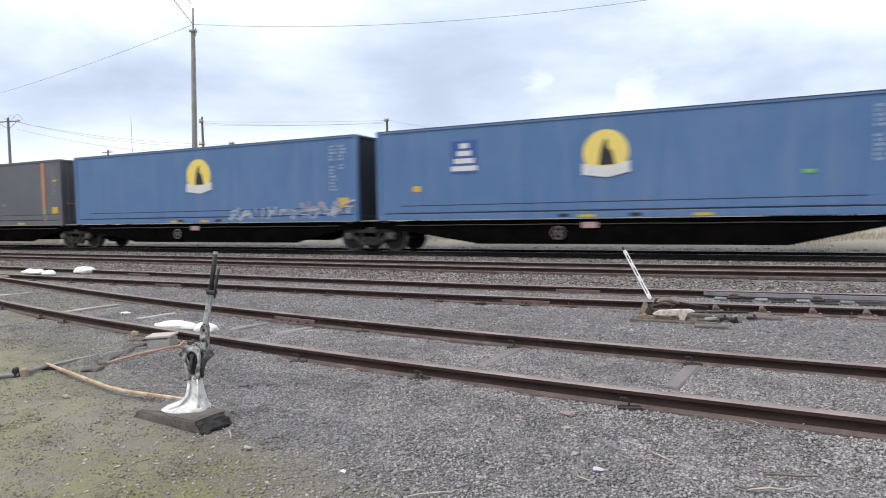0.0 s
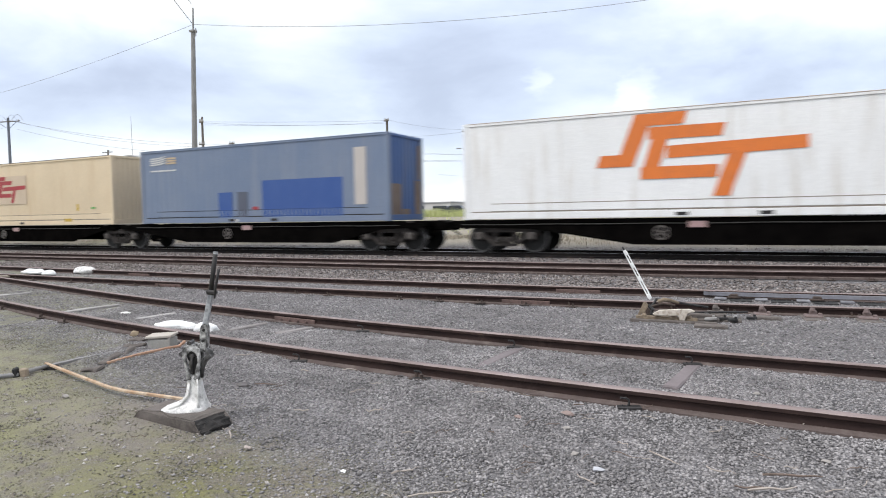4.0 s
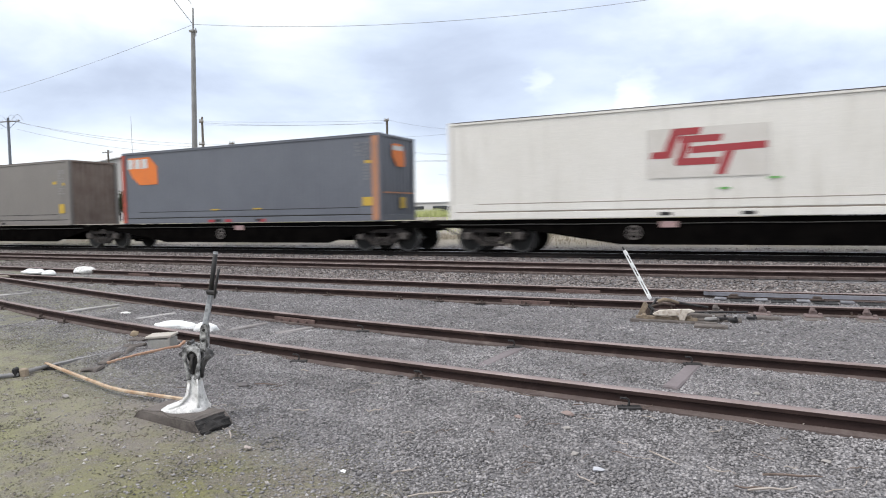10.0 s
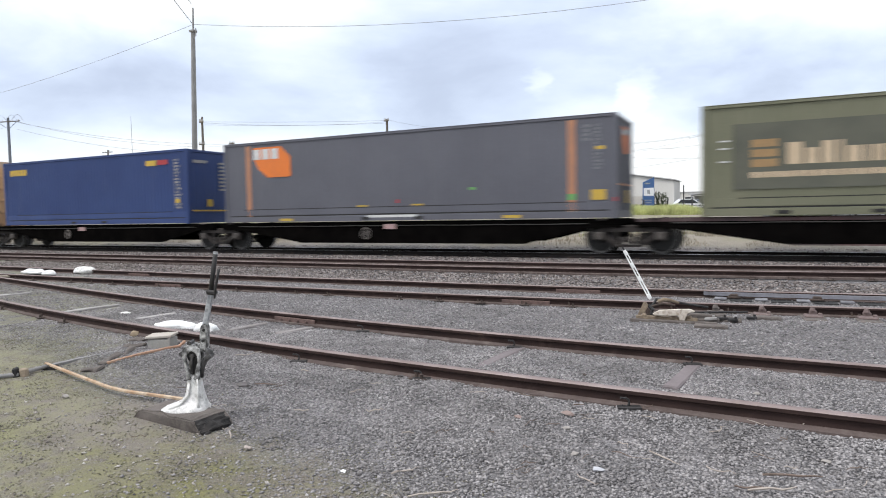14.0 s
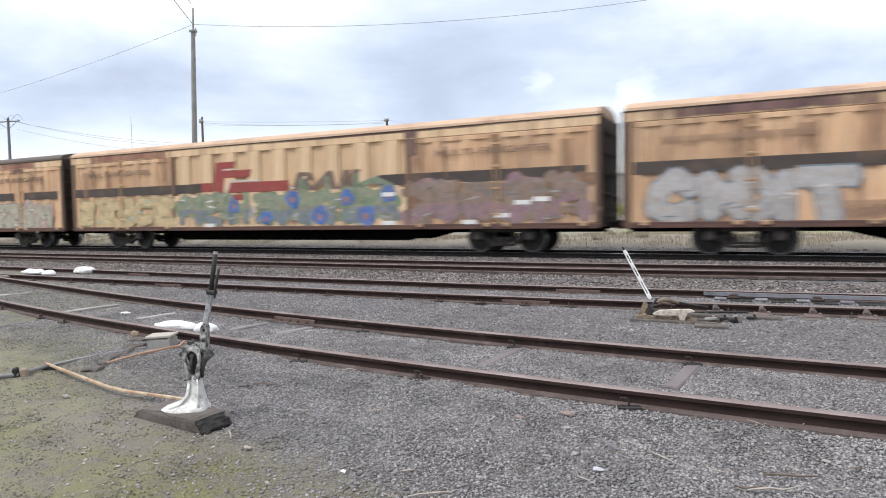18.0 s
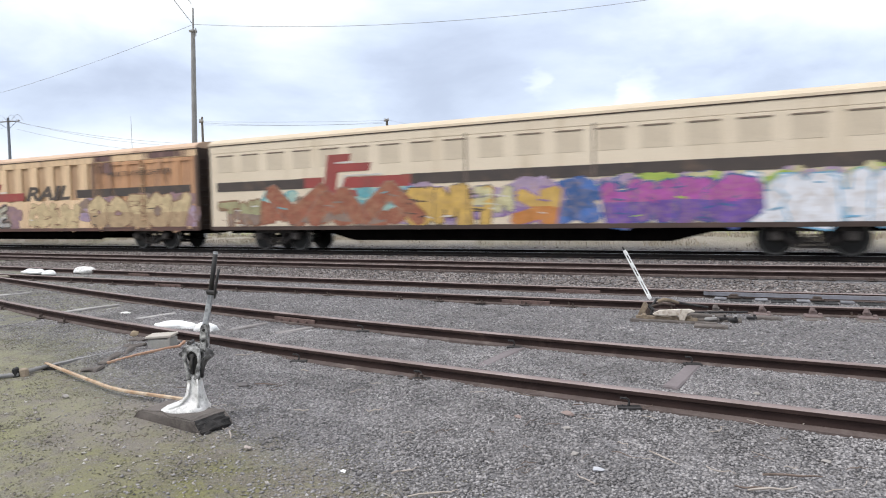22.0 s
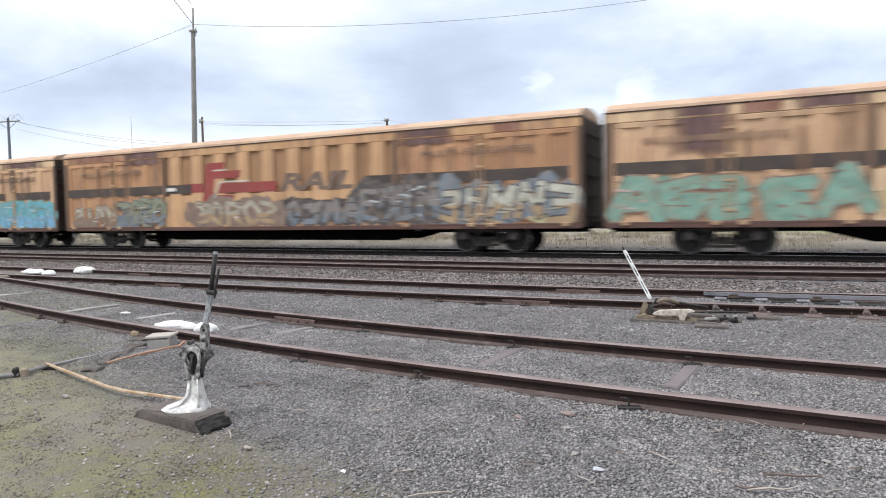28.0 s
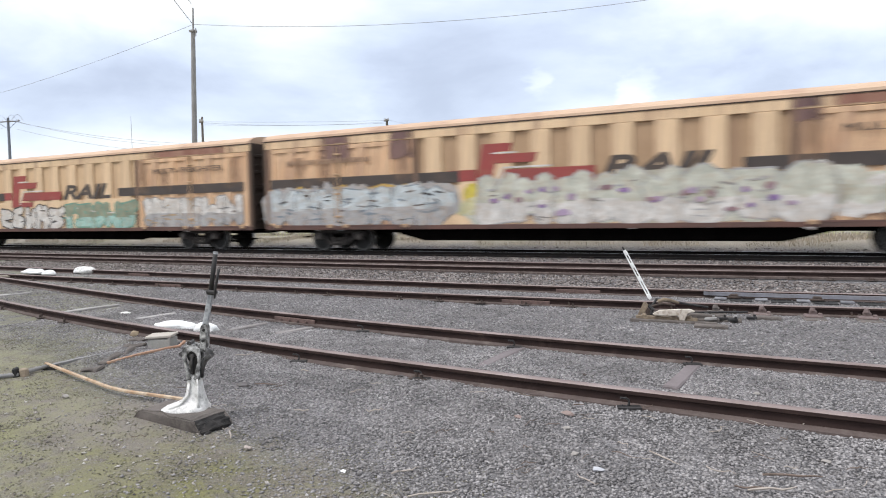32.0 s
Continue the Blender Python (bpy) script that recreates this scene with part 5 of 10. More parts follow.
# near-black brown that holds the gutter's shadow line
V_GUTTER = surface("gutter_shadow_brown", (0.05, 0.035, 0.03), (0.09, 0.06, 0.05), 0.5, 0.8)
V_ROOF = surface("sun_bleached_roof", (0.56, 0.405, 0.29), (0.50, 0.335, 0.235), 0.4, 0.7, 0.0, 0.05, 20, dirt=(0.25, 0.13, 0.10), amount=0.42)
V_ROOF_DARK = surface("sooty_roof", (0.12, 0.095, 0.085), (0.09, 0.075, 0.07), 0.5, 0.75)
V_TAN_SOOT = surface("soot_stained_tan_paint", (0.62, 0.385, 0.21), (0.52, 0.30, 0.16), 0.7, 0.7, 0.0, 0.08, 30, dirt=(0.20, 0.115, 0.085), amount=0.6, streak=1.4, vary=0.08)
V_DOOR_SOOT = surface("soot_stained_door_paint", (0.56, 0.315, 0.17), (0.44, 0.235, 0.125), 0.7, 0.7, 0.0, 0.08, 30, dirt=(0.14, 0.085, 0.075), amount=0.6, streak=1.3, vary=0.14)
V_CREAM = surface("repainted_cream", (0.70, 0.60, 0.47), (0.645, 0.545, 0.42), 0.5, 0.65, 0.0, 0.05, 30, dirt=(0.42, 0.32, 0.2), amount=0.25, streak=0.7)
V_CREAM_ROOF = surface("sun_bleached_cream_roof", (0.60, 0.50, 0.375), (0.53, 0.435, 0.325), 0.4, 0.7, 0.0, 0.05, 20)
# cream darkened for vent shade, and a dark tone for lintel shadows and door gaps
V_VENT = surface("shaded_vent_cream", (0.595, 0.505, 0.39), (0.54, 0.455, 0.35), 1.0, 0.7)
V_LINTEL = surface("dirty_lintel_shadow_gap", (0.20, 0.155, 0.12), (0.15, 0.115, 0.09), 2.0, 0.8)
V_BAND = surface("charcoal_band", (0.055, 0.045, 0.042), (0.08, 0.062, 0.055), 1.0, 0.7, dirt=(0.18, 0.12, 0.08), amount=0.25)
V_RED = surface("faded_red_blocks", (0.31, 0.06, 0.055), (0.25, 0.065, 0.058), 1.0, 0.7, dirt=(0.3, 0.14, 0.08), amount=0.3)
# grime, and the shade of the gaps between vans, both in the colour
V_END = surface("grimy_shaded_van_end", (0.075, 0.047, 0.034), (0.045, 0.032, 0.026), 0.9, 0.8, dirt=(0.02, 0.016, 0.015), amount=0.5, streak=0.8)
V_SILL = surface("rusty_sill", (0.14, 0.07, 0.055), (0.09, 0.055, 0.048), 1.0, 0.75)
V_INK_FAINT = surface("worn_away_letters", (0.27, 0.175, 0.12), (0.36, 0.24, 0.16), 2.0, 0.7)
V_INK_WORN = surface("half_worn_black_letters", (0.14, 0.10, 0.085), (0.22, 0.155, 0.115), 2.5, 0.7)
V_INK = surface("faded_black_letters", (0.06, 0.05, 0.048), (0.10, 0.075, 0.06), 2.0, 0.7)
VL, VHALF, VZ0, VZ1, VY = 23.9, 11.95, 0.97, 4.27, 1.28
SEC = (-5.45, 5.5)


def van_roof_mesh(mat):
    bm = B()
    pts = [(-VY - 0.03, VZ1 - 0.02)] + [(-(VY + 0.03) * math.cos(a), VZ1 + 0.02 + 0.31 * math.sin(a)) for a in np.linspace(0.12, math.pi - 0.12, 11)] + [(VY + 0.03, VZ1 - 0.02)]
    prism(bm, pts, "x", -VHALF, VHALF)
    for i in range(14):
        x = -VHALF + 0.85 + i * 1.71
        prev = None
        for a in np.linspace(0.2, math.pi - 0.2, 9):
            p = (x, -(VY + 0.03) * math.cos(a), VZ1 + 0.02 + 0.31 * math.sin(a))
            if prev:
                rod(bm, prev, p, 0.006, 0.006, 5, False)
            prev = p
    return as_mesh("roof", bm, mat)


def van_body_mesh(mat):
    bm = B()
    box(bm, (0, 0, (VZ0 + VZ1) / 2), (VL - 0.1, 2 * VY - 0.14, VZ1 - VZ0 - 0.02))
    return as_mesh("body", bm, mat)


def strip_mesh(name, w, z0, z1, t, mat, bevel=0.012):
    bm = B()
    box(bm, (0, 0, (z0 + z1) / 2), (w, t, z1 - z0), bevel)
    return as_mesh(name, bm, mat)


def van_door_mesh(mat):
    """A plug door 3.02 m wide: one pressed sheet with four proud stiles."""
    bm = B()
    xs = [(-1.51, -0.03), (-1.31, -0.03), (-1.29, 0.012), (-0.71, 0.012), (-0.69, -0.03), (-0.35, -0.03), (-0.33, 0.012), (0.33, 0.012), (0.35, -0.03), (0.69, -0.03), (0.71, 0.012), (1.29, 0.012), (1.31, -0.03), (1.51, -0.03)]
    prism(bm, xs + [(1.51, 0.03), (-1.51, 0.03)], "z", 1.11, 3.78)
    return as_mesh("door", bm, mat)


def door_head_mesh(mat):
    bm = B()
    box(bm, (0, 0, 3.85), (3.02, 0.062, 0.15), 0.012)
    return as_mesh("door_head", bm, mat)


def roller_rail_mesh():
    bm = B()
    box(bm, (0, -0.02, 1.075), (2.8, 0.06, 0.06), 0.01)
    return as_mesh("roller_rail", bm, V_SILL)


def roller_mesh():
    bm = B()
    box(bm, (0, -0.05, 1.06), (0.22, 0.08, 0.12), 0.02)
    return as_mesh("roller", bm, V_BROWN)


def lock_bar_mesh():
    bm = B()
    for x in (-0.09, 0.09):
        rod(bm, (x, -0.05, 1.2), (x, -0.05, 3.9), 0.022, 0.022, 8)
    for z in (1.4, 2.2, 2.9, 3.6):
        box(bm, (0, -0.05, z), (0.3, 0.05, 0.07), 0.01)
    box(bm, (0.1, -0.08, 2.1), (0.07, 0.04, 0.5), 0.01)
    return as_mesh("lock_bar", bm, V_BROWN)


def end_mesh(mat):
    bm = B()
    box(bm, (0, 0, (VZ0 + VZ1) / 2), (0.08, 2 * VY - 0.1, VZ1 - VZ0), 0.01)
    return as_mesh("end_wall", bm, mat)


def end_rib_mesh(mat):
    bm = B()
    box(bm, (0.055, 0, 0), (0.06, 2 * VY - 0.26, 0.12), 0.02)
    return as_mesh("end_rib", bm, mat)


def end_post_mesh(mat):
    bm = B()
    box(bm, (0.04, 0, (VZ0 + VZ1) / 2), (0.12, 0.12, VZ1 - VZ0 - 0.01), 0.015)
    return as_mesh("corner_post", bm, mat)


def rung_mesh():
    bm = B()
    rod(bm, (0, -0.22, 0), (0, 0.22, 0), 0.014, 0.014, 6)
    return as_mesh("ladder_rung", bm, M_RUST)


def underframe_mesh():
    bm = B()
    box(bm, (0, 0, 0.94), (VL - 0.2, 0.7, 0.28), 0.02)
    for s in (-1, 1):
        prism(bm, [(-7.0, 0.95), (-5.4, 0.55), (5.4, 0.55), (7.0, 0.95)], "y", s * 0.9 - 0.03, s * 0.9 + 0.03)
        box(bm, (s * (VHALF - 0.3), 0, 0.98), (0.5, 2.3, 0.2), 0.03)
        box(bm, (s * (VHALF - 0.15), s * -1.0, 0.6), (0.06, 0.4, 0.05), 0.01)
        rod(bm, (s * (VHALF - 0.15), s * -1.18, 0.6), (s * (VHALF - 0.15), s * -1.18, 1.0), 0.015, 0.015, 6)
    box(bm, (1.2, -0.5, 0.70), (1.3, 0.7, 0.30), 0.04)
    rod(bm, (-2.6, -0.55, 0.86), (-1.5, -0.55, 0.86), 0.16, 0.16, 14)
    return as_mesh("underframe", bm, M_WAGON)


def letters(text, size, width, mat, parent, x, z, y, label="", bold=0.0, slant=0.0):
    cu = bpy.data.curves.new("lettering", "FONT")
    cu.body, cu.size, cu.extrude, cu.offset, cu.shear = text, size, 0.002, bold, slant
    tmp = bpy.data.objects.new("lettering", cu)
    scene.collection.objects.link(tmp)
    dg = bpy.context.evaluated_depsgraph_get()
    me = bpy.data.meshes.new_from_object(tmp.evaluated_get(dg))
    bpy.data.objects.remove(tmp)
    xs = [v.co.x for v in me.vertices]
    k = width / max(max(xs) - min(xs), 1e-6)
    me.transform(Matrix.Diagonal((k, 1, 1, 1)))
    me.materials.clear()
    me.materials.append(mat)
    me.name = "lettering"
    return part("lettering", me, None, parent, label, at=pose(x, y, z, 90, 0, 0))


# spray paint colours, each a little uneven
def spray(name, c, k=0.8):
    return surface("spray_" + name, c, tuple(v * k * 0.85 for v in c), 3.5, 0.7, 0.0, 0.05, 22, dirt=tuple(0.35 * v + 0.65 * w for v, w in zip(c, (0.34, 0.22, 0.13))), amount=0.62)


SPRAY = dict(butter=spray("butter", (0.60, 0.56, 0.33)), mauve=spray("mauve", (0.30, 0.19, 0.22)), silver=spray("silver", (0.42, 0.41, 0.41)), white=spray("white", (0.68, 0.65, 0.62)), cream=spray("cream", (0.60, 0.47, 0.28)), black=spray("black", (0.05, 0.045, 0.05)),
             grey=spray("grey", (0.26, 0.25, 0.25)), pale=spray("pale", (0.45, 0.43, 0.35)), green=spray("green", (0.17, 0.47, 0.27)), teal=spray("teal", (0.15, 0.33, 0.26)), aqua=spray("aqua", (0.13, 0.38, 0.43)),
             sage=spray("sage", (0.27, 0.31, 0.23)), blue=spray("blue", (0.08, 0.17, 0.45)), sky=spray("sky", (0.18, 0.42, 0.62)), purple=spray("purple", (0.26, 0.16, 0.38)), magenta=spray("magenta", (0.42, 0.10, 0.36)),
             lilac=spray("lilac", (0.42, 0.32, 0.46)), pink=spray("pink", (0.56, 0.41, 0.38)), red=spray("red", (0.40, 0.08, 0.06)), orange=spray("orange", (0.55, 0.22, 0.06)), yellow=spray("yellow", (0.62, 0.50, 0.08)),
             rust=spray("rust", (0.33, 0.12, 0.075)), mint=spray("mint", (0.36, 0.55, 0.50)), lime=spray("lime", (0.38, 0.52, 0.10)), brown=spray("brown", (0.24, 0.14, 0.09)), olive=spray("olive", (0.36, 0.35, 0.20)),
             frost=spray("frost", (0.56, 0.61, 0.63)), slate=spray("slate", (0.20, 0.245, 0.29)), charcoal=spray("charcoal", (0.10, 0.095, 0.10)), moss=spray("moss", (0.20, 0.27, 0.17)), umber=spray("umber", (0.26, 0.19, 0.16)),
             amber=spray("amber", (0.62, 0.40, 0.11)), navy=spray("navy", (0.05, 0.115, 0.30)), violet=spray("violet", (0.17, 0.09, 0.36)), snow=spray("snow", (0.74, 0.75, 0.80), 0.98), tan=spray("tan", (0.46, 0.33, 0.20)),
             leaf=spray("leaf", (0.22, 0.53, 0.30)), seafoam=spray("seafoam", (0.18, 0.37, 0.36)), peach=spray("peach", (0.58, 0.32, 0.20)), ember=spray("ember", (0.47, 0.21, 0.11)), chalk=spray("chalk", (0.58, 0.58, 0.50)),
             ash=spray("ash", (0.45, 0.44, 0.45), 0.95), verdigris=spray("verdigris", (0.23, 0.40, 0.33)), cyan=spray("cyan", (0.15, 0.43, 0.52)))


def blob(bm, x, z, rx, rz, y, index, r, seg=11):
    a0 = r.random() * 6.28
    poly(bm, [(x + rx * (0.75 + 0.4 * r.random()) * math.cos(a0 + 6.2832 * i / seg), z + rz * (0.75 + 0.4 * r.random()) * math.sin(a0 + 6.2832 * i / seg)) for i in range(seg)], y, index)


def stroke(bm, p, q, t, y, index):
    p, q = Vector(p), Vector(q)
    d = (q - p).normalized()
    nrm = Vector((-d.y, d.x)) * t / 2
    e = d * t * 0.35
    poly(bm, [tuple(p + nrm), tuple(p - e), tuple(p - nrm), tuple(q - nrm), tuple(q + e), tuple(q + nrm)], y, index)


def bogie_van(k, label, side=None, door=None, roof=None, ribs=True, lettered=True, band=True, word=True, logo=(-3.45, 1.0), recess=None, faint=False, front=None, ink=None):
    c = -248.55 - 24.62 * (k - 1) + 12.31
    side, door, roof = side or V_TAN, door or V_DOOR, roof or V_ROOF
    v = rolls(thing("bogie_van", pose(c, LINE_Y, 0), label, "railway wagon", "covered vans of the freight train"), c, 0)
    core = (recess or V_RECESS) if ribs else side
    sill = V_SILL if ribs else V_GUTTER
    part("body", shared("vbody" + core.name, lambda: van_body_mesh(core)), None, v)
    part("roof", shared("vroof" + roof.name, lambda: van_roof_mesh(roof)), None, v)
    part("underframe", shared("vunder", underframe_mesh), None, v)
    for s in (-1, 1):
        turn = pose(0, 0, 0, 0, 0, 0 if s < 0 else 180)
        # ends facing another van have the gap's shade in their paint
        grime = front if front and s < 0 else V_END
        wall = part("end_wall", shared("vend" + grime.name, lambda: end_mesh(grime)), None, v, at=pose(-s * (VHALF - 0.02), 0, 0, 0, 0, 0 if s < 0 else 180))
        for i in range(5):
            part("end_rib", shared("vendrib" + grime.name, lambda: end_rib_mesh(grime)), None, wall, at=pose(0, 0, VZ0 + 0.35 + i * 0.62))
        for q in (-1, 1):
            part("corner_post", shared("vendpost" + grime.name, lambda: end_post_mesh(grime)), None, wall, at=pose(0, q * (VY - 0.06), 0))
        for i in range(8):
            part("ladder_rung", shared("rung", rung_mesh), None, v, at=pose(s * (VHALF + 0.06), -0.85, VZ0 + 0.2 + i * 0.38))
        coupler(v, s * (VHALF - 0.6), s)
        bogie(v, s * 8.85, c)

        def put(name, key, make, x, dy=0.0, lab=""):
            return part(name, shared(key, make), None, v, lab, at=turn @ pose(x, -VY + 0.035 + dy, 0))
        part("cant_rail", shared("vcant" + side.name, lambda: strip_mesh("cant_rail", VL, 3.94, VZ1, 0.075, side)), None, v, at=turn @ pose(0, -VY + 0.036, 0))
        # dark strip: the shadow line below the roof, put in as colour
        part("gutter", shared("vgutter", lambda: strip_mesh("gutter", VL, VZ1 - 0.055, VZ1 - 0.005, 0.1, V_GUTTER, 0.006)), None, v, at=turn @ pose(0, -VY + 0.03, 0))
        part("sill", shared("vsill" + sill.name, lambda: strip_mesh("sill", VL, 0.93, 1.08, 0.1, sill)), None, v, at=turn @ pose(0, -VY + 0.03, 0))
        if ribs:
            n_ = 9
            step = (SEC[1] - SEC[0]) / n_
            for i in range(n_):
                put("side_panel", "vrib" + side.name, lambda: strip_mesh("side_panel", step * 0.52, 1.08, 3.94, 0.07, side), SEC[0] + step * (i + 0.5))
            part("side_sheet", shared("vsheet" + side.name, lambda: strip_mesh("side_sheet", SEC[1] - SEC[0] - 0.02, 1.08, 2.35, 0.064, side)), None, v, at=turn @ pose(0.02, -VY + 0.036, 0))
            for x in (-10.2, -7.12, 7.2, 10.28):
                leaf = put("door", "vdoor" + door.name, lambda: van_door_mesh(door), x, -0.01)
                part("door_head", shared("vhead" + door.name, lambda: door_head_mesh(door)), None, leaf)
                part("roller_rail", shared("vrollrail", roller_rail_mesh), None, leaf)
                for rx in (-1.2, 1.2):
                    part("roller", shared("vroller", roller_mesh), None, leaf, at=pose(rx, 0, 0))
            for x in (-8.66, 8.74):
                put("lock_bar", "vlock", lock_bar_mesh, x)
            for x in (-VHALF + 0.09, VHALF - 0.09, -5.5, 5.56):
                put("post", "vpost", lambda: strip_mesh("post", 0.14, 1.1, 3.96, 0.09, V_POST), x)
        else:
            part("side_sheet", shared("vflat" + side.name, lambda: strip_mesh("side_sheet", VL - 0.04, 1.08, 3.94, 0.064, side)), None, v, at=turn @ pose(0, -VY + 0.036, 0))
            # vents in shaded cream, each with a painted shadow strip along its top
            for i in range(19):
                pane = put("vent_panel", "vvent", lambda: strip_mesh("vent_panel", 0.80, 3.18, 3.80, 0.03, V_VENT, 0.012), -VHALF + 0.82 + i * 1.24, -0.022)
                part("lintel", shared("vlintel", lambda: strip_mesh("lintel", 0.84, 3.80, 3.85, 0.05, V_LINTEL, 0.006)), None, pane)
            for x in (-VHALF + 0.09, VHALF - 0.09, -2.9, 6.9):
                put("post", "vpostc", lambda: strip_mesh("post", 0.1, 1.1, 3.96, 0.08, V_CREAM), x)
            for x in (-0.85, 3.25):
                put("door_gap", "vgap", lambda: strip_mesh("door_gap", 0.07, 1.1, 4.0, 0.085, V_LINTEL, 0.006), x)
    y = -VY - 0.003
    if band:
        bm = B()
        for a, b in band:
            rect(bm, a, b, 2.44, 2.80, y - 0.003)
        part("painted_band", bm, V_BAND, v)
    if logo:
        lx, sc = logo
        bm = B()
        yy = y - 0.001
        rect(bm, lx - 0.85, lx + 0.15, 2.46, 2.82, yy)
        poly(bm, [(lx + 0.12, 2.16), (lx + 0.66, 2.16), (lx + 0.74, 2.7), (lx + 0.88, 3.34), (lx + 1.30, 3.34), (lx + 1.36, 3.60), (lx + 0.36, 3.60)], yy - 0.001)
        poly(bm, [(lx + 0.62, 2.98), (lx + 2.1, 2.98), (lx + 2.2, 3.26), (lx + 0.82, 3.26)], yy - 0.004)
        poly(bm, [(lx + 0.95, 2.40), (lx + 3.9 * sc, 2.40), (lx + 3.95 * sc, 2.78), (lx + 1.12, 2.78)], yy - 0.005)
        poly(bm, [(lx + 0.10, 2.10), (lx + 1.75, 2.10), (lx + 1.82, 2.33), (lx + 0.14, 2.33)], yy - 0.003)
        part("logo", bm, V_RED, v, "faded red block emblem")
        bm = B()
        stroke(bm, (lx + 0.78, 2.22), (lx + 1.06, 2.82), 0.06, yy - 0.007, 0)
        stroke(bm, (lx + 1.06, 2.84), (lx + 2.6, 2.84), 0.055, yy - 0.0075, 0)
        stroke(bm, (lx + 0.70, 3.30), (lx + 1.5, 3.30), 0.045, yy - 0.0075, 0)
        tagged(part("logo_outline", bm, SPRAY["white"], v), kind="stuff")
    if word:
        letters("RAIL", 0.86, 3.3, ink or V_INK, v, 0.6, 2.42, y - 0.001, "faded black lettering on the van side", 0.035, 0.25)
    if lettered:
        letters("MULTI-FREIGHTER", 0.30, 3.9, ink or V_INK, v, 6.6, 3.30, y - 0.028)
        if faint:
            bars(v, -10.9, 3.46, y - 0.028, 1, 5.4, 0.2, V_INK_FAINT, "faint_lettering")
        else:
            letters("MULTI-FREIGHTER", 0.30, 3.9, ink or V_INK, v, -10.7, 3.30, y - 0.028)
    return v


FULL_BAND = ((-11.7, -3.9), (4.4, 11.6))


# letter-like strokes in a unit square, wide arms and bowls without any spelling
GLYPHS = (((0.85, 0.92), (0.25, 0.9), (0.15, 0.6), (0.8, 0.42), (0.82, 0.1), (0.12, 0.08)), ((0.18, 0.0), (0.2, 1.0), None, (0.2, 0.52), (0.8, 0.5), None, (0.82, 1.0), (0.8, 0.0)),
          ((0.1, 0.0), (0.45, 1.0), (0.62, 1.0), (0.9, 0.0), None, (0.28, 0.36), (0.75, 0.36)), ((0.2, 0.0), (0.2, 0.95), (0.78, 0.88), (0.76, 0.52), (0.2, 0.46), None, (0.5, 0.44), (0.88, 0.0)),
          ((0.85, 0.85), (0.5, 1.0), (0.15, 0.7), (0.15, 0.3), (0.5, 0.03), (0.85, 0.2)), ((0.85, 0.95), (0.2, 0.92), (0.2, 0.06), (0.88, 0.08), None, (0.2, 0.5), (0.7, 0.52)),
          ((0.15, 1.0), (0.2, 0.0), (0.5, 0.55), (0.8, 0.0), (0.88, 1.0)), ((0.5, 0.98), (0.15, 0.72), (0.18, 0.25), (0.52, 0.04), (0.85, 0.3), (0.82, 0.75), (0.5, 0.98)),
          ((0.1, 0.92), (0.9, 0.95), None, (0.5, 0.9), (0.48, 0.0)), ((0.2, 1.0), (0.2, 0.0), None, (0.85, 1.0), (0.28, 0.5), (0.9, 0.0)),
          ((0.18, 0.0), (0.2, 0.98), (0.8, 0.04), (0.82, 1.0)), ((0.15, 1.0), (0.2, 0.15), (0.6, 0.03), (0.85, 0.25), (0.85, 1.0)))


PEAKS = (((0.0, 0.0), (0.5, 1.0), (1.0, 0.0)), ((0.0, 0.1), (0.35, 0.9), (0.5, 0.35), (0.75, 0.8), (1.0, 0.0)))


def below(pts, z):
    """The part of a convex outline that lies under the height z."""
    out = []
    for (xa, za), (xb, zb) in zip(pts, pts[1:] + pts[:1]):
        if za <= z:
            out.append((xa, za))
        if (za <= z) != (zb <= z):
            k = (z - za) / (zb - za)
            out.append((xa + k * (xb - xa), z))
    return out


def fat(p, q, t):
    """The outline of one stroke with blunt ends."""
    p, q = Vector(p), Vector(q)
    d = (q - p).normalized()
    nrm, e = Vector((-d.y, d.x)) * t / 2, d * t * 0.42
    return [tuple(v) for v in (p + nrm - e * 0.4, p - e, p - nrm - e * 0.4, q - nrm + e * 0.4, q + e, q + nrm + e * 0.4)]


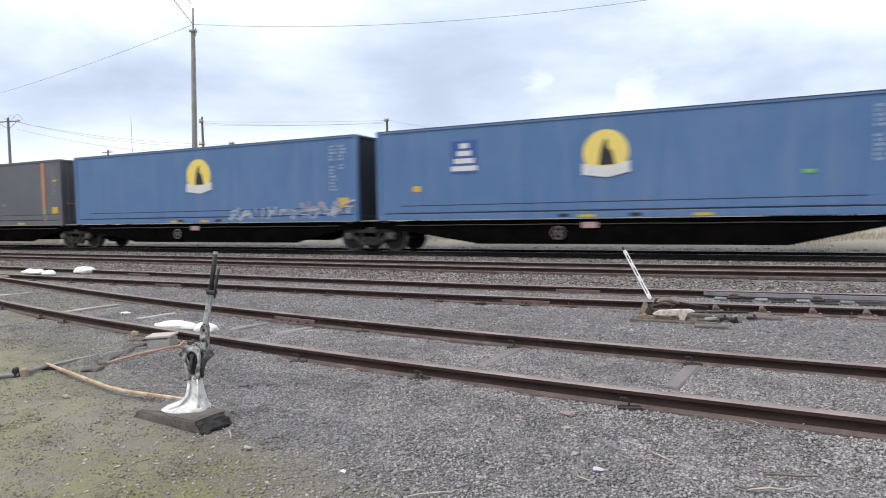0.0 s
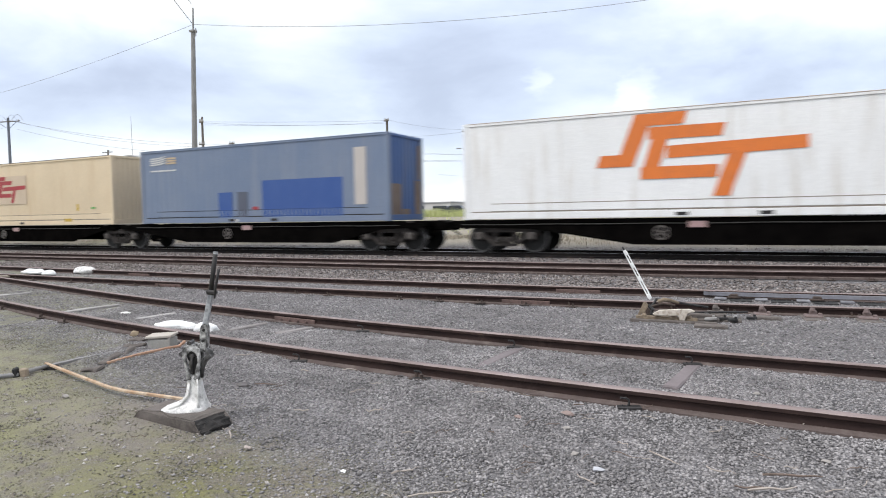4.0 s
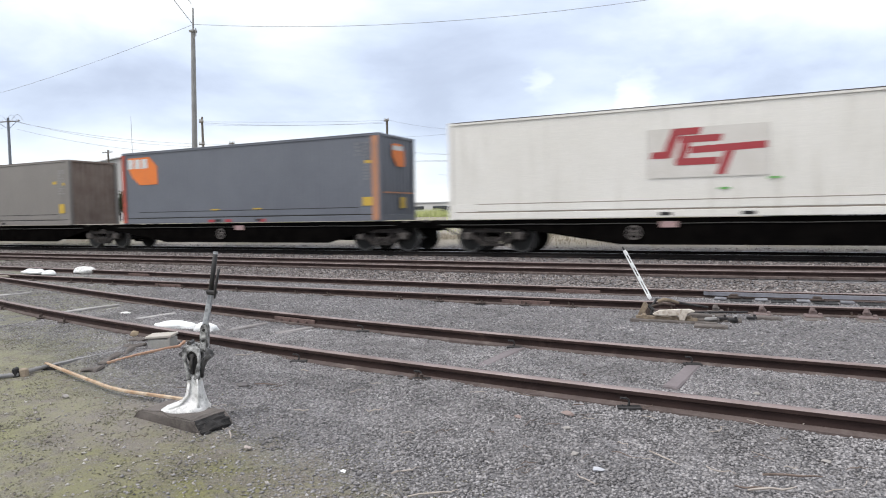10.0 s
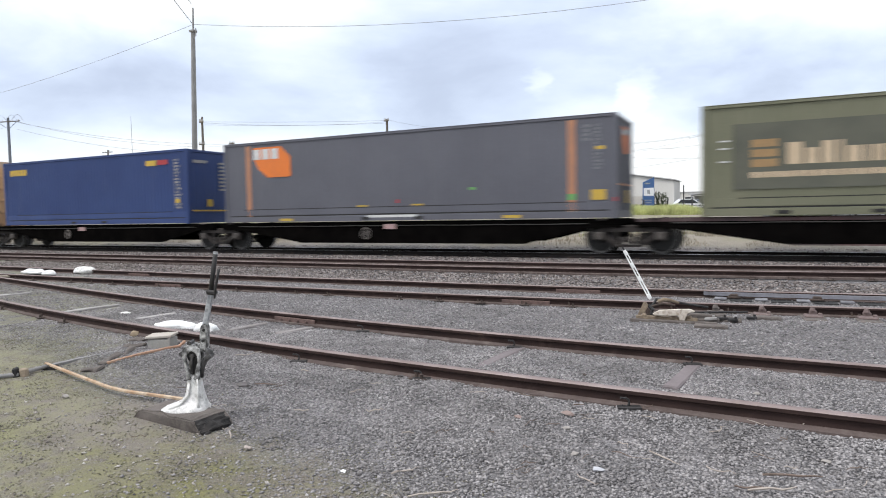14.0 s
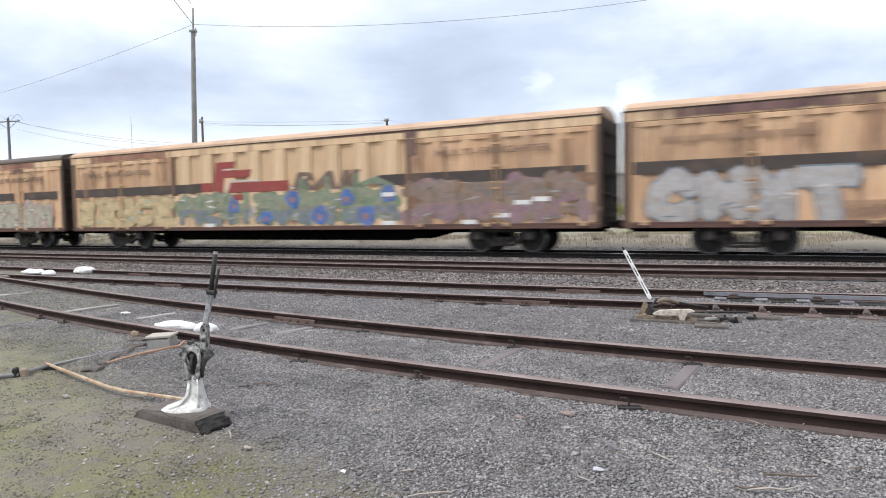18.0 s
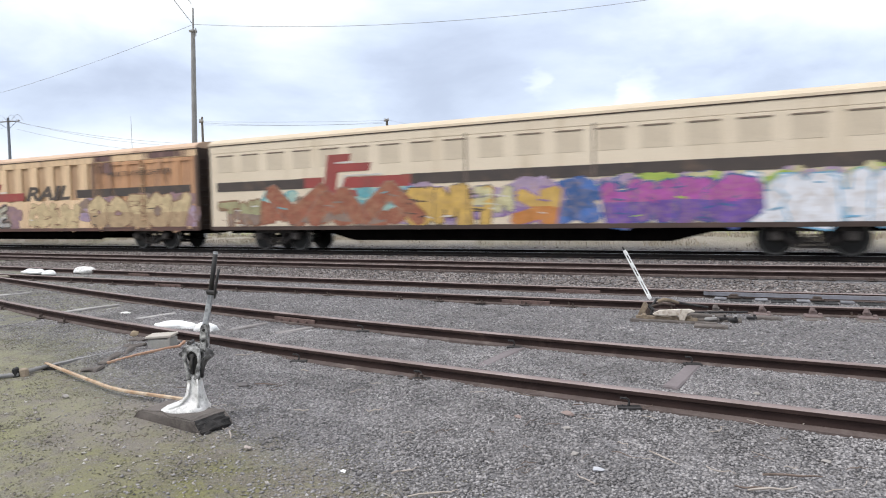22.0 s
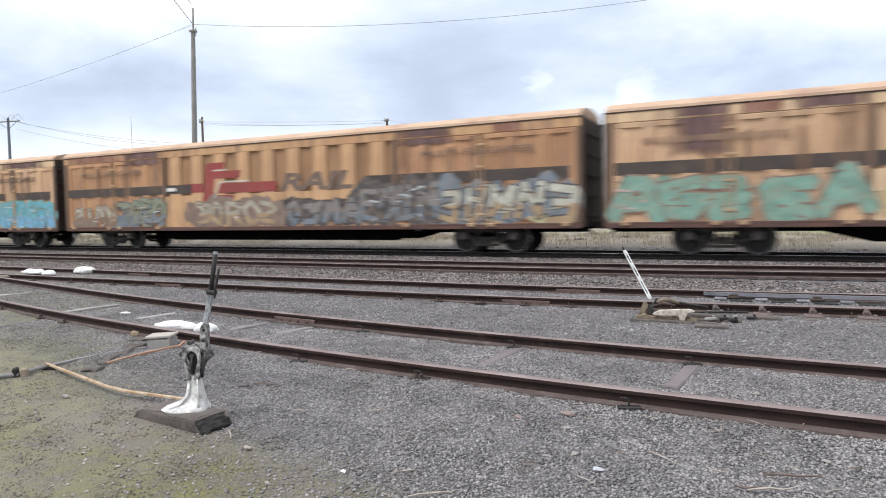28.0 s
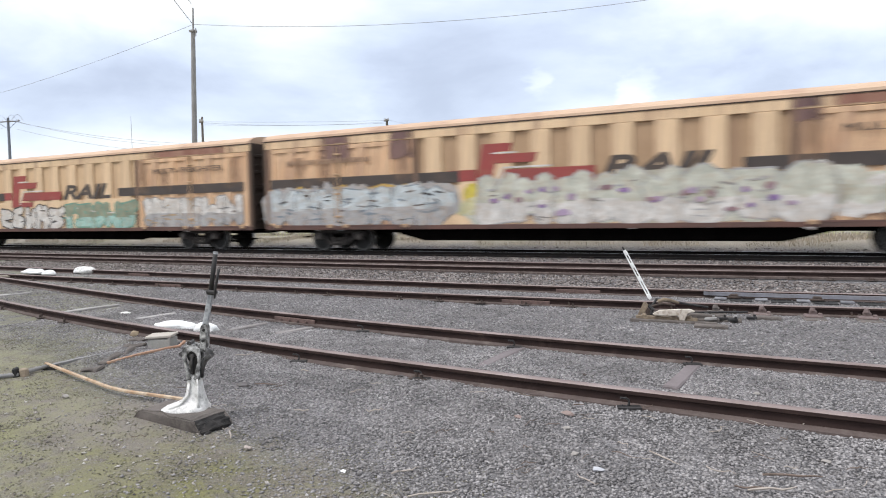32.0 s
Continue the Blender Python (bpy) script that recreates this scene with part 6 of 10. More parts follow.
def graffiti(parent, x0, x1, z0, z1, fill, edge, seed, low=None, cloud=None, shine=None, width=1.0, thick=0.30, rim=0.07, split=0.45,
             lean=0.0, jump=0.06, flecks=3, forms=GLYPHS, label="spray-painted graffiti"):
    """A sprayed piece: a cloud behind, then letter-like strokes with a rim, a second tone low down, and shine strokes."""
    r = random.Random(seed)
    bm = B()
    y = -VY - 0.0102
    z0 = max(z0 - 0.1, 1.06)
    mats = [SPRAY[k] for k in (fill, edge, low or fill, cloud or fill, shine or "white")]
    h = z1 - z0
    n_ = max(1, round((x1 - x0) / width))
    step = (x1 - x0) / n_
    if cloud:
        k = 0
        x = x0 - 0.1
        while x < x1 + 0.1:
            blob(bm, x, z0 + h * r.uniform(0.40, 0.66), r.uniform(0.35, 0.6), h * r.uniform(0.40, 0.56), y + 0.0016 - 0.0002 * (k % 8), 3, r)
            x += r.uniform(0.28, 0.45)
            k += 1
    runs = []
    for i in range(n_):
        glyph, turned, over = r.choice(forms), r.random() < 0.6, r.random() < 0.6
        a, wd = x0 + i * step + r.uniform(-0.04, 0.04), step * r.uniform(1.05, 1.35)
        b, hh = z0 + h * jump * r.random(), h * (1 - jump * (1 + r.random()))
        pts = []
        for p in glyph:
            u, w = (0, 0) if p is None else (1 - p[0] if turned else p[0], 1 - p[1] if over else p[1])
            pts.append(None if p is None else (a + wd * (0.06 + 0.88 * u) + lean * w * hh + r.uniform(-0.12, 0.12), b + hh * (0.1 + 0.8 * w) + r.uniform(-0.09, 0.09)))
        if r.random() < 0.5:
            pts += [None, (a + wd * r.uniform(0, 1), b + hh * 0.9), (a + wd * r.uniform(0, 1), b + hh * r.uniform(0.1, 0.5))]
        t = thick * min(wd, hh) * r.uniform(0.9, 1.2)
        runs += [(p, q, t, 0.0045 * (i % 2)) for p, q in zip(pts, pts[1:]) if p and q]
    for i, (p, q, t, d) in enumerate(runs):
        poly(bm, fat(p, q, t + 2 * rim), y - d - 0.0008 - 0.00006 * (i % 12), 1)
        o = fat(p, q, t)
        poly(bm, o, y - d - 0.0020 - 0.00006 * (i % 12), 0)
        if low:
            o = below(o, z0 + h * (split + 0.04 * math.sin(i * 2.1)))
            if len(o) > 2:
                poly(bm, o, y - d - 0.0032 - 0.00006 * (i % 12), 2)
    for i in range(n_ * flecks):
        xx, zz = r.uniform(x0, x1 - 0.3), r.uniform(z0 + 0.1 * h, z1 - 0.15 * h)
        poly(bm, fat((xx, zz), (xx + r.uniform(0.1, 0.4), zz + r.uniform(-0.08, 0.08)), r.uniform(0.03, 0.07)), y - 0.011 - 0.00015 * (i % 12), r.choice((1, 1, 4)))
    tagged(part("graffiti", bm, tuple(mats), parent, label), kind="stuff")


def wash(parent, x0, x1, z0, z1, colours, seed, count=26, size=1.0, lift=0.0, label="sprayed wash of colour"):
    """Loose overlapping clouds of spray paint and short swirls."""
    r = random.Random(seed)
    bm = B()
    for i in range(count):
        blob(bm, r.uniform(x0 + 0.2, x1 - 0.2), r.uniform(z0 + 0.16, z1 - 0.25), size * r.uniform(0.25, 0.6), size * r.uniform(0.18, 0.34), -VY - lift - 0.0068 - 0.0001 * (i % 16), i % len(colours), r)
    tagged(part("graffiti_wash", bm, tuple(SPRAY[c] for c in colours), parent, label), kind="stuff")


def labels(parent, spots):
    """Small white paper labels, each a part of its own."""
    for x, z in spots:
        bm = B()
        rect(bm, x - 0.26, x + 0.26, z - 0.07, z + 0.07, -VY - 0.026)
        part("white_label", bm, M_SIGN_LABEL, parent)


def stain_material(name, c1, c2, edge=0.16, streak=2.2, most=0.95):
    """Stained paint whose edge breaks up into streaks and thins out."""
    m, n, l = nodes_of(name)
    b = n["Principled BSDF"]
    coord = n.new("ShaderNodeTexCoord")
    sep = n.new("ShaderNodeSeparateXYZ")
    l.new(coord.outputs["Generated"], sep.inputs[0])

    def op(kind, a, c):
        k = n.new("ShaderNodeMath")
        k.operation = kind
        for i, v in enumerate((a, c)):
            if hasattr(v, "is_linked"):
                l.new(v, k.inputs[i])
            else:
                k.inputs[i].default_value = v
        return k.outputs[0]
    near = op("MINIMUM", op("MINIMUM", sep.outputs[0], op("SUBTRACT", 1.0, sep.outputs[0])), op("ADD", sep.outputs[2], 0.02))
    mp = n.new("ShaderNodeMapping")
    mp.inputs["Scale"].default_value = (3.0, 3.0, 0.5)
    l.new(coord.outputs["Object"], mp.inputs["Vector"])
    broken = noise_node(n, l, mp.outputs[0], streak, 5.0, 0.6)
    cover = ramp_node(n, l, op("ADD", near, op("MULTIPLY", op("SUBTRACT", broken, 0.5), 0.75)), 0.0, edge, 0.0, most)
    tone = ramp_node(n, l, noise_node(n, l, mp.outputs[0], 1.1, 4.0), 0.38, 0.62)
    l.new(mix_node(n, l, tone, c1, c2), b.inputs["Base Color"])
    b.inputs["Roughness"].default_value, b.inputs["Specular IOR Level"].default_value = 0.75, 0.3
    l.new(cover, b.inputs["Alpha"])
    return m


V_BURNT = stain_material("burnt_purple_paint", (0.115, 0.07, 0.072), (0.205, 0.125, 0.115), 0.28)
V_BURNT_RED = stain_material("reddish_burnt_paint", (0.27, 0.125, 0.095), (0.36, 0.20, 0.15), most=0.8)
V_RUN_DOWN = stain_material("rust_run_paint", (0.24, 0.145, 0.095), (0.36, 0.23, 0.155), 0.5, 2.6, 0.55)
V_FOOT_GRIME = stain_material("brown_wheel_grime", (0.22, 0.135, 0.10), (0.31, 0.20, 0.145), 0.6, 1.6, 0.6)


def stain(v, x0, x1, z0, z1, mat, name="scorched_paint", label="burnt purple-brown paint"):
    bm = B()
    top = z1 > 4.0
    rect(bm, x0, x1, max(z0, 3.95) if top else z0, min(z1, 4.21), -VY - 0.0064 if not top else -VY - 0.009)
    part(name, bm, mat, v, label)
    if top and z0 < 3.9:
        bm = B()
        rect(bm, x0, x1, z0, 3.93, -VY - 0.0064)
        part(name, bm, mat, v, label)


def weather(v, seed, burnt=(), red=()):
    """Burnt patches as listed, rust runs down the doors and panels, grime along the foot."""
    r = random.Random(seed)
    for x0, x1, z0, z1 in burnt:
        stain(v, x0, x1, z0, z1, V_BURNT)
    for x0, x1, z0, z1 in red:
        stain(v, x0, x1, z0, z1, V_BURNT_RED, label="reddish burnt paint")
    for side in (-1, 1) if burnt or red else ():
        stain(v, side * 5.95 - 0.42, side * 5.95 + 0.42, 2.5, 3.93, V_RUN_DOWN, "rust_run", "brown rust runs beside the door post")
        for _ in range(3):
            x, wd = side * r.uniform(6.8, 11.2), r.uniform(0.25, 0.7)
            stain(v, x - wd / 2, x + wd / 2, r.uniform(1.9, 3.0), r.uniform(3.5, 3.9), V_RUN_DOWN, "rust_run", "brown rust runs down the door")
    for _ in range(5):
        x = r.uniform(-11.2, 8.4)
        stain(v, x, x + r.uniform(1.6, 2.9), 1.1, r.uniform(1.4, 1.8), V_FOOT_GRIME, "grime", "brown grime thrown up by the wheels")


def discs(parent, spots, seed):
    """Blue spray discs with pale pink centres."""
    r = random.Random(seed)
    bm = B()
    for x, z, q in spots:
        blob(bm, x, z, q, q * 1.05, -VY - 0.0235, 0, r, 14)
        blob(bm, x, z - 0.05, q * 0.42, q * 0.4, -VY - 0.025, 1, r, 10)
    tagged(part("graffiti_disc", bm, (SPRAY["blue"], SPRAY["mauve"]), parent, "blue sprayed discs with mauve centres"), kind="stuff")


def build_vans():
    v = bogie_van(1, "tan louvred van with grey graffiti on its doors", faint=True, band=FULL_BAND, front=V_TAN_SOOT)
    graffiti(v, 7.2, 11.7, 1.2, 2.78, "frost", "slate", 21, low="silver", width=1.15, thick=0.34, rim=0.06, flecks=4)
    graffiti(v, 3.8, 5.2, 1.2, 2.65, "sage", "black", 24, cloud="black", shine="white", width=1.3, thick=0.25, flecks=8)
    graffiti(v, -4.3, 3.5, 1.18, 2.42, "silver", "grey", 22, low="grey", width=1.0, thick=0.34, rim=0.05, flecks=5)
    graffiti(v, 5.2, 7.0, 1.27, 2.03, "pale", "brown", 25, width=0.9, thick=0.14, rim=0.02)
    graffiti(v, -11.3, -6.4, 1.2, 2.5, "ash", "slate", 23, low="silver", shine="white", width=1.15, thick=0.38, rim=0.05)
    weather(v, 1, ((5.6, 11.3, 3.95, 4.25), (-11.5, -5.5, 3.95, 4.25), (5.2, 5.9, 2.74, 4.2)), ())
    v = bogie_van(2, "tan van with sage green and blue graffiti", band=FULL_BAND, ink=V_INK_WORN)
    wash(v, -5.6, 5.2, 1.12, 2.45, ("sage", "sage", "moss", "silver"), 30, 60)
    graffiti(v, -5.3, 5.1, 1.2, 2.5, "sage", "moss", 32, low="slate", width=1.3, thick=0.2, rim=0.04, lean=0.1)
    graffiti(v, 0.3, 5.0, 1.6, 3.05, "moss", "slate", 34, width=1.5, thick=0.1, rim=0.02, flecks=1)
    discs(v, ((-2.2, 1.9, 0.30), (-0.6, 1.4, 0.3), (0.7, 2.1, 0.34), (1.9, 1.45, 0.34), (3.1, 2.05, 0.32), (3.9, 1.45, 0.36), (4.8, 2.15, 0.3)), 5)
    wash(v, 5.3, 11.7, 1.12, 2.65, ("umber", "mauve", "umber", "brown"), 35, 64)
    graffiti(v, 5.6, 11.5, 1.2, 2.55, "umber", "grey", 33, low="mauve", width=1.1, thick=0.2, rim=0.04, shine="silver", flecks=5)
    graffiti(v, -11.6, -5.7, 1.15, 2.4, "cream", "olive", 31, shine="mint", width=1.1, thick=0.3, rim=0.04)
    labels(v, ((9.6, 1.75), (10.2, 1.84), (8.9, 1.36), (7.8, 1.16), (4.8, 1.16), (4.8, 2.13), (-3.5, 1.14)))
    weather(v, 2, ((5.4, 6.0, 3.3, 4.25), (-1.0, 9.0, 4.17, 4.25)), ((-11.0, -5.6, 3.95, 4.25),))
    v = bogie_van(3, "tan van with a dark sooty roof and silver graffiti", faint=True, roof=V_ROOF_DARK, band=((-11.7, -3.9), (4.6, 8.2), (9.0, 11.6)))
    wash(v, -1.3, 5.2, 1.12, 2.6, ("lilac", "lilac", "mauve"), 44, 40)
    graffiti(v, -0.4, 4.3, 1.18, 2.5, "frost", "black", 41, low="silver", width=1.17, thick=0.36, rim=0.06, flecks=2)
    graffiti(v, 6.1, 10.9, 1.18, 2.3, "pale", "grey", 42, cloud="pink", shine="white", width=1.2, thick=0.28, rim=0.05, flecks=4)
    graffiti(v, -10.3, -6.6, 1.2, 2.2, "pink", "grey", 43, cloud="pale", shine="white", width=0.95, thick=0.3, rim=0.03)
    wash(v, -6.6, -5.3, 1.15, 2.1, ("moss", "sage"), 45, 9)
    wash(v, -5.2, -2.2, 1.15, 1.75, ("umber", "cream", "brown"), 46, 12)
    weather(v, 3, ((5.6, 7.0, 3.3, 4.25), (8.0, 9.3, 3.7, 4.25)), ((-11.2, -5.5, 3.9, 4.25), (7.0, 10.0, 3.95, 4.25)))
    v = bogie_van(4, "cream repainted van with bright multicoloured graffiti", side=V_CREAM, roof=V_CREAM_ROOF, ribs=False, lettered=False, word=False,
                  band=((-11.6, -7.3), (-3.2, 11.7)), logo=(-6.6, 0.95))
    wash(v, -10.8, -2.4, 1.12, 2.1, ("rust", "rust", "umber"), 511, 70)
    wash(v, -5.0, -2.6, 1.5, 2.55, ("aqua", "mint", "sky"), 512, 22)
    graffiti(v, -9.2, -3.0, 1.3, 2.5, "rust", "umber", 51, low="rust", shine="aqua", width=1.8, thick=0.5, rim=0.03, lean=0.1, forms=PEAKS)
    wash(v, -9.4, -7.6, 1.9, 2.5, ("aqua", "mint"), 518, 9, 0.8)
    wash(v, -3.4, 2.4, 1.12, 2.5, ("lilac", "lilac", "purple"), 513, 40)
    graffiti(v, -3.1, -0.1, 1.15, 2.4, "amber", "black", 52, low="amber", shine="white", width=1.0, thick=0.3, rim=0.04, lean=0.05)
    graffiti(v, -0.6, 0.8, 1.6, 2.3, "butter", "grey", 57, width=0.8, thick=0.3, rim=0.04)
    graffiti(v, 0.6, 2.2, 1.15, 2.2, "amber", "purple", 58, low="orange", width=1.4, thick=0.34, rim=0.05)
    wash(v, 2.2, 3.4, 1.12, 2.45, ("navy", "blue", "navy"), 514, 18)
    wash(v, 3.3, 11.7, 1.95, 2.66, ("lime", "navy", "lime", "butter", "lilac"), 515, 90, 0.55)
    wash(v, 3.5, 7.3, 1.12, 1.9, ("violet", "violet"), 516, 34)
    graffiti(v, 3.4, 7.3, 1.15, 2.3, "magenta", "navy", 54, low="violet", shine="lime", width=0.98, thick=0.42, rim=0.05, split=0.5, flecks=3)
    wash(v, 10.7, 11.85, 1.12, 2.2, ("lime", "olive"), 517, 22, 0.6)
    graffiti(v, 7.2, 11.0, 1.12, 2.32, "snow", "sky", 55, low="snow", width=0.95, thick=0.46, rim=0.05, flecks=1)
    graffiti(v, -11.6, -9.4, 1.2, 2.1, "olive", "brown", 56, low="umber", width=0.9)
    weather(v, 4)
    v = bogie_van(5, "tan van with cream bubble graffiti", faint=True, door=V_DOOR_SOOT, band=FULL_BAND, recess=V_BROWN)
    wash(v, 4.6, 11.9, 1.12, 2.5, ("mauve", "lilac", "mauve", "umber"), 611, 70)
    graffiti(v, 5.2, 11.4, 1.15, 2.5, "cream", "brown", 61, low="tan", shine="black", width=1.25, thick=0.36, rim=0.05)
    graffiti(v, 0.8, 4.4, 1.15, 2.22, "cream", "brown", 63, width=0.9, thick=0.4, rim=0.02, flecks=2)
    wash(v, -5.4, 0.4, 1.12, 2.3, ("mauve", "umber", "mauve"), 612, 34)
    graffiti(v, -4.6, -0.9, 1.18, 2.2, "pale", "black", 62, low="silver", width=0.95, thick=0.2, rim=0.1, flecks=4)
    graffiti(v, -11.0, -5.8, 1.18, 2.3, "white", "umber", 64, low="pale", shine="black", width=0.95, thick=0.36, rim=0.03)
    weather(v, 5, ((5.5, 7.1, 3.4, 4.25), (8.6, 11.5, 3.9, 4.25), (-7.1, -5.4, 3.7, 4.25)), ((-11.5, -7.2, 3.95, 4.25),))
    v = bogie_van(6, "tan van with turquoise and green graffiti", faint=True, band=((-11.7, -3.9), (4.6, 7.9), (8.6, 11.8)))
    wash(v, -3.1, 4.0, 1.12, 2.0, ("seafoam", "teal", "seafoam"), 711, 50)
    graffiti(v, -2.9, 4.0, 1.15, 2.6, "leaf", "chalk", 71, low="seafoam", shine="umber", width=1.15, thick=0.36, rim=0.05, split=0.5, flecks=3)
    wash(v, 3.6, 11.5, 1.12, 2.2, ("seafoam", "slate", "mint"), 712, 54)
    graffiti(v, 4.2, 9.9, 1.15, 2.6, "mint", "white", 72, low="seafoam", shine="umber", width=1.15, thick=0.32, rim=0.06, split=0.5, flecks=6)
    wash(v, 9.7, 11.6, 1.4, 2.75, ("sky", "peach", "sky"), 713, 22)
    graffiti(v, 9.8, 11.5, 1.15, 2.5, "sky", "white", 73, low="slate", shine="peach", width=0.9, thick=0.3, rim=0.05)
    wash(v, 3.3, 4.4, 2.1, 2.8, ("peach", "sky"), 714, 7)
    wash(v, -11.8, -6.2, 1.12, 2.35, ("ember", "rust", "umber"), 715, 52)
    graffiti(v, -11.7, -6.3, 1.15, 2.2, "chalk", "teal", 74, low="mint", width=1.0, thick=0.34, rim=0.03)
    graffiti(v, -5.4, -3.2, 1.15, 2.3, "umber", "tan", 75, width=0.7, thick=0.16, rim=0.03, shine="white", flecks=8)
    weather(v, 6, ((5.5, 6.9, 3.5, 4.25), (6.6, 10.5, 3.95, 4.25)), ((-9.4, -5.6, 3.8, 4.25),))
    v = bogie_van(7, "tan van with grey block graffiti and teal letters", faint=True, band=FULL_BAND)
    graffiti(v, -2.5, 6.6, 1.12, 2.7, "ash", "charcoal", 81, low="ash", shine="black", width=1.5, thick=0.42, rim=0.07, flecks=2)
    wash(v, -3.6, -2.4, 1.3, 2.4, ("teal", "seafoam", "cream"), 811, 8)
    graffiti(v, -11.9, -5.5, 1.12, 2.6, "verdigris", "umber", 82, low="verdigris", shine="pink", width=1.25, thick=0.30, rim=0.05, jump=0.16)
    wash(v, -5.3, -3.2, 1.15, 2.0, ("umber", "cream", "rust"), 812, 16)
    graffiti(v, 8.0, 11.7, 1.15, 2.3, "pale", "tan", 83, width=0.95, thick=0.36, rim=0.03)
    weather(v, 7, ((-10.3, -8.5, 2.88, 4.25), (-7.3, -5.4, 3.95, 4.25)), ((6.0, 10.5, 3.95, 4.25), (-8.5, -7.3, 3.95, 4.25)))
    v = bogie_van(8, "tan van crowded with grey and ochre graffiti", side=V_TAN_SOOT, door=V_DOOR_SOOT, band=FULL_BAND, recess=V_BURNT_RECESS, ink=V_INK_WORN)
    wash(v, 4.0, 7.4, 1.12, 2.5, ("slate", "charcoal", "umber", "grey"), 912, 34)
    graffiti(v, 4.1, 7.2, 1.15, 2.6, "grey", "charcoal", 91, low="slate", cloud="charcoal", shine="frost", width=0.85, thick=0.17, rim=0.045, flecks=8)
    wash(v, 7.2, 11.6, 1.12, 2.1, ("tan", "butter", "slate", "umber"), 913, 40)
    graffiti(v, 7.0, 11.5, 1.15, 2.45, "chalk", "charcoal", 92, low="tan", cloud="slate", shine="pale", width=0.9, thick=0.17, rim=0.05, lean=0.15, flecks=8)
    wash(v, 0.5, 4.2, 1.12, 2.15, ("charcoal", "charcoal", "black"), 911, 50)
    graffiti(v, 0.8, 4.1, 1.2, 2.1, "grey", "charcoal", 93, low="slate", shine="silver", width=0.9, thick=0.20, rim=0.06)
    wash(v, -3.9, 0.4, 1.12, 2.1, ("umber", "tan", "umber"), 914, 26)
    graffiti(v, -3.9, 0.4, 1.15, 2.2, "pale", "umber", 94, low="tan", cloud="umber", width=0.85, thick=0.17, rim=0.05)
    wash(v, -8.5, -5.4, 1.12, 2.3, ("slate", "charcoal", "sage"), 915, 24)
    graffiti(v, -8.4, -5.5, 1.18, 2.4, "sage", "charcoal", 95, low="slate", width=0.8, thick=0.2, rim=0.045)
    graffiti(v, -11.5, -8.5, 1.18, 2.1, "pale", "umber", 96, low="umber", width=0.8, thick=0.15)
    labels(v, ((-5.05, 2.62),))
    weather(v, 8, ((5.5, 7.9, 3.7, 4.25), (-8.1, -5.4, 3.7, 4.25)), ((9.0, 10.2, 3.9, 4.25), (-11.5, -8.1, 3.9, 4.25)))
    v = bogie_van(9, "tan van with pastel and bright blue graffiti", band=((-11.7, -3.9), (3.6, 8.0), (8.9, 11.6)))
    wash(v, 0.4, 7.2, 1.12, 2.6, ("chalk", "pink", "chalk", "mint", "white"), 1011, 80)
    graffiti(v, 0.5, 6.2, 1.15, 2.55, "chalk", "silver", 101, low="white", shine="grey", width=1.4, thick=0.36, rim=0.05, flecks=3)
    wash(v, 5.8, 7.1, 1.3, 2.2, ("lime", "mint", "chalk"), 1012, 10)
    wash(v, 7.1, 11.8, 1.12, 2.35, ("cyan", "cyan", "sky"), 1013, 60)
    graffiti(v, 7.2, 11.7, 1.12, 2.35, "cyan", "teal", 102, low="sky", shine="frost", width=1.15, thick=0.4, rim=0.04, flecks=6)
    graffiti(v, -3.4, 0.3, 1.15, 2.25, "pale", "umber", 103, low="silver", shine="mint", width=0.9, thick=0.3, rim=0.04, flecks=4)
    graffiti(v, -11.6, -5.6, 1.12, 2.35, "butter", "sage", 104, low="chalk", cloud="chalk", shine="grey", width=1.2, thick=0.32, rim=0.04)
    graffiti(v, -5.3, -3.9, 1.15, 2.0, "umber", "grey", 105, width=0.7, thick=0.2)
    weather(v, 9, ((5.6, 6.3, 3.7, 4.25), (7.6, 11.3, 3.95, 4.25), (8.4, 9.0, 2.8, 3.9), (-9.3, -5.7, 3.85, 4.25)), ())
    v = bogie_van(10, "tan van with a long off-white painted block", faint=True, band=FULL_BAND, recess=V_BROWN)
    wash(v, -3.4, 8.2, 1.12, 2.6, ("chalk", "white", "chalk", "pale"), 1111, 150)
    graffiti(v, -3.3, 6.4, 1.12, 2.6, "chalk", "silver", 111, low="white", shine="grey", width=1.2, thick=0.38, rim=0.05, flecks=3)
    wash(v, -3.2, 6.0, 1.2, 2.4, ("lilac", "purple", "mauve"), 1115, 26, 0.34, 0.02)
    wash(v, -3.9, -2.9, 1.12, 2.3, ("butter", "yellow", "butter"), 1112, 10)
    wash(v, -11.7, -4.2, 1.95, 2.55, ("amber", "silver", "frost"), 1113, 40)
    graffiti(v, -11.6, -4.3, 1.12, 2.4, "frost", "slate", 112, low="silver", cloud="silver", shine="black", width=1.1, thick=0.34, rim=0.04, flecks=5)
    graffiti(v, 8.3, 10.2, 1.15, 2.3, "pale", "tan", 113, width=0.95, thick=0.3, rim=0.03)
    wash(v, 10.3, 11.4, 1.2, 2.1, ("ember", "tan"), 1114, 7)
    weather(v, 10, ((5.4, 6.3, 3.6, 4.25), (7.9, 9.6, 3.9, 4.25), (-9.4, -8.0, 3.3, 4.25), (-6.6, -5.5, 3.3, 4.25)), ((6.3, 7.9, 3.95, 4.25),))
    v = bogie_van(11, "tan van with white tags along its foot", band=FULL_BAND)
    graffiti(v, 6.0, 11.4, 1.15, 2.3, "white", "grey", 121, low="silver", shine="tan", width=1.1, thick=0.32, rim=0.05, flecks=4)
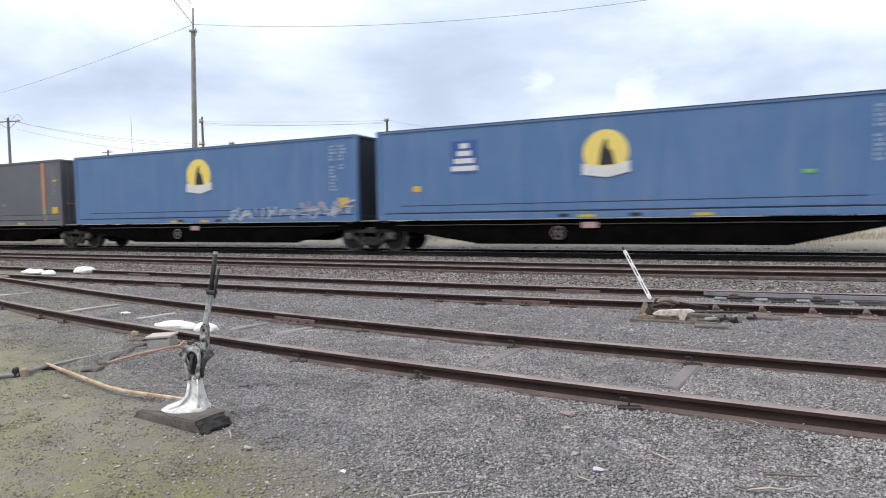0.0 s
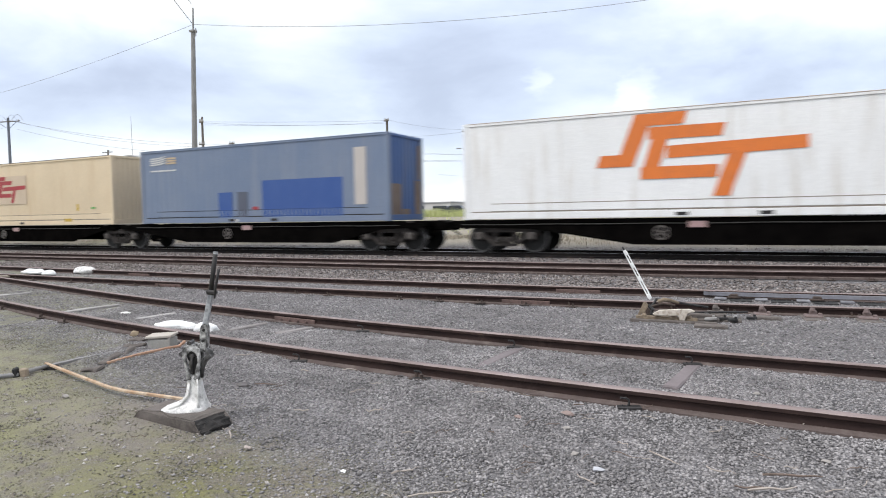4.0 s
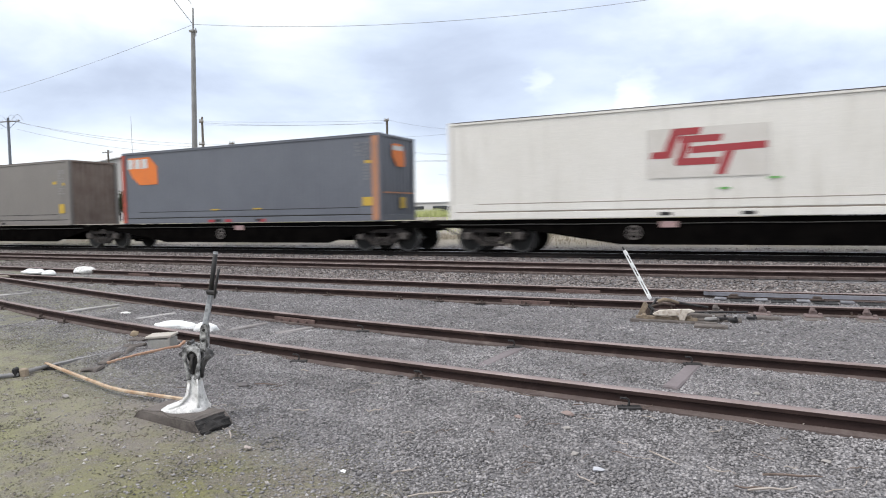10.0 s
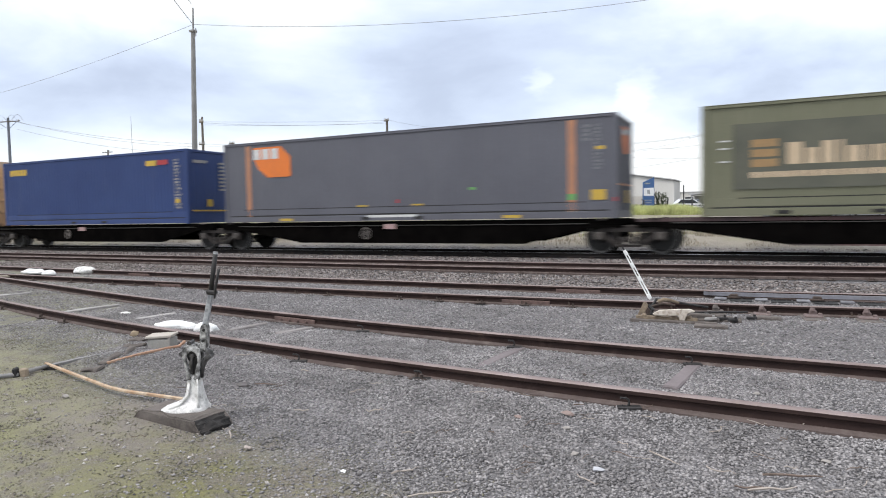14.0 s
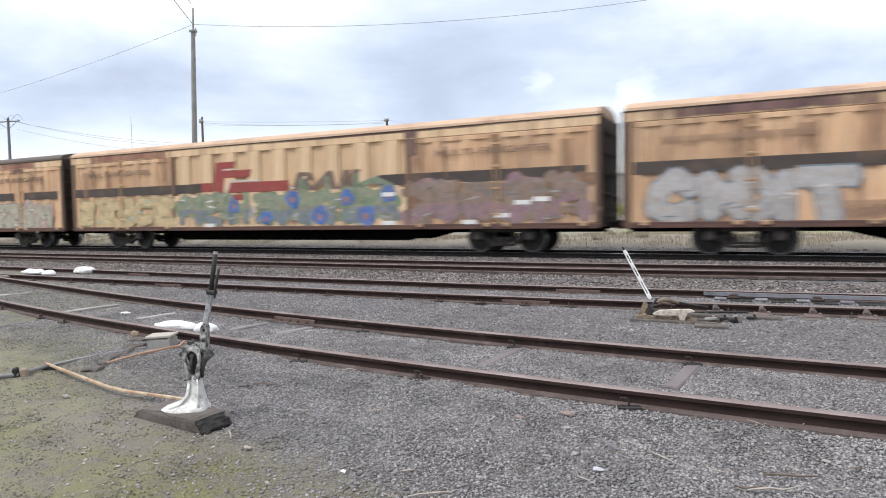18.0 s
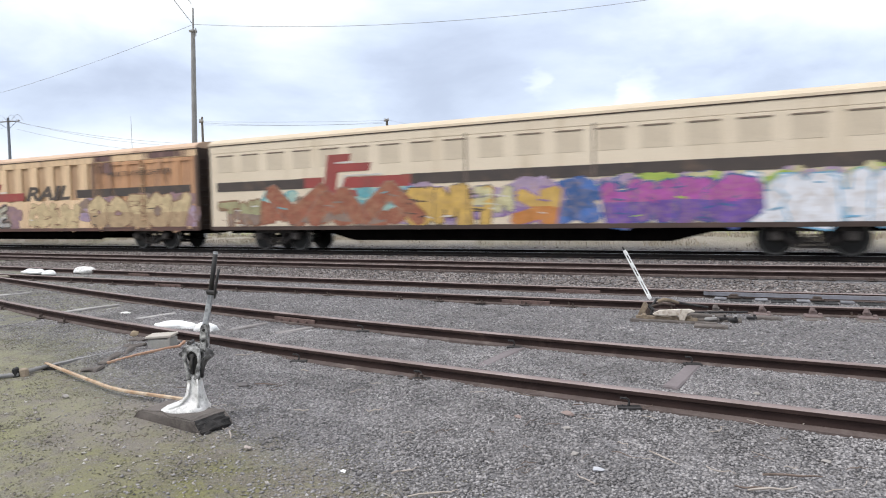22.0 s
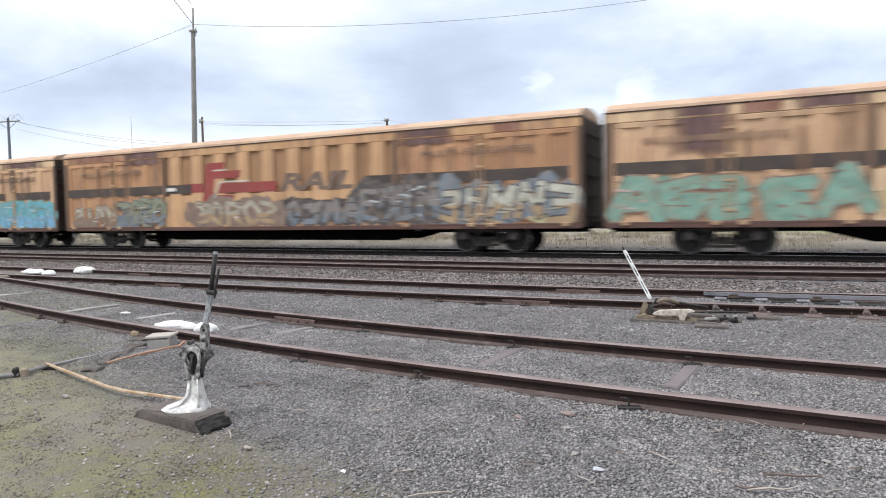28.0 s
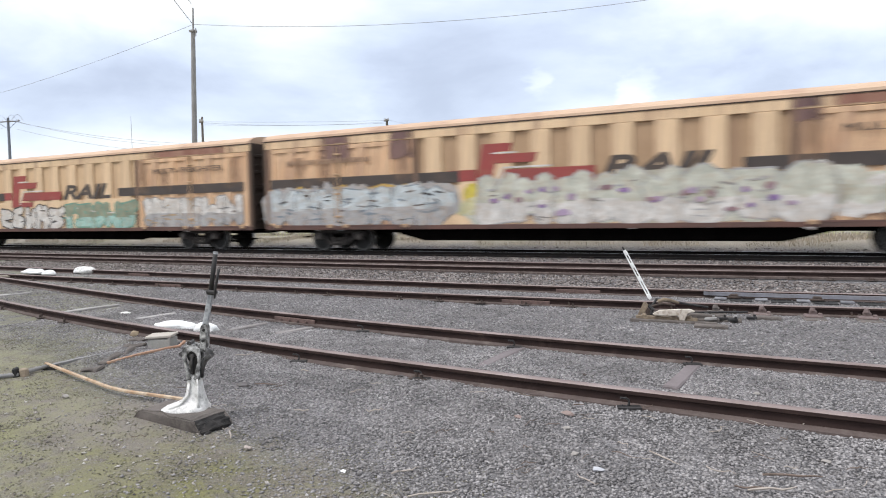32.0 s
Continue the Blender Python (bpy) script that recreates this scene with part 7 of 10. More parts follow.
    graffiti(v, 0.5, 5.4, 1.15, 2.2, "sage", "teal", 122, low="mint", width=1.0)
    graffiti(v, -4.4, 0.4, 1.15, 2.1, "white", "black", 123, width=0.9)
    weather(v, 11, (), ((6.0, 11.2, 3.9, 4.25),))


build_vans()

# ---- the street behind the line ----
M_POLE_GREY = surface("weathered_grey_pole", (0.30, 0.295, 0.29), (0.24, 0.235, 0.232), 1.5, 0.85, 0.0, 0.2, 30)
M_POLE_WOOD = surface("dark_pole_timber", (0.12, 0.105, 0.09), (0.17, 0.15, 0.13), 2.0, 0.9, 0.0, 0.3, 30)
M_WIRE = surface("overhead_wire_grey", (0.30, 0.30, 0.31), None, 2.0, 0.6)
M_INSULATOR = surface("porcelain", (0.45, 0.43, 0.40), None, 5.0, 0.3)
M_WALL_PALE = surface("pale_concrete_panel_wall", (0.63, 0.61, 0.575), (0.56, 0.54, 0.51), 0.15, 0.85, 0.0, 0.05, 10, dirt=(0.47, 0.445, 0.41), amount=0.3, streak=0.4)
M_WALL_GREY = surface("grey_panel_wall", (0.42, 0.405, 0.39), (0.37, 0.36, 0.345), 0.15, 0.85, 0.0, 0.05, 10, dirt=(0.33, 0.315, 0.295), amount=0.3, streak=0.4)
M_WALL_WARM = surface("painted_block_wall", (0.50, 0.465, 0.42), (0.44, 0.41, 0.37), 0.2, 0.85, 0.0, 0.05, 10)
M_ROOF_METAL = surface("corrugated_grey_roof", (0.52, 0.51, 0.505), (0.44, 0.435, 0.43), 0.3, 0.5, 0.2, 0.05, 10)
M_GLASS_DARK = surface("dark_window_glass", (0.035, 0.04, 0.045), (0.05, 0.055, 0.06), 1.0, 0.12, 0.0, 0.0, 10, spec=0.6)
M_SIGN_BLUE = surface("blue_sign_face", (0.05, 0.115, 0.27), (0.06, 0.125, 0.285), 1.0, 0.4)
M_SIGN_WHITE = surface("white_sign_face", (0.78, 0.78, 0.78), (0.74, 0.74, 0.74), 1.0, 0.4)
M_VIOLET = surface("violet_sign_shape", (0.12, 0.10, 0.50), None, 1.0, 0.4)
M_BLACK_POST = surface("black_post", (0.03, 0.03, 0.032), None, 3.0, 0.6)
M_CAR_WHITE = surface("white_car_paint", (0.75, 0.75, 0.75), (0.72, 0.72, 0.72), 1.0, 0.25, 0.0, 0.0, 10, spec=0.6)
M_CAR_SILVER = surface("silver_car_paint", (0.40, 0.41, 0.42), None, 1.0, 0.3, 0.5, 0.0, 10)
M_CAR_DARK = surface("dark_car_paint", (0.04, 0.05, 0.07), None, 1.0, 0.25, 0.0, 0.0, 10, spec=0.6)
M_TYRE = surface("tyre_rubber", (0.02, 0.02, 0.02), None, 3.0, 0.8)
M_BARK = surface("grey_bark", (0.13, 0.105, 0.085), (0.09, 0.075, 0.06), 3.0, 0.95, 0.0, 0.4, 20)


def leaf_material(name, a, b):
    m = stone_material(name, [a, tuple((x + y) / 2 for x, y in zip(a, b)), b, a, b], 0.8)
    return m


M_LEAF = leaf_material("green_leaves", (0.085, 0.125, 0.045), (0.21, 0.26, 0.10))
M_LEAF_PALE = leaf_material("pale_green_leaves", (0.14, 0.18, 0.07), (0.32, 0.35, 0.17))
M_LEAF_DARK = leaf_material("dark_leaves", (0.022, 0.035, 0.018), (0.065, 0.075, 0.035))
M_LEAF_RED = leaf_material("russet_leaves", (0.04, 0.032, 0.022), (0.14, 0.085, 0.06))
M_HEDGE = leaf_material("clipped_hedge_leaves", (0.045, 0.058, 0.026), (0.15, 0.155, 0.07))
M_HEDGE_TOP = leaf_material("yellowing_hedge_shoots", (0.17, 0.155, 0.07), (0.30, 0.265, 0.13))
M_STRAW = leaf_material("dry_grass_blades", (0.31, 0.27, 0.215), (0.42, 0.375, 0.305))
M_GRASS = leaf_material("tall_green_grass", (0.44, 0.47, 0.19), (0.58, 0.60, 0.29))


def arms(bm, z, w, y=0.0):
    box(bm, (0, -0.12 + y, z), (w, 0.1, 0.12), 0.01)


def utility_pole(x, y, h, r, label, crossarms=((0.25, 2.2),), mat=None, lamp=0.0, lean=0.0, box_at=None, turn=0.0):
    z = rise(x, y)
    t = thing("utility_pole", pose(x, y, z, 0, lean, turn), label, "utility pole", "street poles")
    bm = B()
    rod(bm, (0, 0, -0.3), (0, 0, h), r, r * 0.66, 14)
    part("shaft", bm, mat or M_POLE_WOOD, t)
    for d, w in crossarms:
        bm = B()
        arms(bm, h - d, w)
        part("crossarm", bm, M_POLE_WOOD, t)
        for k in (-0.46, -0.2, 0.2, 0.46):
            bm = B()
            rod(bm, (k * w, -0.12, h - d + 0.05), (k * w, -0.12, h - d + 0.28), 0.05, 0.03, 8)
            part("insulator", bm, M_INSULATOR, t)
    if lamp:
        bm = B()
        rod(bm, (0, 0, h * 0.72), (-lamp, -0.4, h * 0.75), 0.035, 0.03, 8)
        box(bm, (-lamp - 0.25, -0.45, h * 0.75), (0.6, 0.2, 0.12), 0.04)
        part("street_light", bm, M_POLE_GREY, t)
    if box_at:
        bm = B()
        rod(bm, (0.35, -0.3, h - box_at - 0.9), (0.35, -0.3, h - box_at), 0.28, 0.28, 14)
        part("transformer", bm, M_POLE_GREY, t)
    return t


def wire(p, q, sag, r=0.012, label="thin grey overhead wire"):
    bm = B()
    p, q = Vector(p), Vector(q)
    n_ = 18
    pts = [p.lerp(q, i / n_) - Vector((0, 0, 4 * sag * (i / n_) * (1 - i / n_))) for i in range(n_ + 1)]
    d = (q - p).normalized()
    side = d.cross(Vector((0, 0, 1))).normalized()
    up = side.cross(d)
    prev = None
    for a in pts:
        ring = [bm.verts.new(a + r * (math.cos(k * 1.2566) * side + math.sin(k * 1.2566) * up)) for k in range(5)]
        if prev:
            for k in range(5):
                bm.faces.new((prev[k], prev[(k + 1) % 5], ring[(k + 1) % 5], ring[k]))
        prev = ring
    solid("overhead_wire", bm, M_WIRE, pose(0, 0, 0), label, "wire", "overhead wires")


# tall bare pole beside the line
t = thing("tall_pole", pose(-32.58, 30.0, rise(-32, 30), 0, 1.85, 0), "tall pale grey tapered steel pole", "pole")
bm = B()
rod(bm, (0, 0, -0.3), (0, 0, 12.9), 0.21, 0.125, 18)
part("shaft", bm, M_POLE_GREY, t)
bm = B()
rod(bm, (0.02, 0, 12.8), (0.02, 0, 14.3), 0.06, 0.045, 10)
box(bm, (0, 0, 12.86), (0.4, 0.34, 0.14), 0.02)
rod(bm, (0.35, -0.1, 12.5), (0.35, -0.1, 13.0), 0.03, 0.03, 8)
part("top_fitting", bm, M_POLE_GREY, t)
wire((-32.1, 29.9, 13.65), (13.0, 38.0, 14.0), 1.7, 0.014)
wire((-32.2, 29.9, 13.6), (-90.4, 39.5, 13.9), 0.75, 0.012)
utility_pole(-90.4, 39.6, 13.0, 0.2, "tall grey pole far down the line", ((0.3, 0.8),), M_POLE_GREY)
wire((-32.1, 29.9, 14.9), (-9.1, -2.0, 14.3), 0.2, 0.02)
wire((-32.1, 29.9, 13.7), (-9.0, -2.0, 13.7), 0.2, 0.02)
utility_pole(-9.05, -2.1, 14.4, 0.2, "tall grey pole beside the yard", ((0.3, 0.8),), M_POLE_GREY)
utility_pole(13.0, 38.1, 13.1, 0.2, "tall grey pole farther along the line", ((0.3, 0.8),), M_POLE_GREY)

M_POLE_BLUE = surface("bluish_grey_pole", (0.20, 0.215, 0.25), (0.16, 0.175, 0.205), 1.5, 0.85, 0.0, 0.2, 30)
t = utility_pole(-86.9, 50.0, 13.6, 0.22, "bluish grey utility pole with wide crossarm", ((0.5, 4.0),), M_POLE_BLUE, turn=12)
for k in (-1.8, -0.8, 0.9, 1.8):
    bm = B()
    tube(bm, [(k - 0.9 + 1.8 * i / 8, -0.2, 13.35 + 0.75 * math.sin(math.pi * i / 8) - 0.05 * i) for i in range(9)], 0.022, 5)
    part("jumper_cable", bm, M_WIRE, t)
bm = B()
tube(bm, [(-1.4, -0.1, 13.0), (-0.1, 0, 12.2)], 0.035, 6)
tube(bm, [(1.4, -0.1, 13.0), (0.1, 0, 12.2)], 0.035, 6)
part("crossarm_brace", bm, M_POLE_BLUE, t)
utility_pole(-101.8, 75.0, 12.4, 0.22, "timber utility pole with crossarm and lamps", ((0.4, 2.6),), lamp=1.0)
utility_pole(-47.5, 45.0, 9.85, 0.15, "plain dark timber utility pole", ((0.5, 0.5), (2.6, 0.7)))
utility_pole(-60.3, 62.0, 9.9, 0.17, "grey timber utility pole with bent bracket", ((0.2, 0.9),), M_POLE_GREY, lamp=-0.9)
utility_pole(-37.3, 62.0, 10.95, 0.19, "utility pole with three crossarms", ((0.2, 0.6), (2.1, 2.1), (4.5, 2.3)))
utility_pole(-32.85, 75.0, 11.4, 0.2, "utility pole carrying a transformer", ((0.7, 2.2), (5.6, 1.4)), M_POLE_GREY, lamp=1.2, box_at=6.4)
utility_pole(-19.3, 75.0, 7.8, 0.16, "leaning grey utility pole", ((0.2, 2.2), (4.0, 1.0)), M_POLE_GREY, lean=1.5)
utility_pole(-2.98, 58.0, 7.1, 0.14, "grey utility pole with several crossarms", ((0.35, 1.6), (2.3, 1.0), (3.5, 1.1)), M_POLE_GREY, lamp=0.7)
utility_pole(7.8, 75.0, 7.5, 0.12, "grey utility pole beside the crossing", ((0.45, 1.3), (1.6, 0.5)), M_POLE_GREY, lamp=-0.6)
utility_pole(6.45, 85.0, 5.6, 0.10, "short street pole with lamps", ((0.3, 0.6),), M_POLE_GREY, lamp=0.9)
t = thing("street_lamp", pose(-21.85, 60.0, rise(0, 60)), "slender white street lamp post", "street lamp")
bm = B()
rod(bm, (0, 0, 0), (0, 0, 8.7), 0.09, 0.055, 12)
rod(bm, (0, 0, 8.7), (0.5, 0, 9.0), 0.05, 0.04, 10)
part("post", bm, surface("galvanised_post", (0.48, 0.48, 0.48), (0.42, 0.42, 0.42), 2.0, 0.5), t)
bm = B()
box(bm, (0.65, 0, 9.02), (0.45, 0.16, 0.08), 0.03)
part("lamp_head", bm, M_SIGN_WHITE, t)

for a, b, s in (((-86.9, 50, 14.5), (-60.3, 62, 10.8), 0.8), ((-85.5, 50, 14.3), (-60.0, 62, 10.5), 1.0), 
                ((-47.5, 45, 10.6), (-37.3, 62, 12.0), 0.1), ((-47.4, 45, 10.3), (-37.2, 62, 11.7), 0.15), ((-47.5, 45, 10.5), (-37.4, 62, 11.85), 0.3),
                ((-60.3, 62, 10.9), (-37.9, 62, 10.1), 0.6), ((-60.2, 62, 10.6), (-37.9, 62, 9.9), 0.7),
                ((-37.0, 62, 12.0), (-32.9, 75, 12.1), 0.3), ((-36.5, 62, 10.1), (-32.2, 75, 12.0), 0.2), ((-37.2, 62, 7.7), (-19.3, 75, 8.8), 0.6),
                ((-32.8, 75, 12.0), (-19.5, 75, 9.0), 1.0), ((-32.3, 75, 12.0), (-2.9, 58, 7.9), 1.5), ((-18.6, 75, 8.9), (-3.6, 58, 7.9), 0.9),
                ((-19.3, 75, 8.7), (-3.0, 58, 5.8), 0.5), ((-2.3, 58, 7.9), (14.0, 66, 7.4), 0.7), ((-2.4, 58, 7.8), (12.0, 62, 6.9), 0.5), ((-2.5, 58, 5.9), (14, 70, 7.2), 0.4),
                ((-85.0, 50, 13.2), (-60.3, 62, 9.6), 0.9), ((-88.5, 50, 14.2), (-125, 60, 15.5), 0.8), ((-88.2, 50, 13.6), (-125, 60, 14.6), 0.8),
                ((-40.0, 66, 9.2), (-19.6, 75, 8.6), 0.5), ((-40.0, 66, 8.9), (-2.9, 58, 7.7), 0.8), ((-40, 68, 8.0), (-3.1, 58, 6.9), 0.5), ((-19.0, 75, 8.9), (14, 72, 8.2), 0.6), ((-2.3, 58, 6.8), (14, 62, 6.2), 0.4), ((-2.3, 58, 7.9), (7.8, 75, 8.3), 0.5), ((-2.4, 58, 7.6), (7.9, 75, 8.1), 0.6), ((-2.5, 58, 5.9), (7.8, 75, 7.4), 0.4), ((-2.5, 58, 4.8), (7.8, 75, 7.1), 0.3), ((7.9, 75, 8.3), (20, 78, 8.0), 0.3), ((7.9, 75, 7.4), (20, 76, 7.2), 0.3), ((7.8, 75, 6.5), (14, 62, 7.4), 0.2), ((-2.6, 58, 4.8), (9, 70, 5.6), 0.3), ((-3.4, 58, 5.9), (-40, 80, 7.0), 1.0)):
    wire(a, b, s, 0.018 if a[0] < -80 else 0.012)


def gabled(name, x0, x1, y0, y1, z_eave_a, z_eave_b, x_ridge, z_ridge, label, wall, bays=6):
    """A shed whose gable faces the line."""
    base = rise((x0 + x1) / 2, y0)
    t = thing(name, pose(x0, y0, base), label, "building")
    W, R = x1 - x0, x_ridge - x0
    ea, eb, zr = z_eave_a - base, z_eave_b - base, z_ridge - base
    bm = B()
    prism(bm, [(0, -0.3), (W, -0.3), (W, eb), (R, zr), (0, ea)], "y", 0, y1 - y0)
    part("wall", bm, wall, t)
    for p, q in (((-0.3, ea + 0.02), (R, zr + 0.06)), ((R, zr + 0.06), (W + 0.3, eb + 0.02))):
        bm = B()
        prism(bm, [p, q, (q[0], q[1] + 0.22), (p[0], p[1] + 0.22)], "y", -0.35, y1 - y0 + 0.3)
        part("roof", bm, M_ROOF_METAL, t)
    for i in range(1, bays):
        x = W * i / bays
        top = (ea + (zr - ea) * x / R if x < R else eb + (zr - eb) * (W - x) / (W - R)) - 0.1
        bm = B()
        box(bm, (x, -0.03, top / 2), (0.16, 0.08, top))
        part("wall_joint", bm, M_ROOF_METAL, t)
    return t


gabled("warehouse", -153.5, -80.8, 90, 98, 11.3, 7.9, -115.2, 14.4, "large pale grey warehouse with low gable roof", M_WALL_GREY, 10)
t = thing("wall_sign", pose(-115.1, 89.75, 9.3), "white square company sign with dark ring shape", "sign")
bm = B()
box(bm, (0, 0, 0), (5.2, 0.12, 3.9), 0.02)
part("sign_board", bm, M_SIGN_WHITE, t)
bm = B()
ring = [(1.5 * math.cos(a), 0.35 + 0.9 * math.sin(a)) for a in np.linspace(0.3, 5.6, 24)]
for a, b in zip(ring, ring[1:]):
    rod(bm, (a[0], -0.08, a[1]), (b[0], -0.08, b[1]), 0.09, 0.09, 6)
for i in range(3):
    box(bm, (-0.6 + i * 0.75, -0.08, 0.35), (0.5, 0.03, 0.7), 0.0)
for i in range(2):
    box(bm, (0, -0.08, -1.1 - i * 0.4), (4.2, 0.03, 0.16))
part("sign_marks", bm, M_CAR_DARK, t)
t = thing("radio_mast", pose(-117.3, 92.0, 14.35), "thin radio mast on the warehouse roof", "mast")
bm = B()
rod(bm, (0, 0, -0.2), (0, 0, 8.5), 0.05, 0.03, 8)
part("shaft", bm, M_POLE_GREY, t)

right_shed = gabled("warehouse", -62.0, -15.6, 140, 151, 6.5, 7.6, -28.8, 9.75, "long pale warehouse with wide low gable", M_WALL_PALE, 9)
for i in range(14):
    bm = B()
    box(bm, (1.5 + i * 2.1, -0.05, 3.0 + i * 0.08), (1.5, 0.1, 0.7))
    part("window", bm, M_GLASS_DARK, right_shed)
bm = B()
box(bm, (20, -2.5, 2.9), (24, 5.0, 0.25), 0.02)
part("awning", bm, M_ROOF_METAL, right_shed)
# eaves shade laid on the wall as a dark strip
bm = B()
prism(bm, [(0.2, 3.9), (29.5, 6.6), (29.5, 6.9), (0.2, 4.2)], "y", -0.12, -0.02)
part("eaves_shadow_gap", bm, M_GLASS_DARK, right_shed, "dark strip for the shaded gap under the raised roof")
for i in range(12):
    bm = B()
    box(bm, (1.5 + i * 2.4, -0.16, 4.15 + i * 0.22), (0.3, 0.1, 0.75))
    part("louvre_post", bm, M_WALL_PALE, right_shed)
t = thing("open_shed", pose(-5.0, 120, rise(0, 120)), "open-sided shed with a long thin sloping roof", "building")
bm = B()
prism(bm, [(-6.0, 3.05), (9.4, 3.75), (9.4, 4.05), (-6.0, 3.35)], "y", 0, 9)
part("roof", bm, M_ROOF_METAL, t)
for x in (-5.5, -2.0, 1.5, 5.0, 7.2, 9.1):
    bm = B()
    box(bm, (x, 0.2, 1.7), (0.25, 0.25, 3.4 + x * 0.03), 0.02)
    part("post", bm, M_POLE_GREY, t)
bm = B()
box(bm, (0.5, 8.6, 1.5), (12.5, 0.2, 3.0))
part("rear_wall", bm, M_WALL_GREY, t)


def plain_block(name, x0, x1, y0, y1, h, label, wall, windows=0, lip=True):
    base = rise(0, y0)
    t = thing(name, pose((x0 + x1) / 2, y0, base), label, "building")
    W = x1 - x0
    bm = B()
    box(bm, (0, (y1 - y0) / 2, h / 2 - 0.1), (W, y1 - y0, h), 0.03)
    part("wall", bm, wall, t)
    if lip:
        bm = B()
        box(bm, (0, (y1 - y0) / 2, h), (W + 0.3, y1 - y0 + 0.3, 0.22), 0.03)
        part("roof", bm, M_ROOF_METAL, t)
    for i in range(windows):
        bm = B()
        box(bm, (-W / 2 + (i + 0.5) * W / windows, -0.03, h * 0.62), (W / windows * 0.6, 0.08, h * 0.25), 0.01)
        part("window", bm, M_GLASS_DARK, t)
    return t


plain_block("boundary_wall", -27.0, -16.8, 110, 110.4, 2.9, "pale rendered boundary wall", M_WALL_WARM, lip=False)
plain_block("shed", -19, 5.0, 160, 190, 4.6, "long low grey industrial shed", M_WALL_PALE, 8)
plain_block("shed", 5.2, 30, 150, 190, 4.4, "pale long shed beyond the crossing", M_WALL_WARM, 0)
plain_block("shed", -37.5, -27.5, 95, 110, 3.0, "small white flat-roofed shed", M_WALL_PALE, 3)
plain_block("shed", -78, -50, 105, 125, 2.6, "low grey shed behind the trees", M_WALL_PALE, 6)
plain_block("shed", -50, -38, 120, 140, 3.4, "distant shed with flat roof", M_WALL_WARM, 4)

# distant rise of land
bm = B()
for i in range(60):
    a = -900 + i * 30
    z = 5 + 5 * noise.noise((i * 0.23, 0.4, 0))
    box(bm, (a, 900, z / 2), (31, 30, z + 6))
solid("backdrop", bm, surface("hazy_hill", (0.16, 0.20, 0.20), (0.19, 0.22, 0.21), 0.01, 0.95), pose(0, 0, 0), "hazy low hills on the horizon", "hill", kind="structure")


# ---- leaves, trees, hedges, grass ----
def leaves_mesh(name, clumps, count, size, mat, seed):
    """Small folded leaves strewn through rough balls (x, y, z, rx, ry, rz)."""
    r = np.random.RandomState(seed)
    pick = r.randint(0, len(clumps), count)
    c = np.array(clumps)[pick]
    d = r.normal(size=(count, 3))
    d /= np.linalg.norm(d, axis=1)[:, None]
    rad = 0.55 + 0.5 * r.rand(count)
    p = c[:, :3] + d * c[:, 3:] * rad[:, None]
    u = r.normal(size=(count, 3))
    u /= np.linalg.norm(u, axis=1)[:, None]
    w = np.cross(u, r.normal(size=(count, 3)))
    w /= np.linalg.norm(w, axis=1)[:, None]
    s = size * (0.6 + 0.8 * r.rand(count))[:, None]
    n_ = np.cross(u, w)
    v = np.stack([p - u * s, p + w * s * 0.5 + n_ * s * 0.2, p + u * s, p - w * s * 0.5 + n_ * s * 0.2], 1)
    me = bpy.data.meshes.new(name)
    f = np.array([(0, 1, 2), (0, 2, 3)])[None] + (np.arange(count) * 4)[:, None, None]
    me.from_pydata(v.reshape(-1, 3).tolist(), [], f.reshape(-1, 3).tolist())
    me.materials.append(mat)
    return me


def tree(x, y, h, w, mat, label, seed, stem=0.35, count=2600, leaf=0.16):
    r = random.Random(seed)
    t = thing("tree", pose(x, y, rise(x, y)), label, "tree")
    bm = B()
    rod(bm, (0, 0, -0.2), (0.1, 0, h * stem), 0.05 * h ** 0.8, 0.032 * h ** 0.8, 9)
    clumps = []
    for i in range(11):
        a = i * 2.4 + r.random()
        out = w / 2 * r.uniform(0.25, 0.72)
        top = Vector((out * math.cos(a), out * math.sin(a), h * (stem + (1 - stem) * r.uniform(0.15, 0.8))))
        rod(bm, (0.1, 0, h * stem * r.uniform(0.6, 1.0)), top, 0.018 * h ** 0.8, 0.008 * h ** 0.8, 6)
        k = w * r.uniform(0.13, 0.24)
        clumps.append((*top, k, k, k * r.uniform(0.6, 0.9)))
        clumps.append((top.x * 1.2, top.y * 1.2, top.z + r.uniform(-0.1, 0.12) * h, k * 0.6, k * 0.6, k * 0.5))
    part("trunk", bm, M_BARK, t)
    part("crown", leaves_mesh("crown", clumps, count, leaf, mat, seed), None, t)
    return t


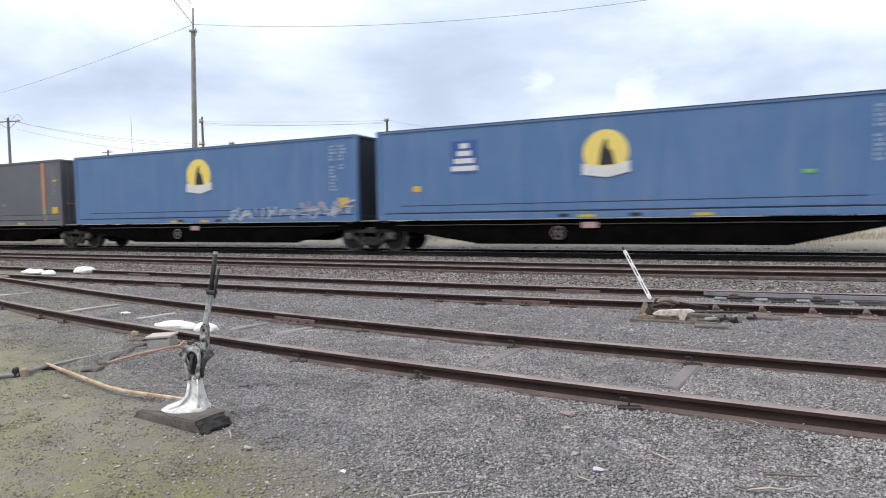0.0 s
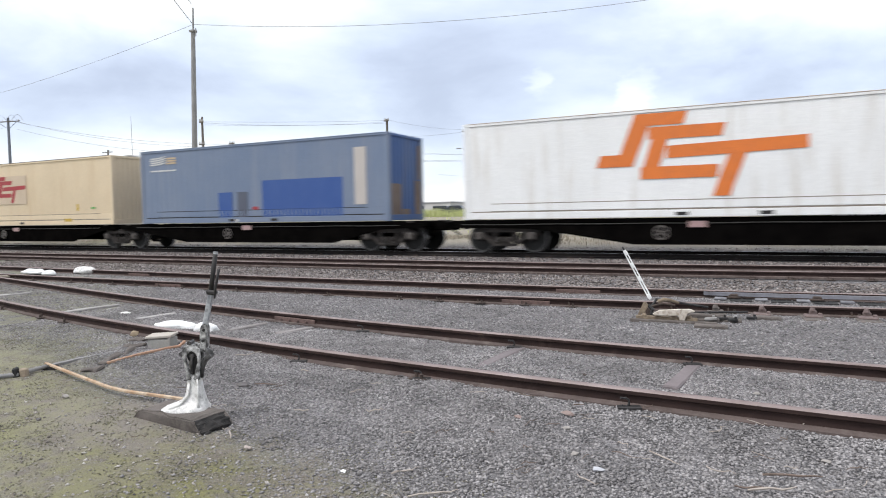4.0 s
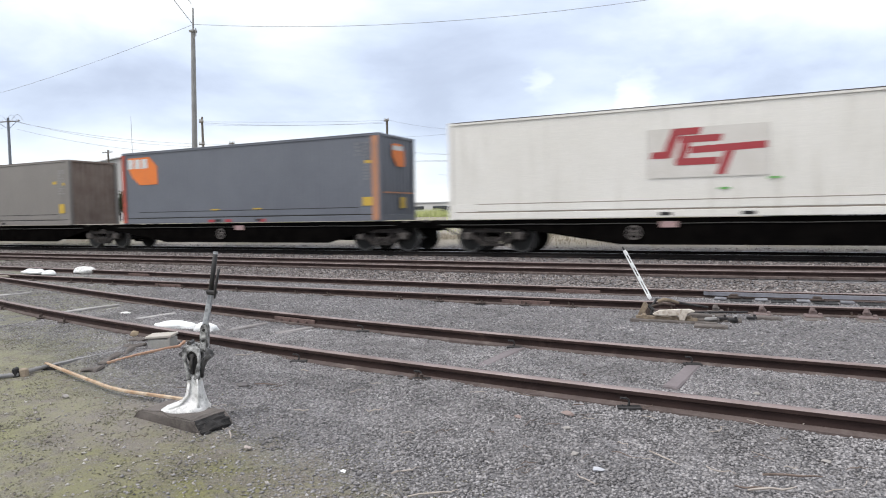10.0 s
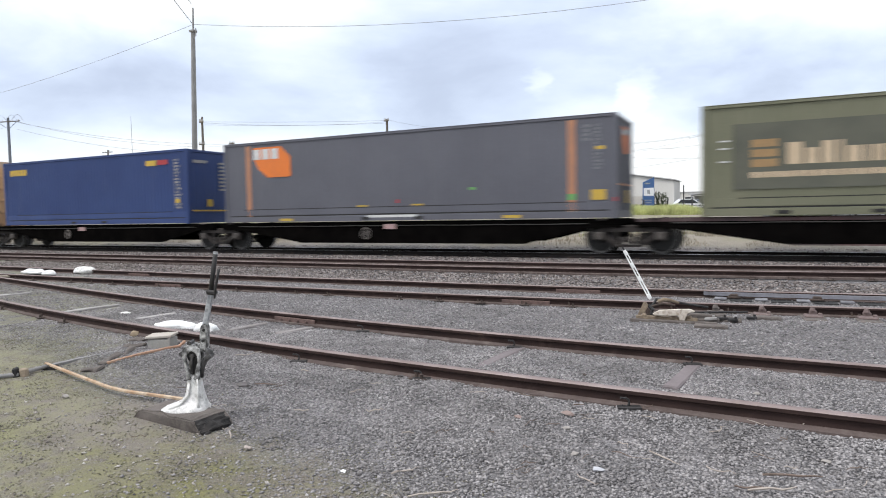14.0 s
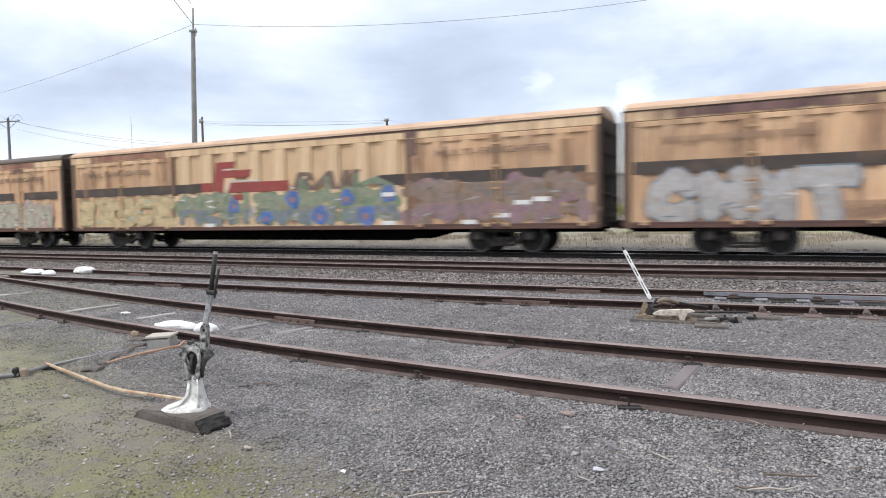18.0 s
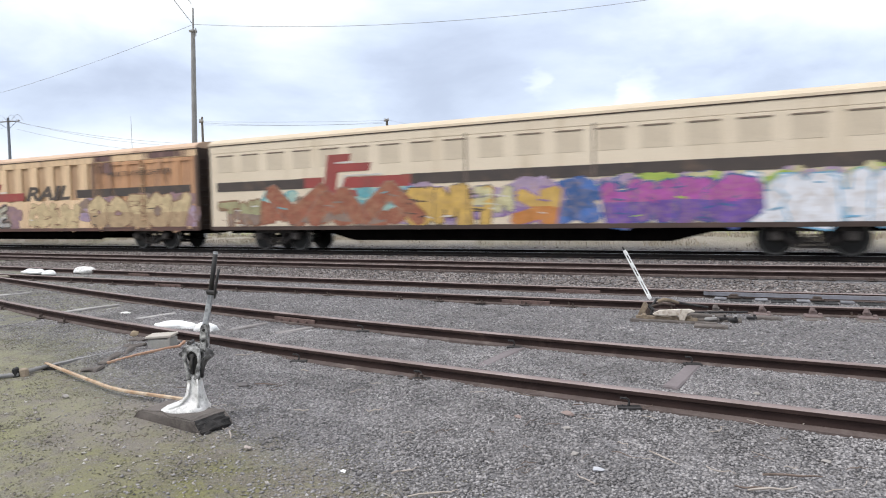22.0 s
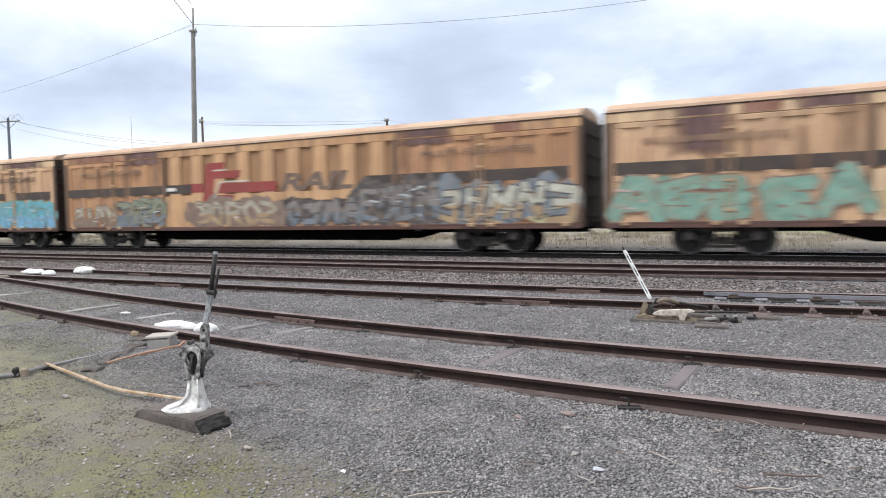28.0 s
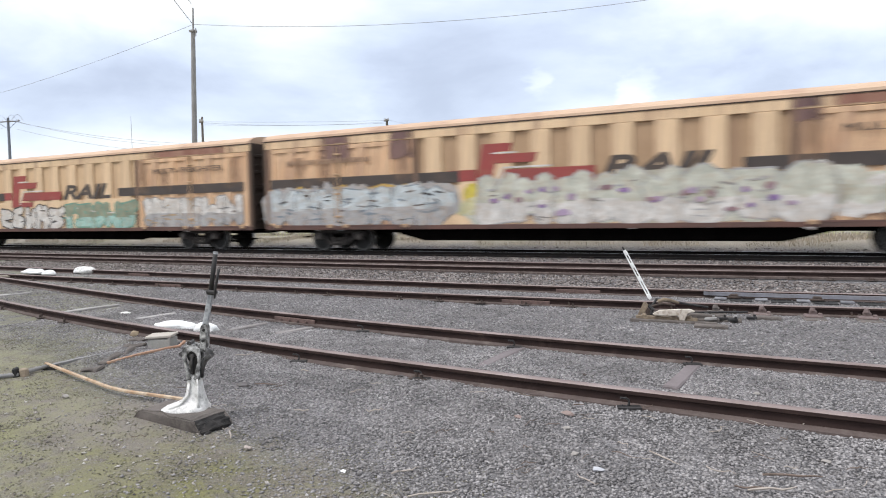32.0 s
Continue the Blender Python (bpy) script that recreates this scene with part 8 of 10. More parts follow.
def shrub(name, x, y, lx, ly, h, mat, label, seed, count=1600, leaf=0.1, category="shrub", top=None):
    r = random.Random(seed)
    t = thing(name, pose(x, y, rise(x, y)), label, category)
    clumps = []
    n_ = max(5, int(lx * 2.2))
    for i in range(n_):
        clumps.append((-lx / 2 + lx * (i + 0.5) / n_, r.uniform(-0.2, 0.2) * ly, h * r.uniform(0.42, 0.58), lx / n_ * 0.9, ly * 0.5, h * r.uniform(0.45, 0.55)))
    part("foliage", leaves_mesh("foliage", clumps, count, leaf, mat, seed), None, t)
    if top:
        shoots = [(-lx / 2 + lx * (i + 0.5) / n_, r.uniform(-0.1, 0.1) * ly, h * 0.93, lx / n_ * 0.85, ly * 0.5, h * 0.1) for i in range(n_)]
        part("new_growth", leaves_mesh("new_growth", shoots, count // 3, leaf, top, seed + 50), None, t, "yellowing new growth")
    bm = B()
    for i in range(n_):
        rod(bm, (-lx / 2 + lx * (i + 0.5) / n_, 0, -0.1), (-lx / 2 + lx * (i + 0.5) / n_ + 0.1, 0, h * 0.6), 0.03, 0.015, 5)
    part("stems", bm, M_BARK, t)
    return t


tree(-69.6, 55, 4.6, 7.0, M_LEAF_DARK, "dark round-crowned tree before the warehouse", 1, 0.2, 7000, 0.13)
tree(-92.5, 60, 6.4, 11.0, M_LEAF_RED, "broad tree with dark russet leaves", 2, 0.15, 9000, 0.16)
tree(-99.0, 61, 3.6, 7.0, M_LEAF_DARK, "small dark tree with bushy crown", 3, 0.15, 5000, 0.14)
tree(-61.3, 63, 5.6, 9.2, M_LEAF_RED, "dark tree with russet flowers", 4, 0.12, 9000, 0.14)
tree(-68.0, 64, 5.0, 5.0, M_LEAF_DARK, "slender tree with dark leaves", 5, 0.2, 4500, 0.12)
tree(-50.0, 70, 3.9, 5.4, M_LEAF_DARK, "sparse dark tree beyond the bank", 6, 0.3, 3500, 0.11)
tree(-21.4, 80, 4.5, 6.6, M_LEAF_PALE, "leafy yellow-green tree in the street", 7, 0.12, 11000, 0.11)
shrub("bush", -76.5, 56, 4.0, 2.0, 2.2, M_LEAF_DARK, "grey-green bush at the fence", 17)
shrub("bush", -20.8, 60.5, 2.1, 1.8, 1.75, M_LEAF, "rounded green street bush", 8, 1200, 0.11)
shrub("bush", -44, 66, 6, 2.0, 1.2, M_LEAF, "low green bush in rank grass", 9)
shrub("hedge", 0.2, 70, 3.6, 1.4, 1.75, M_HEDGE, "clipped hedge with yellowing top", 10, 4200, 0.08, "hedge", M_HEDGE_TOP)
shrub("hedge", 3.6, 70, 5.2, 1.4, 1.95, M_HEDGE, "clipped green hedge by the car park", 11, 5200, 0.08, "hedge", M_HEDGE_TOP)
shrub("hedge", -20, 100, 14, 1.2, 1.2, M_HEDGE, "long low hedge before the wall", 12, 2600, 0.14, "hedge")
shrub("hedge", -32, 84, 12, 1.2, 1.1, M_LEAF_DARK, "dark low hedge along the street", 13, 2400, 0.14, "hedge")
shrub("bush", -8.3, 60, 2.0, 1.2, 1.9, M_LEAF_DARK, "dark bush beside the blue sign", 14, 900, 0.1)


def grass_mesh(name, count, x0, x1, y0, y1, h, mat, label, seed, clump=0.0, wide=1.0, feather=False):
    r = np.random.RandomState(seed)
    x, y = x0 + (x1 - x0) * r.rand(count), y0 + (y1 - y0) * r.rand(count)
    if clump:
        k = np.array([noise.noise((a * clump, b * clump, seed)) for a, b in zip(x, y)])
        x, y = x[k > -0.08], y[k > -0.08]
    n_ = len(x)
    z = np.array([ground_height(a, b) for a, b in zip(x, y)])
    p = np.stack([x, y, z], 1)
    a = r.rand(n_) * 6.28
    hh = h * (0.35 + 0.8 * r.rand(n_) ** 1.5) * (1 + 0.5 * np.array([noise.noise((a_ * 0.35, b_ * 0.5, 3.3)) for a_, b_ in zip(x, y)]))
    if feather:
        hh *= np.clip(np.minimum(x - x0, x1 - x) / 2.2, 0.12, 1.0) ** 0.7
    side = np.stack([np.cos(a), np.sin(a), np.zeros(n_)], 1) * 0.012 * wide
    tip = p + np.stack([(r.rand(n_) - 0.5) * 0.7 * hh, (r.rand(n_) - 0.5) * 0.7 * hh, hh], 1)
    mid = (p + tip) / 2 + np.stack([np.zeros(n_), np.zeros(n_), 0.12 * hh], 1)
    v = np.stack([p - side, p + side, mid + side * 0.7, mid - side * 0.7, tip], 1)
    f = np.array([(0, 1, 2), (0, 2, 3), (3, 2, 4)])[None] + (np.arange(n_) * 5)[:, None, None]
    me = bpy.data.meshes.new(name)
    me.from_pydata(v.reshape(-1, 3).tolist(), [], f.reshape(-1, 3).tolist())
    me.materials.append(mat)
    tagged(new(name, me), label, "grass", kind="stuff")


grass_mesh("verge_grass", 42000, -45, 6, 23.4, 29.5, 0.15, M_STRAW, "dry straw-coloured grass along the line", 21, 0.5)
grass_mesh("verge_grass", 6000, -45, 6, 26, 40, 0.2, M_GRASS, "patchy green grass on the bank", 22, 0.3)
grass_mesh("tall_grass", 70000, -14.0, -2.4, 41.5, 46, 0.62, M_GRASS, "tall pale-green grass on the mound", 23, 0.0, 1.0, True)
grass_mesh("tall_grass", 22000, -48, -22, 47, 54, 0.7, M_GRASS, "rank grass beside the street", 24, 0.4)

# gravel heap
bm = B()
bmesh.ops.create_cone(bm, cap_ends=True, segments=36, radius1=5.2, radius2=0.5, depth=1.75)
bmesh.ops.subdivide_edges(bm, edges=bm.edges[:], cuts=2)
for q in bm.verts:
    q.co += Vector((1, 1, 0.6)) * 0.35 * noise.noise(q.co * 0.6)
solid("gravel_heap", bm, surface("heap_gravel", (0.28, 0.27, 0.26), (0.22, 0.21, 0.20), 3.0, 0.95, 0.0, 0.6, 20), pose(-52.3, 48, rise(-52, 48) + 0.7), "heap of loose grey gravel", "gravel heap")


# ---- vehicles and street things ----
def car(x, y, turn, paint, label, long=4.3, high=1.45):
    t = thing("car", pose(x, y, rise(x, y), 0, 0, turn), label, "car", "parked cars")
    L = long / 2
    bm = B()
    prism(bm, [(-L, 0.35), (-L, 0.75), (-L + 0.25, 0.92), (-0.45 * L, 0.97), (0.45 * L, 0.95), (L - 0.1, 0.78), (L, 0.5), (L, 0.3), (-L + 0.1, 0.28)], "y", -0.85, 0.85)
    prism(bm, [(-0.82 * L, 0.9), (-0.55 * L, high), (0.12 * L, high), (0.5 * L, 0.92)], "y", -0.7, 0.7)
    bmesh.ops.bevel(bm, geom=bm.edges[:], offset=0.05, segments=2, affect="EDGES")
    part("body", bm, paint, t)
    for s in (-1, 1):
        bm = B()
        prism(bm, [(-0.70 * L, 0.98), (-0.52 * L, high - 0.08), (0.08 * L, high - 0.08), (0.38 * L, 0.98)], "y", s * 0.705, s * 0.712)
        part("side_window", bm, M_GLASS_DARK, t)
        for k in (-0.62, 0.62):
            bm = B()
            rod(bm, (k * L, s * 0.72, 0.31), (k * L, s * 0.88, 0.31), 0.31, 0.31, 18)
            w_ = part("wheel", bm, M_TYRE, t)
            bm = B()
            rod(bm, (k * L, s * 0.87, 0.31), (k * L, s * 0.89, 0.31), 0.19, 0.19, 14)
            part("rim", bm, M_CAR_SILVER, w_)
    bm = B()
    box(bm, (0.33 * L, 0, (high + 0.93) / 2), (0.03, 1.3, high - 0.98), 0, (0, 38, 0))
    part("windscreen", bm, M_GLASS_DARK, t)
    return t


car(-7.1, 79, 20, M_CAR_WHITE, "white car with open bonnet in the yard", 4.4, 1.5)
car(-3.6, 82, 150, M_CAR_SILVER, "silver car parked in the yard")
car(-1.2, 80, 10, M_CAR_DARK, "dark sedan behind the fence")
car(5.75, 80, 5, M_CAR_WHITE, "white hatchback in the car park")
car(10.6, 82, 170, M_CAR_SILVER, "silver sedan in the car park")
car(-32.7, 85, 8, M_CAR_WHITE, "white sedan on the street")
car(-34.8, 87, 185, M_CAR_SILVER, "silver wagon parked in the street")
car(-39.7, 84, 185, M_CAR_DARK, "dark car at the kerb")
car(-17.6, 62.5, 80, M_CAR_WHITE, "white car near the shelter", 4.0, 1.5)
car(-78.0, 62, 20, M_CAR_SILVER, "grey car behind the fence")

t = thing("truck", pose(-65.7, 58, rise(0, 58), 0, 0, -12), "white truck cab parked behind the gravel heap", "truck")
bm = B()
prism(bm, [(-1.9, 0.5), (-1.9, 3.0), (-1.2, 3.35), (0.6, 3.3), (1.3, 2.2), (2.0, 1.9), (2.1, 0.5)], "y", -1.15, 1.15)
bmesh.ops.bevel(bm, geom=bm.edges[:], offset=0.12, segments=2, affect="EDGES")
part("cab", bm, M_CAR_WHITE, t)
bm = B()
prism(bm, [(-0.1, 2.1), (-0.1, 2.85), (0.65, 2.85), (1.15, 2.1)], "y", -1.17, -1.15)
part("side_window", bm, M_GLASS_DARK, t)
for k in (-1.2, 1.3):
    for s in (-1, 1):
        bm = B()
        rod(bm, (k, s * 0.85, 0.5), (k, s * 1.15, 0.5), 0.5, 0.5, 18)
        part("wheel", bm, M_TYRE, t)

t = thing("pylon_sign", pose(-7.7, 52, rise(0, 52), 0, 0, 20), "tall blue company pylon sign with white panel", "sign")
bm = B()
prism(bm, [(-0.42, 0), (0.42, 0), (0.42, 3.0), (-0.42, 2.6)], "y", -0.12, 0.12)
part("sign_board", bm, M_SIGN_BLUE, t)
bm = B()
box(bm, (0, -0.13, 1.85), (0.76, 0.03, 0.62))
part("white_panel", bm, M_SIGN_WHITE, t)
bm = B()
for i in range(3):
    box(bm, (-0.05, -0.13, 1.2 - i * 0.2), (0.55, 0.02, 0.06))
box(bm, (-0.02, -0.15, 1.85), (0.2, 0.03, 0.3))
box(bm, (-0.1, -0.13, 2.5), (0.4, 0.02, 0.1))
part("sign_marks", bm, M_CAR_SILVER, t)
t = thing("pylon_sign", pose(-35.3, 60, rise(0, 60), 0, 0, 25), "white pylon sign with a violet ring", "sign")
bm = B()
box(bm, (0, 0, 2.3), (0.95, 0.2, 4.6), 0.03)
part("sign_board", bm, M_SIGN_WHITE, t)
bm = B()
ring = [(0.28 * math.cos(a), 3.6 + 0.42 * math.sin(a)) for a in np.linspace(0, 5.9, 16)]
for a, b in zip(ring, ring[1:]):
    rod(bm, (a[0], -0.13, a[1]), (b[0], -0.13, b[1]), 0.07, 0.07, 6)
part("sign_marks", bm, M_VIOLET, t)
t = thing("small_sign", pose(-41.5, 50, rise(0, 50)), "small blank white board on a post", "sign")
bm = B()
box(bm, (0, 0, 1.6), (0.9, 0.05, 0.55), 0.01)
part("sign_board", bm, M_SIGN_WHITE, t)
bm = B()
rod(bm, (0, 0.05, 0), (0, 0.05, 1.6), 0.04, 0.04, 8)
part("post", bm, M_POLE_GREY, t)

t = thing("bus_shelter", pose(-16.4, 60, rise(0, 60)), "bus shelter with a pale flat roof", "bus shelter")
bm = B()
box(bm, (0, 0, 2.05), (3.2, 1.4, 0.14), 0.03)
part("roof", bm, M_SIGN_WHITE, t)
for x in (-1.4, 0, 1.4):
    bm = B()
    rod(bm, (x, 0.5, 0), (x, 0.5, 2.0), 0.04, 0.04, 8)
    part("post", bm, M_BLACK_POST, t)
bm = B()
box(bm, (0, 0.55, 1.1), (2.9, 0.03, 1.5))
part("rear_pane", bm, surface("dusty_shelter_pane", (0.24, 0.25, 0.25), (0.18, 0.19, 0.19), 1.0, 0.3), t)

t = thing("traffic_light", pose(8.15, 74, rise(0, 74)), "black traffic signal on a grey post", "traffic light")
bm = B()
rod(bm, (0, 0, 0), (0, 0, 1.7), 0.06, 0.06, 8)
part("post", bm, M_POLE_GREY, t)
bm = B()
box(bm, (0, -0.1, 1.85), (0.5, 0.25, 0.75), 0.04)
part("signal_head", bm, M_BLACK_POST, t)


def railing(x0, x1, y, h, step, label, rails=(0.9, 0.45), post=0.045, solid_top=False):
    t = thing("fence", pose(x0, y, rise(x0, y)), label, "fence")
    x = 0.0
    while x <= x1 - x0 + 0.01:
        bm = B()
        box(bm, (x, 0, h / 2), (post, post, h), 0.006)
        part("post", bm, M_BLACK_POST, t)
        x += step
    for k in rails:
        bm = B()
        box(bm, ((x1 - x0) / 2, 0, h * k), (x1 - x0, 0.035, 0.045))
        part("rail", bm, M_BLACK_POST, t)


railing(-7.5, 9.0, 48.5, 1.0, 1.65, "low black post-and-rail fence", (0.55,), 0.09)
railing(-8.0, 1.0, 57.0, 2.3, 2.4, "tall black fence posts with thin rails", (0.2,), 0.09)
railing(-90.0, -60.0, 53.0, 1.5, 0.9, "dark steel railing before the warehouse", (0.92, 0.15), 0.06)
railing(-57.0, -44.0, 52.0, 1.5, 0.35, "black steel paling fence panels", (0.92, 0.15), 0.05)

# heap of scrap and white sacks on the bank
t = thing("scrap_heap", pose(-37.3, 47, rise(0, 47)), "tangle of grey scrap metal in the grass", "scrap heap")
rr = random.Random(6)
for i in range(14):
    bm = B()
    rod(bm, (rr.uniform(-1.7, 1.7), rr.uniform(-0.4, 0.4), rr.uniform(0, 0.4)), (rr.uniform(-1.7, 1.7), rr.uniform(-0.4, 0.4), rr.uniform(0.4, 1.0)), 0.06, 0.04, 6)
    part("scrap_bar", bm, M_CAR_SILVER if i % 3 else M_BLACK_POST, t)


def lump(name, at, size, mat, label, category, seed, group=""):
    bm = B()
    bmesh.ops.create_icosphere(bm, subdivisions=3, radius=1.0)
    for q in bm.verts:
        k = 1 + 0.28 * noise.noise(q.co * 1.6 + Vector((seed, 0, 0))) + 0.10 * noise.noise(q.co * 4.5 + Vector((0, seed, 0)))
        q.co = Vector((q.co.x * size[0] * k, q.co.y * size[1] * k, max(q.co.z, -0.45) * size[2] * k))
    return solid(name, bm, mat, at, label, category, group, smooth=True)


lump("sack", pose(-29.8, 47.2, rise(0, 47) + 0.2), (0.9, 0.5, 0.4), M_WHITE, "white builder's sack lying in grass", "sack", 3, "white sacks")
lump("sack", pose(-28.2, 47.0, rise(0, 47) + 0.15), (1.0, 0.5, 0.3), M_WHITE, "flattened white sack in grass", "sack", 5, "white sacks")
lump("sack", pose(-27.6, 48.0, rise(0, 47) + 0.2), (0.6, 0.5, 0.5), M_CONCRETE, "grey bulging sack in grass", "sack", 7, "white sacks")

# ---- the near point lever ----
def point_lever():
    t = thing("point_lever", pose(-3.545, 3.225, 0.0, 0, 0, 26.3), "white-painted cast-iron point lever on a timber block", "point lever", "hand point levers")
    spin = pose(-0.064, -0.060, -0.01, 0, 0, -32.8)
    bm = B()
    prism(bm, [(-0.42, -0.03), (-0.42, 0.02), (-0.34, 0.088), (0.23, 0.10), (0.33, 0.02), (0.33, -0.03)], "y", -0.13, 0.13)
    bmesh.ops.bevel(bm, geom=[e for e in bm.edges if e.calc_length() > 0.2], offset=0.012, segments=2, affect="EDGES")
    bmesh.ops.subdivide_edges(bm, edges=bm.edges[:], cuts=4, use_grid_fill=True)
    for q in bm.verts:
        q.co += Vector((0.4, 0.5, 1)) * 0.014 * noise.noise(q.co * 8) + Vector((0.2, 0.5, 0.5)) * 0.008 * noise.noise(q.co * 30)
    part("timber_block", bm, M_BLOCK, t, "weathered grey timber block", at=spin)
    bm = B()
    prism(bm, [(0.255, 0.092), (0.30, 0.066), (0.342, 0.030), (0.352, -0.03), (0.29, -0.03), (0.275, 0.03)], "y", -0.122, 0.125)
    bmesh.ops.subdivide_edges(bm, edges=[e for e in bm.edges if e.calc_length() > 0.05], cuts=4, use_grid_fill=True)
    for q in bm.verts:
        q.co += Vector((1, 0.6, 0.8)) * 0.016 * noise.noise(q.co * 17) + Vector((1, 0.3, 0.6)) * 0.01 * noise.noise(q.co * 41)
    part("charred_end", bm, M_SPLIT_END, t, "black split end of the timber block", at=spin)
    # flared foot rising into a narrow neck
    bm = B()
    rings = [(0.158, 0.12, 0.062, -0.083), (0.16, 0.12, 0.090, -0.083), (0.125, 0.085, 0.112, -0.058), (0.084, 0.06, 0.142, -0.026),
             (0.062, 0.048, 0.19, -0.015), (0.052, 0.044, 0.235, -0.015), (0.046, 0.042, 0.28, -0.015), (0.042, 0.036, 0.31, -0.015), (0.025, 0.02, 0.322, -0.015)]
    prev = None
    for rx, ry, z, dx in rings:
        ring = [bm.verts.new((dx + rx * math.copysign(abs(math.cos(a)) ** 0.62, math.cos(a)), ry * math.copysign(abs(math.sin(a)) ** 0.62, math.sin(a)), z)) for a in np.linspace(0, 2 * math.pi, 28, endpoint=False)]
        if prev:
            for i in range(28):
                bm.faces.new((prev[i], prev[(i + 1) % 28], ring[(i + 1) % 28], ring[i]))
        prev = ring
    bm.faces.new(prev)
    for q in bm.verts:
        if q.co.z > 0.1:
            q.co += 0.006 * noise.noise_vector(q.co * 16)
    part("foot_casting", bm, M_CAST_WHITE, t, "white cast-iron foot", smooth=True)
    for pts in (((-0.17, -0.085, 0.098), (-0.09, -0.068, 0.135), (-0.045, -0.052, 0.19), (-0.038, -0.046, 0.27)),
                ((0.03, -0.075, 0.105), (0.025, -0.062, 0.15), (0.022, -0.05, 0.22), (0.018, -0.045, 0.30))):
        bm = B()
        tube(bm, pts, (0.012, 0.010, 0.009, 0.006), 8)
        part("foot_rib", bm, M_CAST_WHITE, t, smooth=True)
    # arched yoke: two flat cheeks, open in the middle, with the iron quadrant inside
    outer = [(-0.062, 0.29), (-0.063, 0.36), (-0.075, 0.415), (-0.086, 0.475), (-0.078, 0.512), (-0.058, 0.538), (-0.028, 0.548), (0.010, 0.536), (0.038, 0.508), (0.045, 0.455), (0.036, 0.40), (0.034, 0.36), (0.033, 0.29)]
    inner = [(-0.022, 0.295), (-0.036, 0.35), (-0.054, 0.415), (-0.056, 0.458), (-0.047, 0.482), (-0.034, 0.494), (-0.014, 0.496), (0.008, 0.486), (0.022, 0.462), (0.024, 0.42), (0.010, 0.37), (0.0, 0.335), (-0.010, 0.295)]
    for y0, name in ((-0.046, "front_cheek"), (0.022, "rear_cheek")):
        bm = B()
        rows = [[bm.verts.new((x, y, z)) for x, z in o] for o, y in ((outer, y0), (inner, y0 - 0.004), (inner, y0 + 0.024), (outer, y0 + 0.024))]
        for a, b in ((0, 1), (1, 2), (2, 3), (3, 0)):
            for k in range(len(outer) - 1):
                bm.faces.new((rows[a][k], rows[a][k + 1], rows[b][k + 1], rows[b][k]))
        bm.faces.new([rows[k][0] for k in range(4)])
        bm.faces.new([rows[k][-1] for k in reversed(range(4))])
        bmesh.ops.recalc_face_normals(bm, faces=bm.faces)
        bmesh.ops.bevel(bm, geom=[e for e in bm.edges if len(e.link_faces) == 2 and e.calc_face_angle() > 0.9], offset=0.005, segments=2, affect="EDGES")
        part(name, bm, M_CAST_WORN, t, "white arched cheek with black grease")
    bm = B()
    tube(bm, [(0.034, 0.0, 0.30), (0.042, 0.0, 0.37), (0.062, 0.0, 0.425), (0.092, 0.0, 0.452), (0.098, 0.0, 0.478), (0.07, 0.0, 0.498), (0.045, 0.0, 0.51)], (0.012, 0.014, 0.018, 0.022, 0.022, 0.019, 0.016), 10, 1.3)
    part("side_ear", bm, M_CAST_DARK, t, "greasy dark cast ear", smooth=True)
    bm = B()
    rod(bm, (-0.016, -0.018, 0.452), (-0.016, 0.055, 0.452), 0.040, 0.040, 18)
    box(bm, (-0.02, 0.012, 0.385), (0.05, 0.05, 0.13), 0.012, (0, 5, 0))
    part("quadrant", bm, M_DARK_IRON, t)
    bm = B()
    rod(bm, (-0.014, -0.052, 0.462), (-0.014, 0.06, 0.462), 0.013, 0.013, 10)
    part("pivot_pin", bm, M_CAST_DARK, t)
    bm = B()
    tube(bm, [(-0.02, -0.03, 0.335), (-0.024, -0.032, 0.40), (-0.017, -0.034, 0.45)], (0.006, 0.008, 0.01), 6)
    part("inner_link", bm, M_CAST_DARK, t, smooth=True)
    for k, (x, z, r) in enumerate(((-0.088, 0.475, 0.017), (-0.03, 0.552, 0.015), (0.105, 0.455, 0.016))):
        bm = B()
        rod(bm, (x, -0.045, z), (x, 0.03, z), r, r * 0.9, 8)
        rod(bm, (x, -0.055, z), (x, -0.045, z), r * 0.6, r * 0.6, 6)
        part("lug", bm, M_CAST_DARK, t)
    # slotted socket, scraped shaft and black handle
    bm = B()
    prism(bm, [(0.032, 0.50), (0.078, 0.49), (0.09, 0.53), (0.098, 0.66), (0.086, 0.685), (0.052, 0.68), (0.042, 0.66), (0.034, 0.55)], "y", -0.026, 0.026)
    bmesh.ops.bevel(bm, geom=bm.edges[:], offset=0.008, segments=2, affect="EDGES")
    part("lever_socket", bm, M_CAST_WORN, t, "white and black stained socket")
    for z in (0.565, 0.64):
        bm = B()
        rod(bm, (0.066 + (z - 0.6) * 0.1, -0.036, z), (0.066 + (z - 0.6) * 0.1, 0.03, z), 0.011, 0.011, 6)
        part("socket_bolt", bm, M_DARK_IRON, t)
    bm = B()
    prism(bm, [(0.052, 0.67), (0.092, 0.67), (0.137, 0.90), (0.103, 0.90)], "y", -0.014, 0.014)
    bmesh.ops.bevel(bm, geom=bm.edges[:], offset=0.005, segments=1, affect="EDGES")
    part("lever_shaft", bm, M_SCRAPED, t, "scraped grey-white flat shaft")
    bm = B()
    tube(bm, [(0.118, 0, 0.89), (0.14, 0, 1.04), (0.161, 0, 1.172)], (0.0185, 0.0165, 0.0165), 12)
